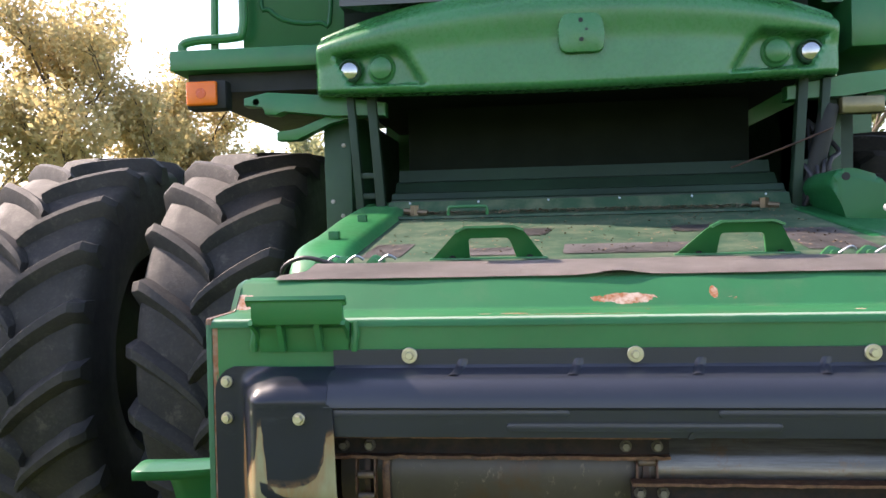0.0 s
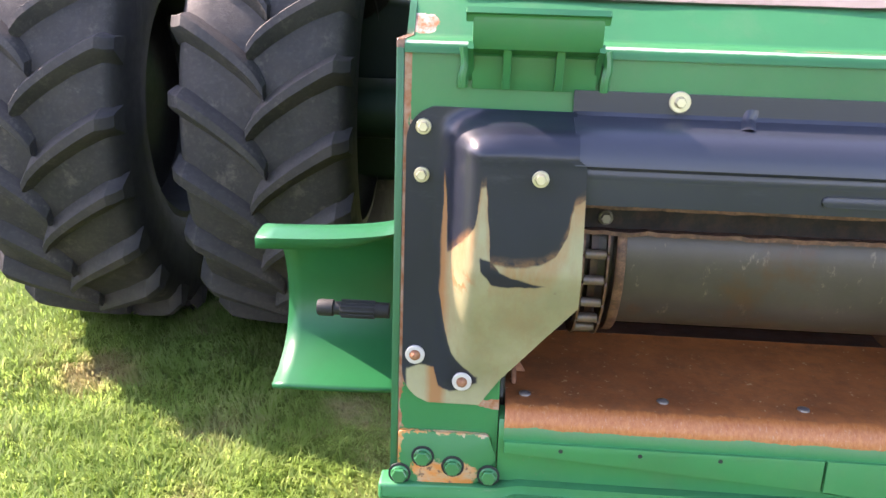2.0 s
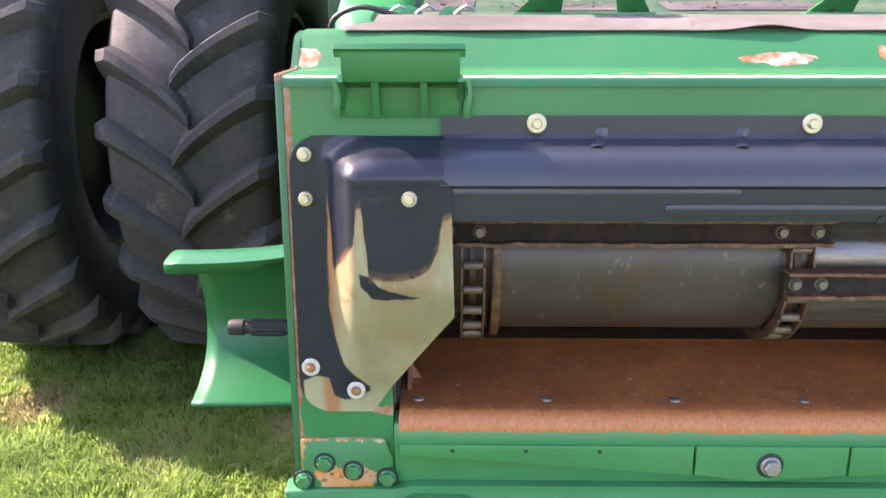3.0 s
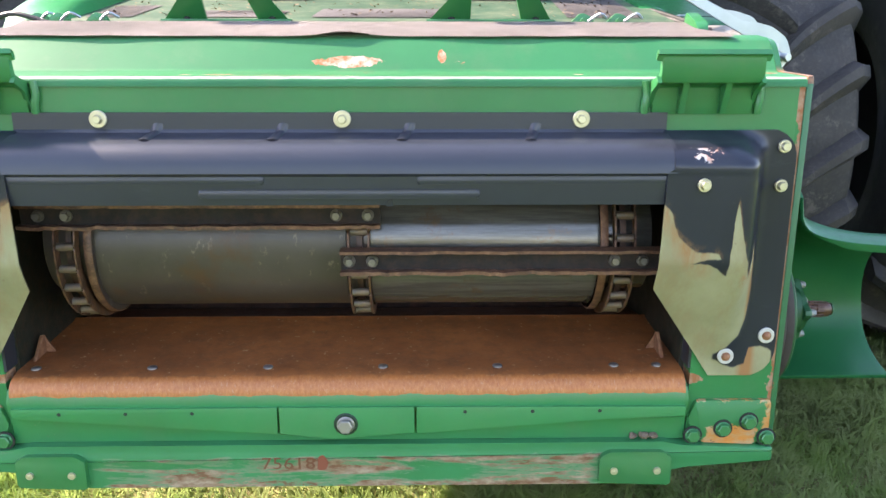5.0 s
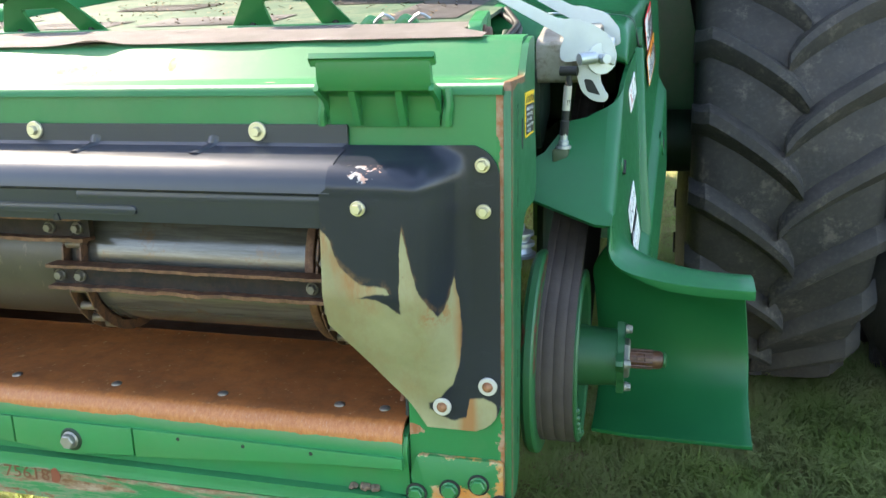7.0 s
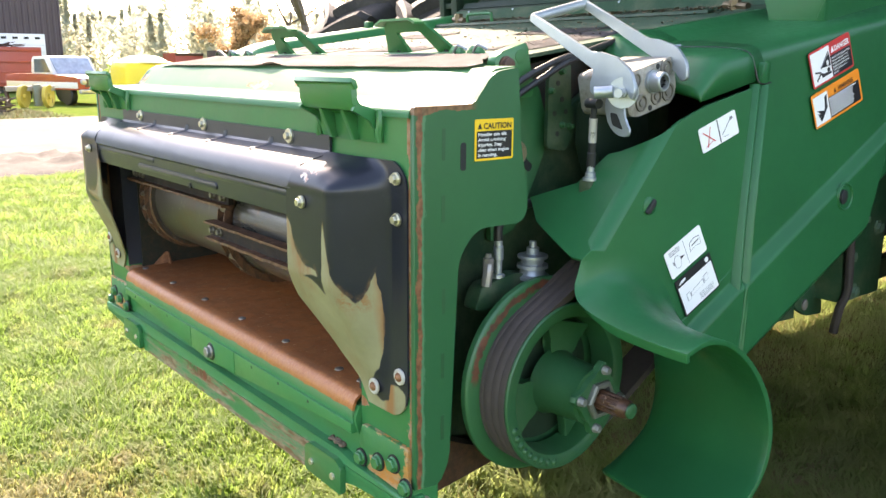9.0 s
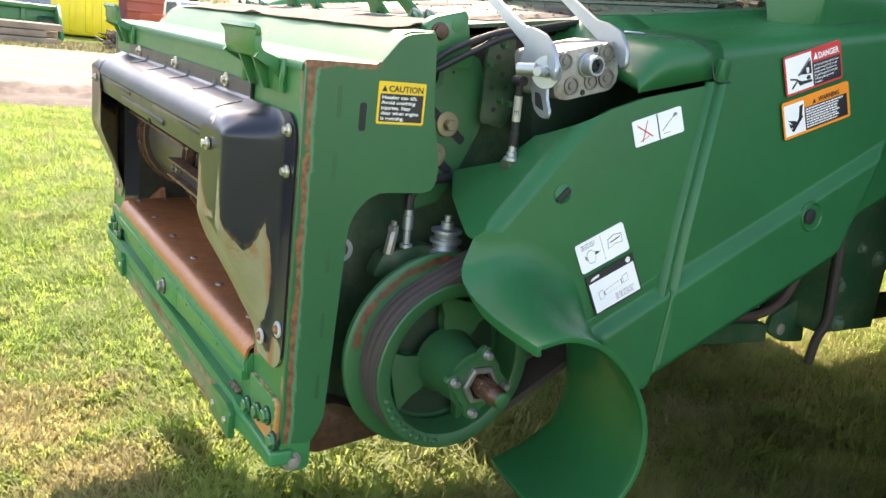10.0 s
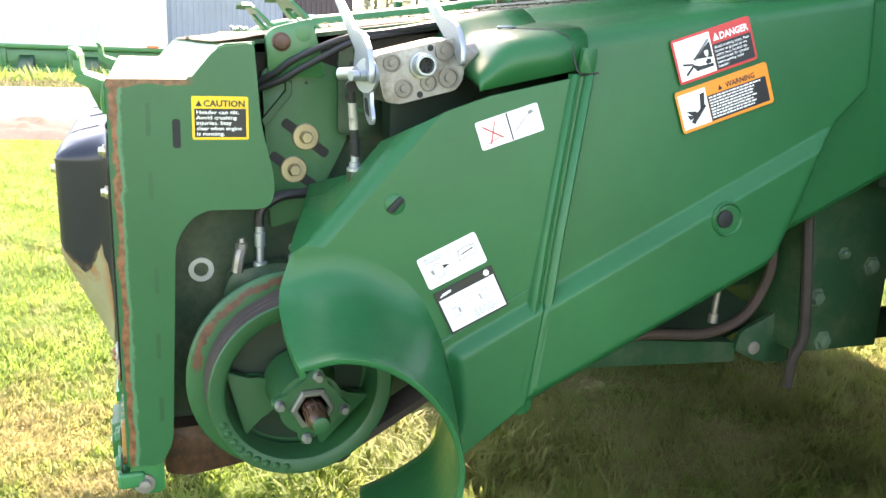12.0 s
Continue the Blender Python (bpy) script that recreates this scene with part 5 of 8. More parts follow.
part("grease_nipple", bm, MAT_STEEL, feeder)
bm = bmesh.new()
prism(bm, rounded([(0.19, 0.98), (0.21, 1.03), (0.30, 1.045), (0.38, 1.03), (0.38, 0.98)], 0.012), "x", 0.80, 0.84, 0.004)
part("bearing_housing", bm, MAT_GRIMY_SHADED, feeder)
bm = bmesh.new()
lathe(bm, (0.88, 0.41, 0.655), (1, 0, 0), [(0, 0), (0, 0.03), (0.01, 0.034), (0.03, 0.034), (0.04, 0.03), (0.04, 0.012), (0.05, 0.012), (0.05, 0)], 24)
part("idler_roller", bm, MAT_DARK, feeder)


# ---- moulded side shields ----
def wall_x(y, z):
    return 1.0967 + 0.091 * y - 0.085 * z


def crease_z(y):
    return 0.883 + 0.5176 * (y - 0.554)


def shield_relief(y, z):
    """Height of the moulded steps over the plane of the rear panel."""
    step = min(1.0, max(0.0, (z - crease_z(y) + 0.004) / 0.025))
    low = 0.026 * (1 - (0.8 * step + 0.2 * smoothstep(0.0, 1.0, step)))
    line = 1.252 + (z - 1.05) * 0.46 if z < 1.312 else 1.3725 + min(0.123, (z - 1.312) * 1.04)
    wide = 0.085 - 0.045 * smoothstep(1.15, 1.42, z)
    back = smoothstep(0.0, 1.0, (y - line) / wide)
    return low * (1 - back) - 0.050 * back


def hood_section(y, lean=0.0):
    """Outer side and rolled top of the hood: (x, z) from the shoulder inwards."""
    zt = 1.462 + 0.17 * (y - 0.69)
    x = wall_x(y, zt)
    roll = [(0.0, 0.0), (0.003, 0.012), (0.009, 0.022), (0.019, 0.029), (0.033, 0.034), (0.06, 0.037), (0.11, 0.041), (0.17, 0.044), (0.22, 0.046)]
    return [(x - a, zt + h) for a, h in roll] + [(0.79, max(zt + 0.048, deck_z(y) - 0.006)), (0.755, deck_z(y) + 0.006), (0.725, deck_z(y) + 0.007), (0.70, deck_z(y) - 0.02)]


def side_shield(sx, rim_x, label):
    root = thing("side_shield", (sx * 1.05, 0.9, 0.8), label, "shield", "feeder side shields")

    def v3(y, z, dx=0.0):
        return (sx * (wall_x(y, z) + dx), y, z)

    def dense(c):
        return [tuple(p)[:2] for p in smooth_path([(a, b, 0) for a, b in c], 5)]

    mid = dense([(0.296, 1.108), (0.365, 1.112), (0.450, 1.090), (0.522, 1.030), (0.568, 0.935), (0.588, 0.840), (0.590, 0.752), (0.560, 0.680), (0.485, 0.632), (0.415, 0.606)])
    rimc = dense([(0.262, 1.000), (0.325, 1.008), (0.395, 0.988), (0.455, 0.945), (0.498, 0.888), (0.520, 0.822), (0.516, 0.757), (0.487, 0.700), (0.425, 0.658), (0.350, 0.636)])
    cut = 4 * 5
    bm = bmesh.new()
    rings = []
    turns = 14
    for k in range(turns + 1):
        a = math.pi / 2 * k / turns
        ring = []
        for i, ((my, mz), (ry, rz)) in enumerate(zip(mid, rimc)):
            f = math.sin(a) ** ((0.40 + 0.32 * smoothstep(0, 9, i)) if sx > 0 else 0.5)
            base = wall_x(my, mz) if sx > 0 else 0.888
            mz = mz if sx > 0 else rz + (mz - rz) * 0.55
            out = 1 - math.cos(a) if k < turns else 1.0
            if sx > 0:
                w = smoothstep(cut - 8, cut + 3, i)
                f, out = f + (k / turns - f) * w, out + (k / turns - out) * w
            far = rim_x + (0.028 * smoothstep(10, 32, i) if sx > 0 else 0.0)
            ring.append(bm.verts.new((sx * (base + out * (far - base)), my + (ry - my) * f, mz + (rz - mz) * f)))
        rings.append(ring)
    skin(bm, rings)
    m0 = rings[0]
    # turned-down flange along the front edge of the scoop
    edge = [r[0] for r in rings]
    reach = abs(edge[-1].co.x - edge[0].co.x)
    down = []
    for v in edge:
        w = smoothstep(0.10, 0.45, abs(v.co.x - edge[0].co.x) / reach)
        down.append(bm.verts.new((v.co.x, v.co.y + 0.002, v.co.z - 0.001 - (0.014 if sx > 0 else 0.018) * w)))
    skin(bm, [edge, down])
    # the lower half of the scoop runs inwards behind the panel
    inner = [m0[cut - 8:]]
    for reach in (0.03, 0.06, 0.088):
        row = []
        for k, (v, (my, mz)) in enumerate(zip(m0[cut - 8:], mid[cut - 8:])):
            g = smoothstep(0, 8, k)
            row.append(bm.verts.new((v.co.x - sx * reach * g, my + 0.25 * reach * g, mz - 0.05 * reach * g)))
        inner.append(row)
    if sx > 0:
        skin(bm, inner)
    upper = ((0.842, 1.436), (0.664, 1.396), (0.579, 1.366), (0.515, 1.333)) if sx > 0 else ((0.79, 1.13), (0.664, 1.128), (0.579, 1.126), (0.47, 1.124))
    top = [bm.verts.new(v3(*p)) for p in upper]
    rc = bm.verts.new(v3(0.780, 1.050))
    if sx > 0:
        c2 = bm.verts.new(v3(0.338, 1.135))
        bm.faces.new(top + [c2] + m0[:cut + 1] + [rc])
        e = [bm.verts.new((sx * x, y, z)) for x, y, z in ((0.965, 0.480, 1.300), (0.93, 0.487, 1.292), (0.88, 0.448, 1.228), (0.815, 0.372, 1.196), (0.855, 0.352, 1.150), (0.945, 0.318, 1.124), (1.0, 0.300, 1.108))]
        bm.faces.new([top[3]] + e + [m0[0], c2])
        bm.normal_update()
        hard = [ed for ed in bm.edges if set(ed.verts) == {c2, top[3]}]
        bmesh.ops.bevel(bm, geom=hard, offset=0.022, segments=5, affect="EDGES", profile=0.5)
    else:
        bmesh.ops.delete(bm, geom=top + [rc], context="VERTS")
    bml = bmesh.new()
    left = mid[cut:cut + 17]
    rows = []
    for i, (ly, lz) in enumerate(left):
        f = i / (len(left) - 1)
        row = []
        for j in range(41):
            u = j / 40
            y, z = ly + (0.780 - 0.045 * f - ly) * u, lz + (1.050 - 0.245 * f - lz) * u
            row.append((y, z, 0.022 * (1 - smoothstep(-0.004, 0.020, z - crease_z(y))) * smoothstep(0.0, 0.30, u)))
        rows.append(row)
    fine = []
    for p, q in zip(rows, rows[1:]):
        fine += [[tuple(a + (b - a) * k / 3 for a, b in zip(v, w)) for v, w in zip(p, q)] for k in range(3)]
    fine.append(rows[-1])
    fine = [[(y, z, 0.022 * (1 - smoothstep(-0.004, 0.020, z - crease_z(y))) * smoothstep(0.0, 0.14, j / 40)) for j, (y, z, h) in enumerate(row)] for row in fine]
    skin(bml, [[bml.verts.new(v3(*p)) for p in row] for row in fine])
    if sx < 0:
        scoop = part("scoop", bm, MAT_SHIELD, root, "", 40)
        so = scoop.modifiers.new("thick", "SOLIDIFY")
        so.thickness, so.offset = 0.010, 0
        bml.free()
        bm = bmesh.new()
        rows = []
        for k in range(30):
            y = 0.40 + 0.042 * k
            nose = math.sqrt(max(0.0, 1 - (1 - min(1.0, (y - 0.395) / 0.22)) ** 2))
            top = deck_z(y) - 0.05 + 0.088 * nose
            wide = 0.80 + 0.055 * nose + 0.03 * smoothstep(0.7, 1.3, y)
            sec = [(wide + 0.012, deck_z(y) - 0.22), (wide + 0.006, top - 0.05), (wide - 0.006, top - 0.016), (wide - 0.028, top - 0.003), (wide - 0.07, top), (0.715, top - 0.002), (0.690, top - 0.012), (0.676, deck_z(y) - 0.01)]
            rows.append([bm.verts.new((-x, y, z)) for x, z in sec])
        skin(bm, rows)
        bm.faces.new(rows[0])
        # lighter green than the right-hand hood, painting in its sunlit look
        part("hood", bm, MAT_GREEN_WORN, root, "", 50)
        for y in (0.62, 1.02):
            bm = bmesh.new()
            box(bm, -0.775, -0.745, y, y + 0.03, deck_z(y) + 0.03, deck_z(y) + 0.062, 0.004)
            part("hood_clip", bm, MAT_SHIELD, root)
        return root
    lower = part("lower_panel", bml, MAT_SHIELD, root, "", 50)
    so = lower.modifiers.new("thick", "SOLIDIFY")
    so.thickness, so.offset = 0.008, 0
    front = part("front_panel", bm, MAT_SHIELD, root, "", 40)
    for p in front.data.polygons:
        if len(p.vertices) > 8:
            p.use_smooth = False
    so = front.modifiers.new("thick", "SOLIDIFY")
    so.thickness, so.offset = 0.010, 0
    be = front.modifiers.new("edge", "BEVEL")
    be.width, be.segments, be.limit_method, be.angle_limit = 0.003, 2, "ANGLE", radians(50)

    # rear panel: dense stations, beginning along the slanted seam
    bm = bmesh.new()
    rows = []
    nz = 120
    for k in range(132):
        y = 0.846 + k * 0.0085
        row = []
        zs = hood_section(y)[0][1]
        for j in range(nz + 1):
            f = j / nz
            if k < 14:
                # fan from the seam to the first upright station
                g = k / 14
                z0, z1 = 0.805, zs
                zz = z0 + (z1 - z0) * f
                ys = 0.735 + (zz - 0.805) * 0.170
                ye = 0.846 + 14 * 0.0085
                yb = ys + (ye - ys) * g
                lo = 0.805 + 0.487 * (yb - 0.735)
                zz = lo + (hood_section(yb)[0][1] - lo) * f
                yy = yb
            else:
                yy = y
                lo = 0.805 + 0.487 * (y - 0.735)
                zz = lo + (zs - lo) * f
            edge = 0.008 * smoothstep(0.016, 0.0, zz - lo)
            row.append(bm.verts.new(v3(yy, zz, shield_relief(yy, zz) - edge)))
        yt = row[-1].co.y
        drop = shield_relief(yt, row[-1].co.z)
        row += [bm.verts.new((sx * (x + drop * max(0, 1 - i / 5)), yt, z)) for i, (x, z) in enumerate(hood_section(yt)[1:], 1)]
        rows.append(row)
    skin(bm, rows)
    rear = part("rear_panel", bm, MAT_SHIELD, root, "", 50)
    so = rear.modifiers.new("thick", "SOLIDIFY")
    so.thickness, so.offset = 0.008, -sx
    # nose of the hood over the coupler
    bm = bmesh.new()
    rows = []
    for y, k in ((0.648, 0.0), (0.643, 0.10), (0.643, 0.24), (0.647, 0.31), (0.660, 0.48), (0.675, 0.68), (0.690, 0.86), (0.705, 0.96), (0.73, 1.0), (0.79, 1.0), (0.852, 1.0)):
        zb = 1.409 + 0.225 * (y - 0.664)
        sec = hood_section(y)
        row = [bm.verts.new((sx * (wall_x(y, zb) + 0.004), y, zb))]
        for x, z in sec:
            low = zb + 0.003 + 0.22 * max(0, sec[0][0] - x)
            low = min(low, z - 0.004)
            row.append(bm.verts.new((sx * (x + 0.004), y + 0.05 * max(0, sec[0][0] - x) * (1 - k), low + (z - low) * k)))
        rows.append(row)
    skin(bm, rows)
    nose = part("hood_nose", bm, MAT_SHIELD, root, "", 60)
    so = nose.modifiers.new("thick", "SOLIDIFY")
    so.thickness, so.offset = 0.006, 0
    bm = bmesh.new()
    yy, zz = 0.847, 1.466
    prism(bm, rounded([(yy - 0.016, zz - 0.024), (yy + 0.016, zz - 0.024), (yy + 0.020, zz + 0.022), (yy - 0.010, zz + 0.022)], 0.007), "x", min(sx * 1.02, sx * (wall_x(yy, zz) + 0.018)), max(sx * 1.02, sx * (wall_x(yy, zz) + 0.018)), 0.003, 2)
    part("hinge_cap", bm, MAT_SHIELD, root)
    # raised seam between the panels
    bm = bmesh.new()
    rows = []
    for y, z, dx in ((0.843, 1.440, 0.0), (0.842, 1.436, 0.004), (0.790, 1.130, 0.006), (0.765, 0.980, 0.012), (0.741, 0.838, 0.014)):
        rows.append([bm.verts.new(v3(y + dy, z, dx + h)) for dy, h in ((-0.024, -0.006), (-0.021, 0.008), (-0.016, 0.013), (-0.009, 0.011), (-0.003, 0.002), (0.003, 0.002), (0.009, 0.012), (0.016, 0.014), (0.021, 0.009), (0.025, -0.006))])
    for p, q in zip(rows, rows[1:]):
        for j in range(9):
            bm.faces.new((p[j], p[j + 1], q[j + 1], q[j]))
    bm.faces.new(rows[0])
    bm.faces.new(rows[-1][::-1])
    part("seam_ridge", bm, MAT_SHIELD, root, "", 40)
    bm = bmesh.new()
    prism(bm, rounded([(0.715, 0.775), (0.755, 0.775), (0.765, 0.835), (0.725, 0.835)], 0.01), "x", min(sx * 1.05, sx * 1.10), max(sx * 1.05, sx * 1.10), 0.004)
    part("seam_foot", bm, MAT_SHIELD, root)
    bm = bmesh.new()
    yy, zz = 0.482, 1.198
    prism(bm, rounded([(yy - 0.018, zz - 0.010), (yy - 0.006, zz - 0.017), (yy + 0.018, zz + 0.008), (yy + 0.008, zz + 0.016)], 0.005), "x", min(sx * wall_x(yy, zz), sx * (wall_x(yy, zz) + 0.012)), max(sx * wall_x(yy, zz), sx * (wall_x(yy, zz) + 0.012)), 0.002)
    latch = part("turn_latch", bm, MAT_DARK, root, "black quarter-turn latch")
    bm = bmesh.new()
    lathe(bm, (sx * (wall_x(yy, zz) + 0.003), yy, zz), (sx, -0.09, 0.08), [(0.0, 0.020), (0.003, 0.0195), (0.005, 0.016), (0.005, 0.0)], 26)
    part("latch_boss", bm, MAT_SHIELD, latch, "round green boss")
    bm = bmesh.new()
    yy, zz = 1.160, 1.163
    out = 0.027
    lathe(bm, (sx * (wall_x(yy, zz) + out), yy, zz), (sx, -0.05, 0.05), [(-0.004, 0.037), (0.002, 0.035), (0.003, 0.033), (0.001, 0.030), (-0.014, 0.022), (-0.014, 0)], 28)
    cup = part("recess_ring", bm, MAT_SHIELD, root)
    bm = bmesh.new()
    lathe(bm, (sx * (wall_x(yy, zz) + out - 0.004), yy - 0.006, zz), (sx, 0, 0), [(-0.010, 0.019), (0.006, 0.018), (0.008, 0.012), (0.008, 0)], 20)
    part("recess_hole", bm, MAT_DARK, cup)
    return root


shield_r = side_shield(1, 1.302, "large green moulded plastic side shield with warning decals")
side_shield(-1, 1.195, "green moulded plastic side shield beside the tyres")
bm = bmesh.new()
lathe(bm, (-0.93, 0.305, 0.846), (-1, 0, 0), [(0, 0), (0, 0.0165), (0.10, 0.0165), (0.102, 0.014), (0.115, 0.014), (0.117, 0.0175), (0.145, 0.0175), (0.15, 0.015), (0.15, 0)], 20)
stub = part("stub_shaft", bm, MAT_DARK, feeder, "black splined stub shaft")
for k in range(12):
    a = 2 * math.pi * k / 12
    bm = bmesh.new()
    c, sn = math.cos(a) * 0.017, math.sin(a) * 0.017
    rod(bm, (-0.96, 0.305 + c, 0.846 + sn), (-1.03, 0.305 + c, 0.846 + sn), 0.0026, 6)
    part("spline", bm, MAT_DARK, stub)


# ---- hydraulic multi-coupler ----
coupler = thing("hydraulic_coupler", (0.95, 0.55, 1.37), "cast hydraulic coupler block with zinc plated locking lever", "coupler")
CA = radians(14)


def cp(u, v, x=0.985):
    """A place on the coupler's slanted face: u along it, v up it."""
    return (x, 0.545 + u * math.cos(CA) - v * math.sin(CA), 1.436 + u * math.sin(CA) + v * math.cos(CA))


def cpoly(points, x0, x1, bm, bevel=0.0):
    prism(bm, [cp(u, v)[1:] for u, v in points], "x", x0, x1, bevel)


bm = bmesh.new()
cpoly(rounded([(-0.082, -0.040), (-0.055, -0.050), (0.06, -0.050), (0.082, -0.030), (0.082, 0.045), (-0.082, 0.045)], 0.010), 0.86, 0.985, bm, 0.003)
part("block", bm, MAT_ALU, coupler, "grey cast aluminium block")
MAT_PORT = plain("stained port", (0.20, 0.185, 0.16), 0.5, 0.4, 0.25, 60)
for u, v, r in ((-0.052, 0.026, 0.017), (0.052, 0.026, 0.019), (0.050, -0.024, 0.020), (0.010, -0.024, 0.017), (-0.040, -0.024, 0.018)):
    bm = bmesh.new()
    lathe(bm, cp(u, v), (1, 0, 0), [(0, r), (0.004, r), (0.0045, r * 0.8), (0.001, r * 0.75), (0.001, r * 0.45), (0.004, r * 0.4), (0.005, 0)], 22)
    part("port", bm, MAT_PORT, coupler, "stained round hydraulic port")
bm = bmesh.new()
lathe(bm, cp(0.002, 0.010), (1, 0, 0), [(0, 0.024), (0.006, 0.024), (0.006, 0.020), (0.030, 0.020), (0.032, 0.018), (0.032, 0.015), (0.022, 0.014)], 26)
conn = part("connector", bm, MAT_ZINC, coupler, "round metal electrical connector")
bm = bmesh.new()
lathe(bm, cp(0.002, 0.010), (1, 0, 0), [(0.021, 0.0145), (0.023, 0)], 20)
for k in range(7):
    a = k * 0.9
    lathe(bm, cp(0.002 + 0.009 * math.cos(a), 0.010 + 0.009 * math.sin(a)), (1, 0, 0), [(0.022, 0.002), (0.028, 0.002), (0.028, 0)], 6)
part("pin_insert", bm, MAT_DARK, conn)
for u, v in ((0.026, 0.036), (-0.012, -0.042)):
    bm = bmesh.new()
    lathe(bm, cp(u, v), (1, 0, 0), [(0, 0.006), (0.0012, 0.006), (0.0012, 0)], 12)
    part("guide_hole", bm, MAT_DARK, coupler)
bm = bmesh.new()
lathe(bm, (0.93, 0.625, 1.455), (0.1, 1, 0.25), [(0, 0.03), (0.02, 0.03), (0.024, 0.026), (0.05, 0.024), (0.05, 0)], 20)
part("end_cap", bm, MAT_ALU, coupler)


def lever_arm(p, hooked):
    """A flat cam plate with its lever rising inwards over the deck."""
    y = p[1]
    bm = bmesh.new()
    n = Vector((-2, 0, 1)).normalized()
    u, w = n, Vector((1, 0, 2)).normalized()

    def q(a, b):
        v = Vector(p) + u * a + w * b
        return (v.x, v.z)

    if hooked:
        poly = [(0.255, -0.009), (0.255, 0.009), (0.06, 0.010), (0.045, 0.020), (0.0, 0.030), (-0.045, 0.024), (-0.075, -0.003), (-0.080, -0.026), (-0.064, -0.020), (-0.05, -0.006), (-0.03, -0.012), (-0.032, -0.03), (-0.02, -0.040), (0.01, -0.060), (0.025, -0.062), (0.035, -0.04), (0.035, -0.016)]
    else:
        poly = [(0.255, -0.009), (0.255, 0.009), (0.045, 0.010), (0.02, 0.020), (-0.03, 0.028), (-0.070, 0.010), (-0.088, -0.018), (-0.078, -0.030), (-0.055, -0.018), (-0.03, -0.015), (0.02, -0.018)]
    prism(bm, [q(a, b) for a, b in rounded(poly, 0.008, 3)], "y", y - 0.005, y + 0.005, 0.0015, 1)
    return bm


LA, LB = (0.962, 0.440, 1.468), (0.956, 0.612, 1.507)
bm = lever_arm(LA, True)
lever = part("lever_arm", bm, MAT_ZINC, coupler, "zinc plated flat lever arm")
part("lever_arm", lever_arm(LB, False), MAT_ZINC, coupler, "zinc plated flat lever arm")
e = Vector((-2, 0, 1)).normalized() * 0.248
bm = bmesh.new()
rod(bm, Vector(LA) + e, Vector(LB) + e, 0.011, 14)
part("grip_bar", bm, MAT_ZINC, coupler)
bm = bmesh.new()
lathe(bm, (1.0, 0.43, 1.425), (0.45, -1, 0), [(-0.012, 0), (-0.012, 0.031), (-0.006, 0.031), (-0.006, 0.010), (0.012, 0.010), (0.012, 0.0)], 26)
part("cam_disc", bm, MAT_ZINC, coupler)
bm = bmesh.new()
rod(bm, (0.985, 0.42, 1.428), (0.955, 0.40, 1.425), 0.012, 12)
rod(bm, (1.01, 0.405, 1.425), (1.005, 0.418, 1.425), 0.009, 12)
part("cam_pin", bm, MAT_ZINC, coupler)
bm = bmesh.new()
cres = [(0.028, 0.02), (0.036, -0.03), (0.026, -0.066), (0.004, -0.086), (-0.020, -0.088), (-0.026, -0.074), (-0.012, -0.058), (-0.008, -0.030), (-0.010, 0.01)]
prism(bm, [(0.985 - a * 1.1, 1.425 + b) for a, b in rounded(cres, 0.008, 3)], "y", 0.445, 0.452, 0.0015, 1)
cp_plate = part("crescent_plate", bm, MAT_ZINC, coupler)
bm = bmesh.new()
slot = rounded([(0.022, -0.040), (0.015, -0.066), (-0.010, -0.074), (-0.004, -0.062), (0.006, -0.042)], 0.005, 3)
prism(bm, [(0.985 - a * 1.1, 1.425 + b) for a, b in slot], "y", 0.4435, 0.4445)
part("slot", bm, MAT_DARK, cp_plate)
bm = bmesh.new()
rod(bm, (0.935, 0.425, 1.405), (0.925, 0.435, 1.300), 0.0065, 12)
lathe(bm, (0.925, 0.435, 1.300), (0.1, -0.1, 1.05), [(-0.03, 0.0095), (0.0, 0.0095), (0.002, 0.008), (0.045, 0.008), (0.047, 0.006)], 12)
rod(bm, (0.950, 0.422, 1.402), (0.915, 0.428, 1.402), 0.010, 12)
part("link_rod", bm, MAT_DARK, coupler, "black adjustable link rod")
bm = bmesh.new()
rod(bm, (0.931, 0.429, 1.372), (0.927, 0.433, 1.322), 0.0085, 14)
part("rod_sleeve", bm, plain("pale plated sleeve", (0.46, 0.45, 0.42), 0.45, 0.4, 0.2, 60), coupler, "pale plated rod sleeve")
# bracket's shade is painted in with the dark green
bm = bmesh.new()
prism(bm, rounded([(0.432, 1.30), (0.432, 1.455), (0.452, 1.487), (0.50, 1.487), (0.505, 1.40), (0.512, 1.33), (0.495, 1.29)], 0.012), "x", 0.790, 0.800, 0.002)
bracket = part("bracket_plate", bm, MAT_GRIMY_SHADED, coupler, "shaded dark green bracket plate")
BRACKET_BOLT = bolt_mesh("bolt", (1, 0, 0), 0.006, 0.008, MAT_DIRTY, 0.008)
for y, z in ((0.438, 1.424), (0.477, 1.349), (0.502, 1.345), (0.470, 1.465)):
    place("bolt", BRACKET_BOLT, (0.802, y, z), bracket)
for y, z in ((0.46, 1.44), (0.475, 1.405), (0.452, 1.375), (0.488, 1.378), (0.463, 1.33)):
    bm = bmesh.new()
    lathe(bm, (0.8005, y, z), (1, 0, 0), [(0, 0.006), (0.0008, 0.006), (0.0008, 0)], 14)
    part("hole", bm, MAT_DARK, bracket)
bm = bmesh.new()
lathe(bm, (0.9225, 0.437, 1.242), (0.02, -0.02, 1), [(0, 0.016), (0.006, 0.016), (0.008, 0.011), (0.016, 0.011), (0.018, 0.008), (0.032, 0.008)], 12)
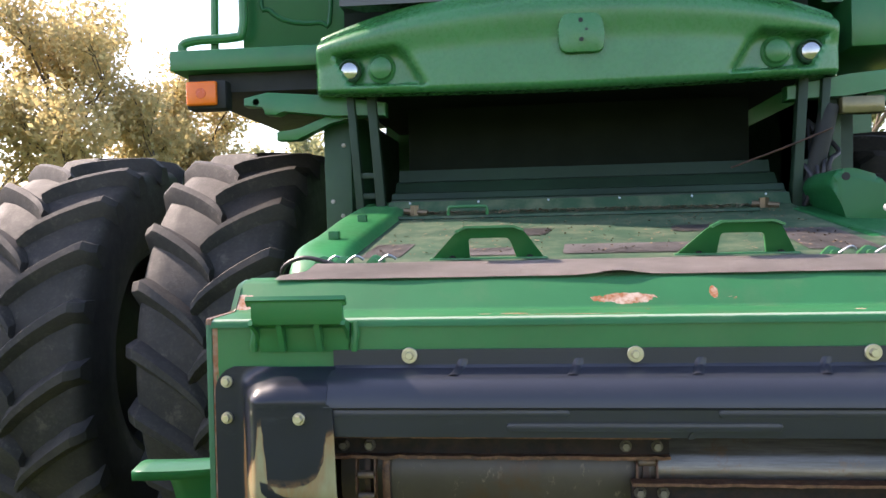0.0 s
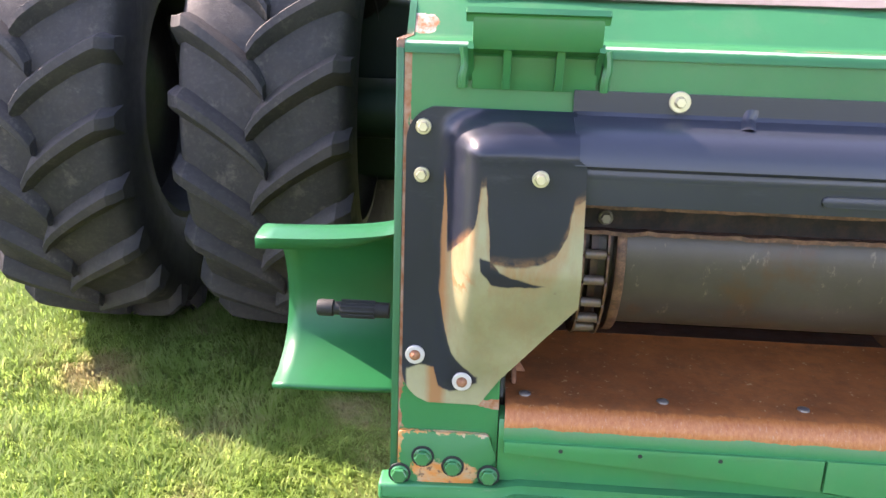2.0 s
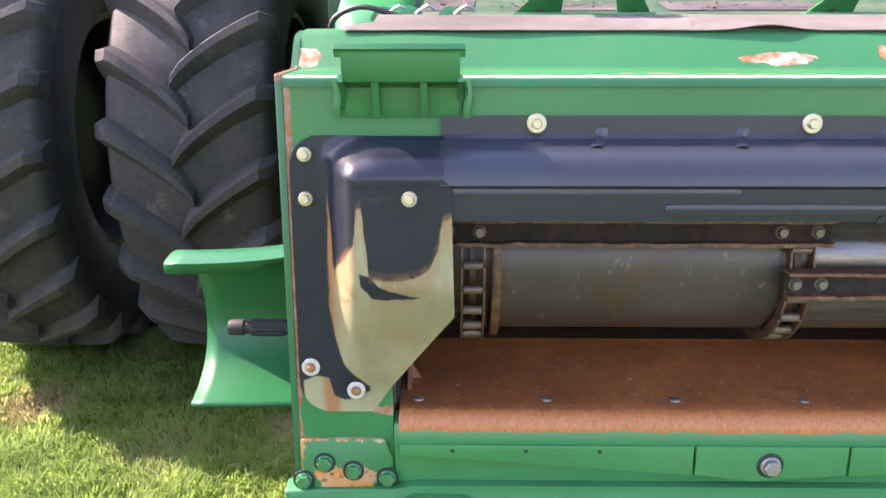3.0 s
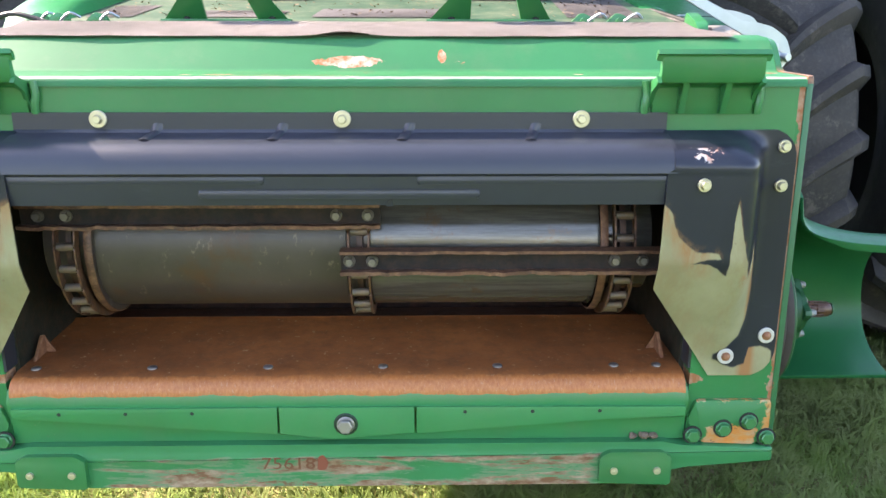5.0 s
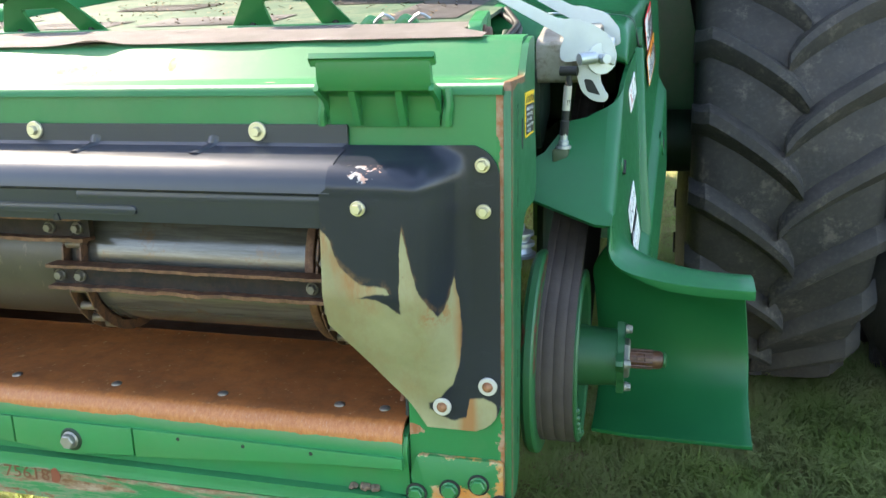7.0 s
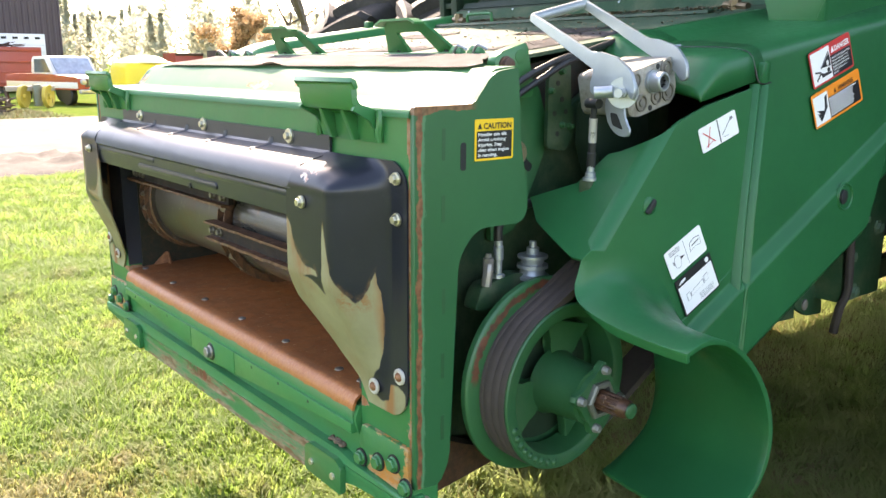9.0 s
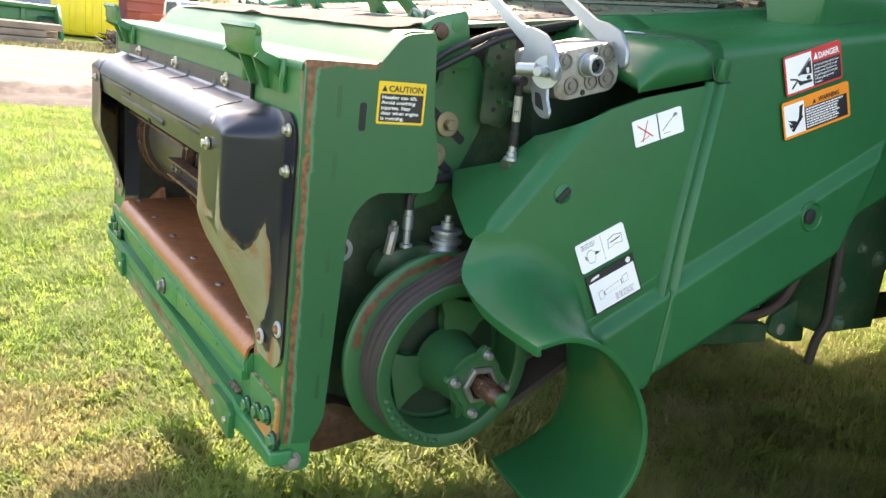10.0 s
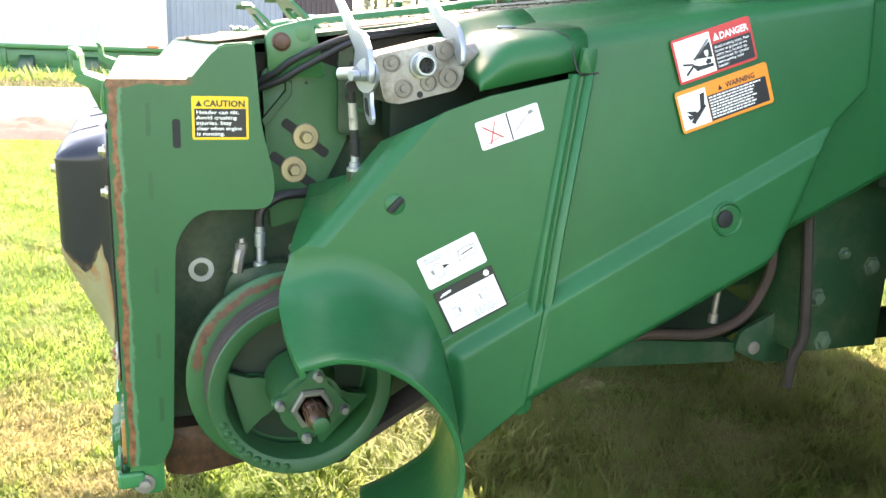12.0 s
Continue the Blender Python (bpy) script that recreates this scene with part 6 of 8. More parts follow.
part("rod_foot", bm, MAT_ZINC, coupler, "knurled zinc adjusting nut")
bm = bmesh.new()
box(bm, 0.900, 0.935, 0.425, 0.460, 1.205, 1.243, 0.006)
part("foot_block", bm, MAT_GRIMY_SHADED, coupler)
bm = bmesh.new()
prism(bm, rounded([(0.56, 1.22), (0.525, 1.30), (0.525, 1.40), (0.56, 1.405), (0.70, 1.42), (0.72, 1.30)], 0.015), "x", 0.80, 0.86, 0.004)
part("carrier", bm, MAT_UNDER, coupler, "dark carrier casting under the block")
for pts, r in ((((0.775, 0.262, 1.395), (0.79, 0.306, 1.417), (0.8, 0.338, 1.442), (0.81, 0.39, 1.469), (0.82, 0.456, 1.494), (0.8, 0.547, 1.508), (0.74, 0.75, 1.545)), 0.0068), (((0.775, 0.258, 1.38), (0.795, 0.311, 1.401), (0.805, 0.35, 1.425), (0.815, 0.399, 1.453), (0.825, 0.458, 1.484), (0.8, 0.547, 1.502), (0.72, 0.74, 1.535)), 0.0068)):
    bm = bmesh.new()
    tube(bm, pts, r, 10, 6)
    part("hose", bm, MAT_HOSE, coupler)
bm = bmesh.new()
over = [Vector((hood_section(y)[k][0] + 0.004, y, hood_section(y)[k][1] + 0.003)) for y, k in ((0.765, 7), (0.775, 6), (0.79, 5), (0.805, 3), (0.818, 1))]
tube(bm, over + [Vector((wall_x(0.83, 1.45) + 0.010, 0.828, 1.45)), Vector((wall_x(0.84, 1.44) + 0.012, 0.842, 1.440)), Vector((wall_x(0.86, 1.44) + 0.014, 0.872, 1.443))], 0.0022, 6, 5)
solo("tether_cord", bm, MAT_HOSE, "thin black cord tied over the shield seam", "cord")
bm = bmesh.new()
rx, rz = hood_section(0.765)[7]
tube(bm, [(rx + 0.024 * math.cos(a * 0.7), 0.765 + 0.016 * math.sin(a * 0.7), rz + 0.005) for a in range(10)], 0.003, 6, 3)
solo("wire_ring", bm, MAT_ZINC, "small bent wire ring lying on the green hood", "wire ring")

# small fittings at the back of the top plate
for x, y in ((0.52, 0.40), (0.60, 0.39), (-0.60, 0.42), (-0.68, 0.40), (-0.74, 0.43)):
    bm = bmesh.new()
    prism(bm, rounded([(x - 0.03, 1.485), (x + 0.03, 1.485), (x + 0.022, 1.515), (x - 0.005, 1.525), (x - 0.026, 1.505)], 0.008), "y", y, y + 0.012, 0.002)
    rod(bm, (x, y - 0.012, 1.505), (x, y + 0.03, 1.505), 0.008, 10)
    part("latch_ear", bm, MAT_GREEN_WORN, feeder)
    bm = bmesh.new()
    tube(bm, [(x + 0.01, y - 0.01, 1.505), (x + 0.035, y - 0.02, 1.522), (x + 0.052, y - 0.005, 1.512)], 0.0035, 6, 3)
    part("latch_pin", bm, MAT_ZINC, feeder, "bent wire latch pin")
for x, z in ((-0.635, 1.665), (0.635, 1.66)):
    bm = bmesh.new()
    rod(bm, (x, 1.40, z - 0.02), (x, 1.40, z + 0.02), 0.018, 6)
    rod(bm, (x - 0.04, 1.41, z), (x + 0.05, 1.39, z - 0.01), 0.012, 8)
    part("valve", bm, plain("brass valve", (0.16, 0.12, 0.07), 0.4, 0.6, 0.2, 40), feeder, "small dusty brass valve")
bm = bmesh.new()
tube(bm, [(-0.86, 0.44, 1.46), (-0.84, 0.42, 1.50), (-0.78, 0.40, 1.52), (-0.70, 0.39, 1.50), (-0.66, 0.37, 1.49)], 0.006, 8)
part("hose", bm, MAT_HOSE, feeder)

# ---- decals ----
def flat(name, color, rough=0.4):
    return plain(name, color, rough, 0.0, 0.06, 20, 0.02)


INK_BLACK, INK_WHITE, INK_YELLOW = flat("black ink", (0.012, 0.012, 0.014)), flat("white film", (0.78, 0.78, 0.76)), flat("yellow film", (0.80, 0.50, 0.02))
INK_RED, INK_ORANGE, INK_GREY, INK_FAINT = flat("red ink", (0.55, 0.035, 0.03)), flat("orange film", (0.85, 0.25, 0.02)), flat("grey ink", (0.17, 0.17, 0.18)), flat("faded ink", (0.24, 0.24, 0.245))


class Decal:
    def __init__(self, name, parent, centre, across, up, label, outline, ink, lift=0.0025):
        self.o, self.u, self.v = Vector(centre), Vector(across).normalized(), Vector(up).normalized()
        self.n = self.u.cross(self.v).normalized()
        self.level = lift
        bm = bmesh.new()
        self.shape(bm, outline, 0.0, lift)
        self.ob = part(name, bm, ink, parent, label)

    def at(self, a, b, h):
        return self.o + self.u * a + self.v * b + self.n * h

    def shape(self, bm, poly, h0, h1):
        lo, hi = [bm.verts.new(self.at(a, b, h0)) for a, b in poly], [bm.verts.new(self.at(a, b, h1)) for a, b in poly]
        n = len(poly)
        bm.faces.new(hi)
        for k in range(n):
            bm.faces.new((lo[k], lo[(k + 1) % n], hi[(k + 1) % n], hi[k]))

    def patch(self, name, poly, ink, layer=1, label=""):
        bm = bmesh.new()
        h = self.level + 0.0004 * (layer - 1)
        self.shape(bm, poly, h, h + 0.0004)
        return part(name, bm, ink, self.ob, label)

    def rect(self, name, a0, a1, b0, b1, ink, layer=1):
        return self.patch(name, [(a0, b0), (a1, b0), (a1, b1), (a0, b1)], ink, layer)

    def text(self, words, a, b, size, ink, bold=0.0, layer=2, width=None):
        cu = bpy.data.curves.new("text", "FONT")
        cu.body, cu.size, cu.offset = words, size, bold
        cu.resolution_u = 2
        tmp = bpy.data.objects.new("text", cu)
        me = bpy.data.meshes.new_from_object(tmp)
        bpy.data.objects.remove(tmp)
        h = self.level + 0.0004 * layer
        wide = max((v.co.x for v in me.vertices), default=1)
        f = 1.0 if width is None else width / wide
        for v in me.vertices:
            v.co = self.at(a + v.co.x * f, b + v.co.y, h)
        me.materials.clear()
        me.materials.append(ink)
        return part("lettering", me, None, self.ob)

    def bars(self, a0, a1, b, h, ink, rng, layer=2):
        """A line of writing too small to read."""
        bm = bmesh.new()
        hh = self.level + 0.0004 * layer
        x = a0
        while x < a1 - 0.003:
            w = min(rng.uniform(0.004, 0.012), a1 - x)
            bm.faces.new([bm.verts.new(self.at(p, q, hh)) for p, q in ((x, b), (x + w, b), (x + w, b + h), (x, b + h))])
            x += w + 0.0018
        return tagged(part("writing_line", bm, ink, self.ob), kind="stuff")


def rrect(w, h, r=0.006):
    return rounded([(-w / 2, -h / 2), (w / 2, -h / 2), (w / 2, h / 2), (-w / 2, h / 2)], r, 3)


def tilted(deg):
    u = Vector((0.091, 1, 0)).normalized()
    v = Vector((-0.085, 0, 1)).normalized()
    a = radians(deg)
    return u * math.cos(a) + v * math.sin(a), v * math.cos(a) - u * math.sin(a)


drng = random.Random(3)
d = Decal("caution_decal", feeder, (0.8862, 0.192, 1.338), (0, 1, 0), (0, 0, 1), "yellow and black caution decal", rrect(0.101, 0.079, 0.004), INK_YELLOW, 0.0012)
d.rect("panel", -0.046, 0.046, -0.035, 0.017, INK_BLACK)
d.patch("triangle", [(-0.044, 0.021), (-0.032, 0.021), (-0.038, 0.032)], INK_BLACK)
d.text("CAUTION", -0.030, 0.021, 0.016, INK_BLACK, 0.0004, 2, 0.074)
for k, line in enumerate(("Header can tilt.", "Avoid crushing", "injuries. Stay", "clear when engine", "is running.")):
    d.text(line, -0.043, 0.0075 - 0.0098 * k, 0.0092, INK_WHITE, 0.0002, 2, (0.076, 0.072, 0.063, 0.081, 0.050)[k])

u, v = tilted(18.6)
n = u.cross(v)
d = Decal("danger_decal", shield_r, Vector((wall_x(1.122, 1.493), 1.122, 1.493)) + n * 0.0062, u, v, "red black and white danger decal", rrect(0.179, 0.088, 0.007), INK_RED, 0.0012)
d.rect("picture_panel", -0.085, -0.005, -0.039, 0.039, INK_WHITE)
d.rect("text_panel", -0.004, 0.085, -0.039, 0.012, INK_BLACK)
d.patch("wedge", [(-0.052, -0.004), (-0.008, -0.010), (-0.008, 0.021)], INK_BLACK, 2)
d.patch("beam", [(-0.05, -0.004), (-0.047, -0.008), (-0.008, 0.024), (-0.012, 0.027)], INK_GREY, 2)
for poly in ([(-0.075, -0.006), (-0.052, -0.012), (-0.052, -0.016), (-0.075, -0.010)], [(-0.073, -0.028), (-0.055, -0.015), (-0.052, -0.018), (-0.070, -0.032)], [(-0.056, -0.012), (-0.040, -0.020), (-0.010, -0.022), (-0.008, -0.028), (-0.048, -0.028)], [(-0.026, -0.016), (-0.020, -0.011), (-0.013, -0.013), (-0.013, -0.020), (-0.022, -0.021)]):
    d.patch("bar_shape", poly, INK_BLACK, 2)
d.patch("arrow", [(-0.024, 0.006), (-0.016, 0.006), (-0.016, -0.002), (-0.020, -0.008), (-0.024, -0.002)], INK_WHITE, 3)
d.patch("triangle", [(0.001, 0.018), (0.015, 0.018), (0.008, 0.033)], INK_WHITE, 2)
d.text("DANGER", 0.016, 0.018, 0.0185, INK_WHITE, 0.0005, 2, 0.066)
for k, line in enumerate(("Avoid crushing injury. Rest", "header on ground or set", "safety stop, located on", "feederhouse lift cylinder", "before getting under", "header.")):
    d.text(line, 0.0, 0.003 - 0.0076 * k, 0.0072, INK_WHITE, 0.0001, 2, (0.080, 0.073, 0.071, 0.075, 0.062, 0.024)[k])
d = Decal("warning_decal", shield_r, Vector((wall_x(1.152, 1.402), 1.152, 1.402)) + n * 0.0062, u, v, "orange black and white warning decal", rrect(0.213, 0.084, 0.007), INK_ORANGE, 0.0012)
d.rect("picture_panel", -0.102, -0.040, -0.036, 0.034, INK_WHITE)
d.rect("text_panel", -0.039, 0.098, -0.036, 0.015, INK_BLACK)
for poly in ([(-0.06, -0.01), (-0.05, -0.004), (-0.043, 0.026), (-0.054, 0.024)], [(-0.085, -0.024), (-0.078, -0.030), (-0.045, -0.002), (-0.05, 0.004)], [(-0.092, 0.0), (-0.07, -0.006), (-0.06, -0.014), (-0.075, -0.016)], [(-0.09, -0.008), (-0.07, -0.016), (-0.086, -0.02)]):
    d.patch("bar_shape", poly, INK_BLACK, 2)
d.patch("triangle", [(-0.012, 0.019), (-0.002, 0.019), (-0.007, 0.029)], INK_BLACK, 2)
d.text("WARNING", 0.006, 0.019, 0.0155, INK_BLACK, 0.0003, 2, 0.068)
for k in range(8):
    d.bars(-0.036, 0.092 - drng.random() * 0.03, 0.009 - k * 0.0058, 0.0032, INK_WHITE, drng)

u, v = tilted(18.5)
d = Decal("notice_decal", shield_r, Vector((wall_x(0.70, 1.34), 0.70, 1.34)) + n * 0.0062, u, v, "white picture decal with a red cross", rrect(0.128, 0.054, 0.005), INK_WHITE, 0.0012)
d.rect("divider", -0.002, 0.001, -0.026, 0.026, INK_BLACK)
for poly in ([(-0.053, 0.014), (-0.051, 0.016), (-0.016, -0.014), (-0.018, -0.016)], [(-0.046, -0.02), (-0.043, -0.02), (-0.024, 0.02), (-0.026, 0.02)], [(-0.05, -0.019), (-0.024, -0.012), (-0.024, -0.0105), (-0.05, -0.0175)]):
    d.patch("cross_stroke", poly, INK_RED)
for poly in ([(0.008, -0.01), (0.04, 0.012), (0.041, 0.011), (0.009, -0.0115)], [(0.01, -0.018), (0.03, -0.018), (0.03, -0.017), (0.01, -0.017)], [(0.04, 0.010), (0.052, 0.012), (0.05, 0.018), (0.042, 0.017)]):
    d.patch("diagram_line", poly, INK_GREY)
u, v = tilted(25.1)
d = Decal("manual_decal", shield_r, Vector((wall_x(0.591, 1.09), 0.591, 1.09)) + n * 0.0062, u, v, "white decal showing an open manual", rrect(0.124, 0.064, 0.006), INK_WHITE, 0.0012)
d.rect("divider", 0.0, 0.0008, -0.028, 0.028, INK_GREY)
d.patch("book", [(0.012, -0.008), (0.032, -0.004), (0.05, -0.008), (0.052, 0.012), (0.034, 0.016), (0.016, 0.012)], INK_GREY)
d.patch("book_page", [(0.0135, -0.0065), (0.032, -0.0025), (0.0485, -0.0065), (0.0505, 0.0105), (0.034, 0.0145), (0.0175, 0.0105)], INK_WHITE, 2)
d.patch("spanner", [(0.02, 0.002), (0.046, 0.005), (0.046, 0.0075), (0.02, 0.0045)], INK_BLACK, 3)
d.patch("pump_shape", rounded([(-0.04, -0.018), (-0.024, -0.02), (-0.018, 0.0), (-0.03, 0.012), (-0.042, 0.004)], 0.006), INK_GREY)
d.patch("pump_handle", [(-0.040, -0.010), (-0.046, -0.006), (-0.046, 0.002), (-0.041, 0.000)], INK_FAINT)
d.patch("pump_inside", rounded([(-0.0393, -0.0168), (-0.0247, -0.0185), (-0.0192, 0.0), (-0.030, 0.0105), (-0.0405, 0.0035)], 0.005), INK_WHITE, 2)
d.patch("pump_nozzle", [(-0.022, -0.006), (-0.006, -0.002), (-0.020, 0.002)], INK_BLACK, 2)
for k in range(3):
    d.bars(-0.05, -0.015, 0.016 + k * 0.004, 0.0018, INK_GREY, drng)
d = Decal("diagram_decal", shield_r, Vector((wall_x(0.63, 1.014), 0.63, 1.014)) + n * 0.0062, u, v, "white diagram decal with a black border", rrect(0.125, 0.089, 0.002), INK_BLACK, 0.0012)
d.rect("picture_panel", -0.0585, 0.0585, -0.0405, 0.026, INK_WHITE)
d.patch("swoosh", rounded([(-0.055, 0.031), (-0.03, 0.033), (-0.028, 0.038), (-0.045, 0.037)], 0.003), INK_WHITE)
d.patch("round_mark", [(0.047 + 0.006 * math.cos(k * 0.52), 0.035 + 0.006 * math.sin(k * 0.52)) for k in range(12)], INK_WHITE)
for poly in ([(-0.03, -0.012), (0.02, -0.008), (0.02, 0.004), (-0.03, -0.002)], [(-0.042, -0.016), (-0.03, -0.016), (-0.03, 0.002), (-0.042, 0.002)], [(0.022, -0.008), (0.036, -0.006), (0.036, 0.010), (0.022, 0.008)]):
    d.patch("diagram_shape", poly, INK_FAINT, 2)
    c = (sum(p[0] for p in poly) / 4, sum(p[1] for p in poly) / 4)
    d.patch("diagram_inside", [(c[0] + (p[0] - c[0]) * 0.86, c[1] + (p[1] - c[1]) * 0.86) for p in poly], INK_WHITE, 3)
for k in range(4):
    d.bars(-0.005, 0.045, -0.022 - k * 0.004, 0.0016, INK_FAINT, drng)

d = Decal("chalk_number", feeder, (-0.19, -0.0225, 0.60), (1, 0, 0), (0, 0, 1), "number written in faded red marker", [(0, 0), (0.001, 0), (0.001, 0.001), (0, 0.001)], INK_RED, 0.0004)
d.text("75618", 0.002, 0.003, 0.038, flat("faded red marker", (0.15, 0.055, 0.03)), 0.0, 1, 0.112)
d.patch("red_smear", rounded([(0.118, 0.0), (0.136, 0.0), (0.142, 0.018), (0.132, 0.036), (0.120, 0.03)], 0.006), flat("dull red smear", (0.20, 0.055, 0.035)))


# ---- combine body over and behind the feeder house ----
combine = thing("combine_harvester", (0, 2.46, 0), "large green combine harvester body with dual front tyres", "combine harvester")
AXLE_Y, AXLE_Z, TYRE_S = 2.57, 1.0, 1.05


def tyre_profile():
    return [(-0.22, 0.52), (-0.27, 0.56), (-0.300, 0.68), (-0.305, 0.78), (-0.292, 0.87), (-0.265, 0.905), (-0.18, 0.922), (0.0, 0.930), (0.18, 0.922), (0.265, 0.905), (0.292, 0.87), (0.305, 0.78), (0.300, 0.68), (0.27, 0.56), (0.22, 0.52)]


def lug_mesh(side, mat):
    """One curved tread bar from the middle of the tyre to its shoulder, at the wheel's origin."""
    bm = bmesh.new()
    rows = []
    n = 12
    for k in range(n + 1):
        t = k / n
        x = -0.03 + 0.35 * t
        th = radians(0.5 + 16.0 * (t ** 0.74) - 1.5 * smoothstep(0.8, 1.0, t))
        over = smoothstep(0.80, 1.0, t)
        top = 0.978 - 0.012 * t * t - 0.045 * over
        base = 0.922 - 0.015 * t * t - 0.07 * over
        x = min(x, 0.312)
        wide, foot = 0.021 + 0.006 * t, 0.058
        if k == 0:
            wide, foot, top = 0.020, 0.040, 0.975
        sec = []
        for off, r in ((-foot, base), (-wide, top - 0.006), (-wide + 0.007, top), (wide - 0.007, top), (wide, top - 0.006), (foot, base)):
            a = th + off / 0.96
            sec.append(bm.verts.new((side * x, -r * math.cos(a), r * math.sin(a))))
        rows.append(sec)
    for p, q in zip(rows, rows[1:]):
        for j in range(5):
            bm.faces.new((p[j], p[j + 1], q[j + 1], q[j]))
    bm.faces.new(rows[0])
    bm.faces.new(rows[-1][::-1])
    return to_mesh(bm, "tread_bar", mat, 28)


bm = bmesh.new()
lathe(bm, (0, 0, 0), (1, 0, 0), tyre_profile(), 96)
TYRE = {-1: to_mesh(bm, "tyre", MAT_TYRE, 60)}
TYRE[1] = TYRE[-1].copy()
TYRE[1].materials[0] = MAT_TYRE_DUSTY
bm = bmesh.new()
lathe(bm, (0, 0, 0), (1, 0, 0), [(-0.23, 0.50), (-0.23, 0.55), (-0.20, 0.52), (-0.15, 0.50), (0.0, 0.49), (0.02, 0.30), (0.05, 0.16), (0.05, 0.0)], 48)
lathe(bm, (0, 0, 0), (1, 0, 0), [(0.0, 0.49), (0.15, 0.50), (0.20, 0.52), (0.23, 0.55), (0.23, 0.50)], 48)
# rims near black: shade between the dual tyres is in their colour
RIM = to_mesh(bm, "rim", plain("rim darkened for shade", (0.03, 0.03, 0.028), 0.6, 0, 0.3, 20))
LUGS = {(w, k): lug_mesh(k, MAT_TYRE if w < 0 else MAT_TYRE_DUSTY) for w in (-1, 1) for k in (-1, 1)}
BARS = 22
for x, spin in ((-2.43, 3.0), (-1.575, 0.0), (1.555, 5.0), (2.40, 8.0)):
    wheel = new("wheel")
    wheel.parent = combine
    wheel.matrix_parent_inverse = Matrix.Translation(-combine.location)
    wheel.location = (x, AXLE_Y, AXLE_Z)
    wheel.scale = (TYRE_S,) * 3
    tagged(wheel, "dual wheel with worn dusty tractor tyre")

    def rides(name, me, turn=0.0):
        ob = new(name, me)
        ob.parent = wheel
        ob.rotation_euler = (turn, 0, 0)
        return ob

    flank = 1 if x > 0 else -1
    rides("tyre", TYRE[flank])
    rides("rim", RIM)
    for k in range(BARS):
        rides("tread_bar", LUGS[flank, 1], -radians(spin + 360 / BARS * k))
        rides("tread_bar", LUGS[flank, -1], -radians(spin + 360 / BARS * (k + 0.5)))

# cab fairing with two sunk lamp pockets
POCKET = [(0.545, 2.120), (0.855, 2.140), (0.925, 2.275), (0.66, 2.285), (0.62, 2.25)]


def fairing_y(x):
    return 1.30 + 0.17 * min(1.3, abs((x + 0.045) / 1.005)) ** 2.6


def pocket_depth(x, z):
    x = abs(x + 0.030) + 0.01
    d = 1.0
    for (x0, z0), (x1, z1) in zip(POCKET, POCKET[1:] + POCKET[:1]):
        d = min(d, ((x1 - x0) * (z - z0) - (z1 - z0) * (x - x0)) / math.hypot(x1 - x0, z1 - z0))
    return smoothstep(0.0, 0.022, d)


bm = bmesh.new()
rows = []
NX, NF = 150, 44
for k in range(NX + 1):
    t = -1 + 2 * k / NX
    x = 1.005 * t - 0.045
    low = 2.088 + 0.045 * t * t
    high = 2.480 - 0.135 * t * t
    endf = smoothstep(0.955, 1.0, abs(t)) * 0.12
    row = [bm.verts.new((x, fairing_y(x) + endf + 0.10, low)), bm.verts.new((x, fairing_y(x) + endf + 0.03, low))]
    for j in range(NF + 1):
        f = j / NF
        z = low + (high - low) * f
        lip = -0.016 * smoothstep(0.40, 0.72, f) + 0.075 * smoothstep(0.66, 1.0, f) ** 2
        round_low = 0.022 * smoothstep(0.06, 0.0, f) ** 2
        row.append(bm.verts.new((x, fairing_y(x) + endf + lip + round_low + 0.065 * pocket_depth(x, z) * smoothstep(0.72, 0.66, f), z)))
    row.append(bm.verts.new((x, fairing_y(x) + endf + 0.30, high + 0.03)))
    rows.append(row)
skin(bm, rows)
MAT_FAIRING = paint_green("glossy fairing paint", (0.030, 0.190, 0.062), 0.0, 0.24, 0.06)
part("cab_fairing", bm, MAT_FAIRING, combine, "glossy green curved fairing under the cab window", 60)
bm = bmesh.new()
prism(bm, [(1.38, 2.44), (1.30, 3.5), (1.38, 3.5), (1.48, 2.44)], "x", -0.90, 0.82)
part("windscreen", bm, plain("dark tinted windscreen", (0.035, 0.045, 0.05), 0.08, 0.0, 0.2, 10, 0.01), combine, "dark tinted windscreen")
# cab body takes the shade-black too, not a paint of its own
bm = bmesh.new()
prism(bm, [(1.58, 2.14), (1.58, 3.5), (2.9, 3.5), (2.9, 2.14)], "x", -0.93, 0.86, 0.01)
part("cab_body", bm, MAT_VOID, combine, "cab body coloured near black for shade")
MAT_LENS = plain("clear lamp lens", (0.45, 0.47, 0.47), 0.10, 0.85, 0.3, 60, 0.05)
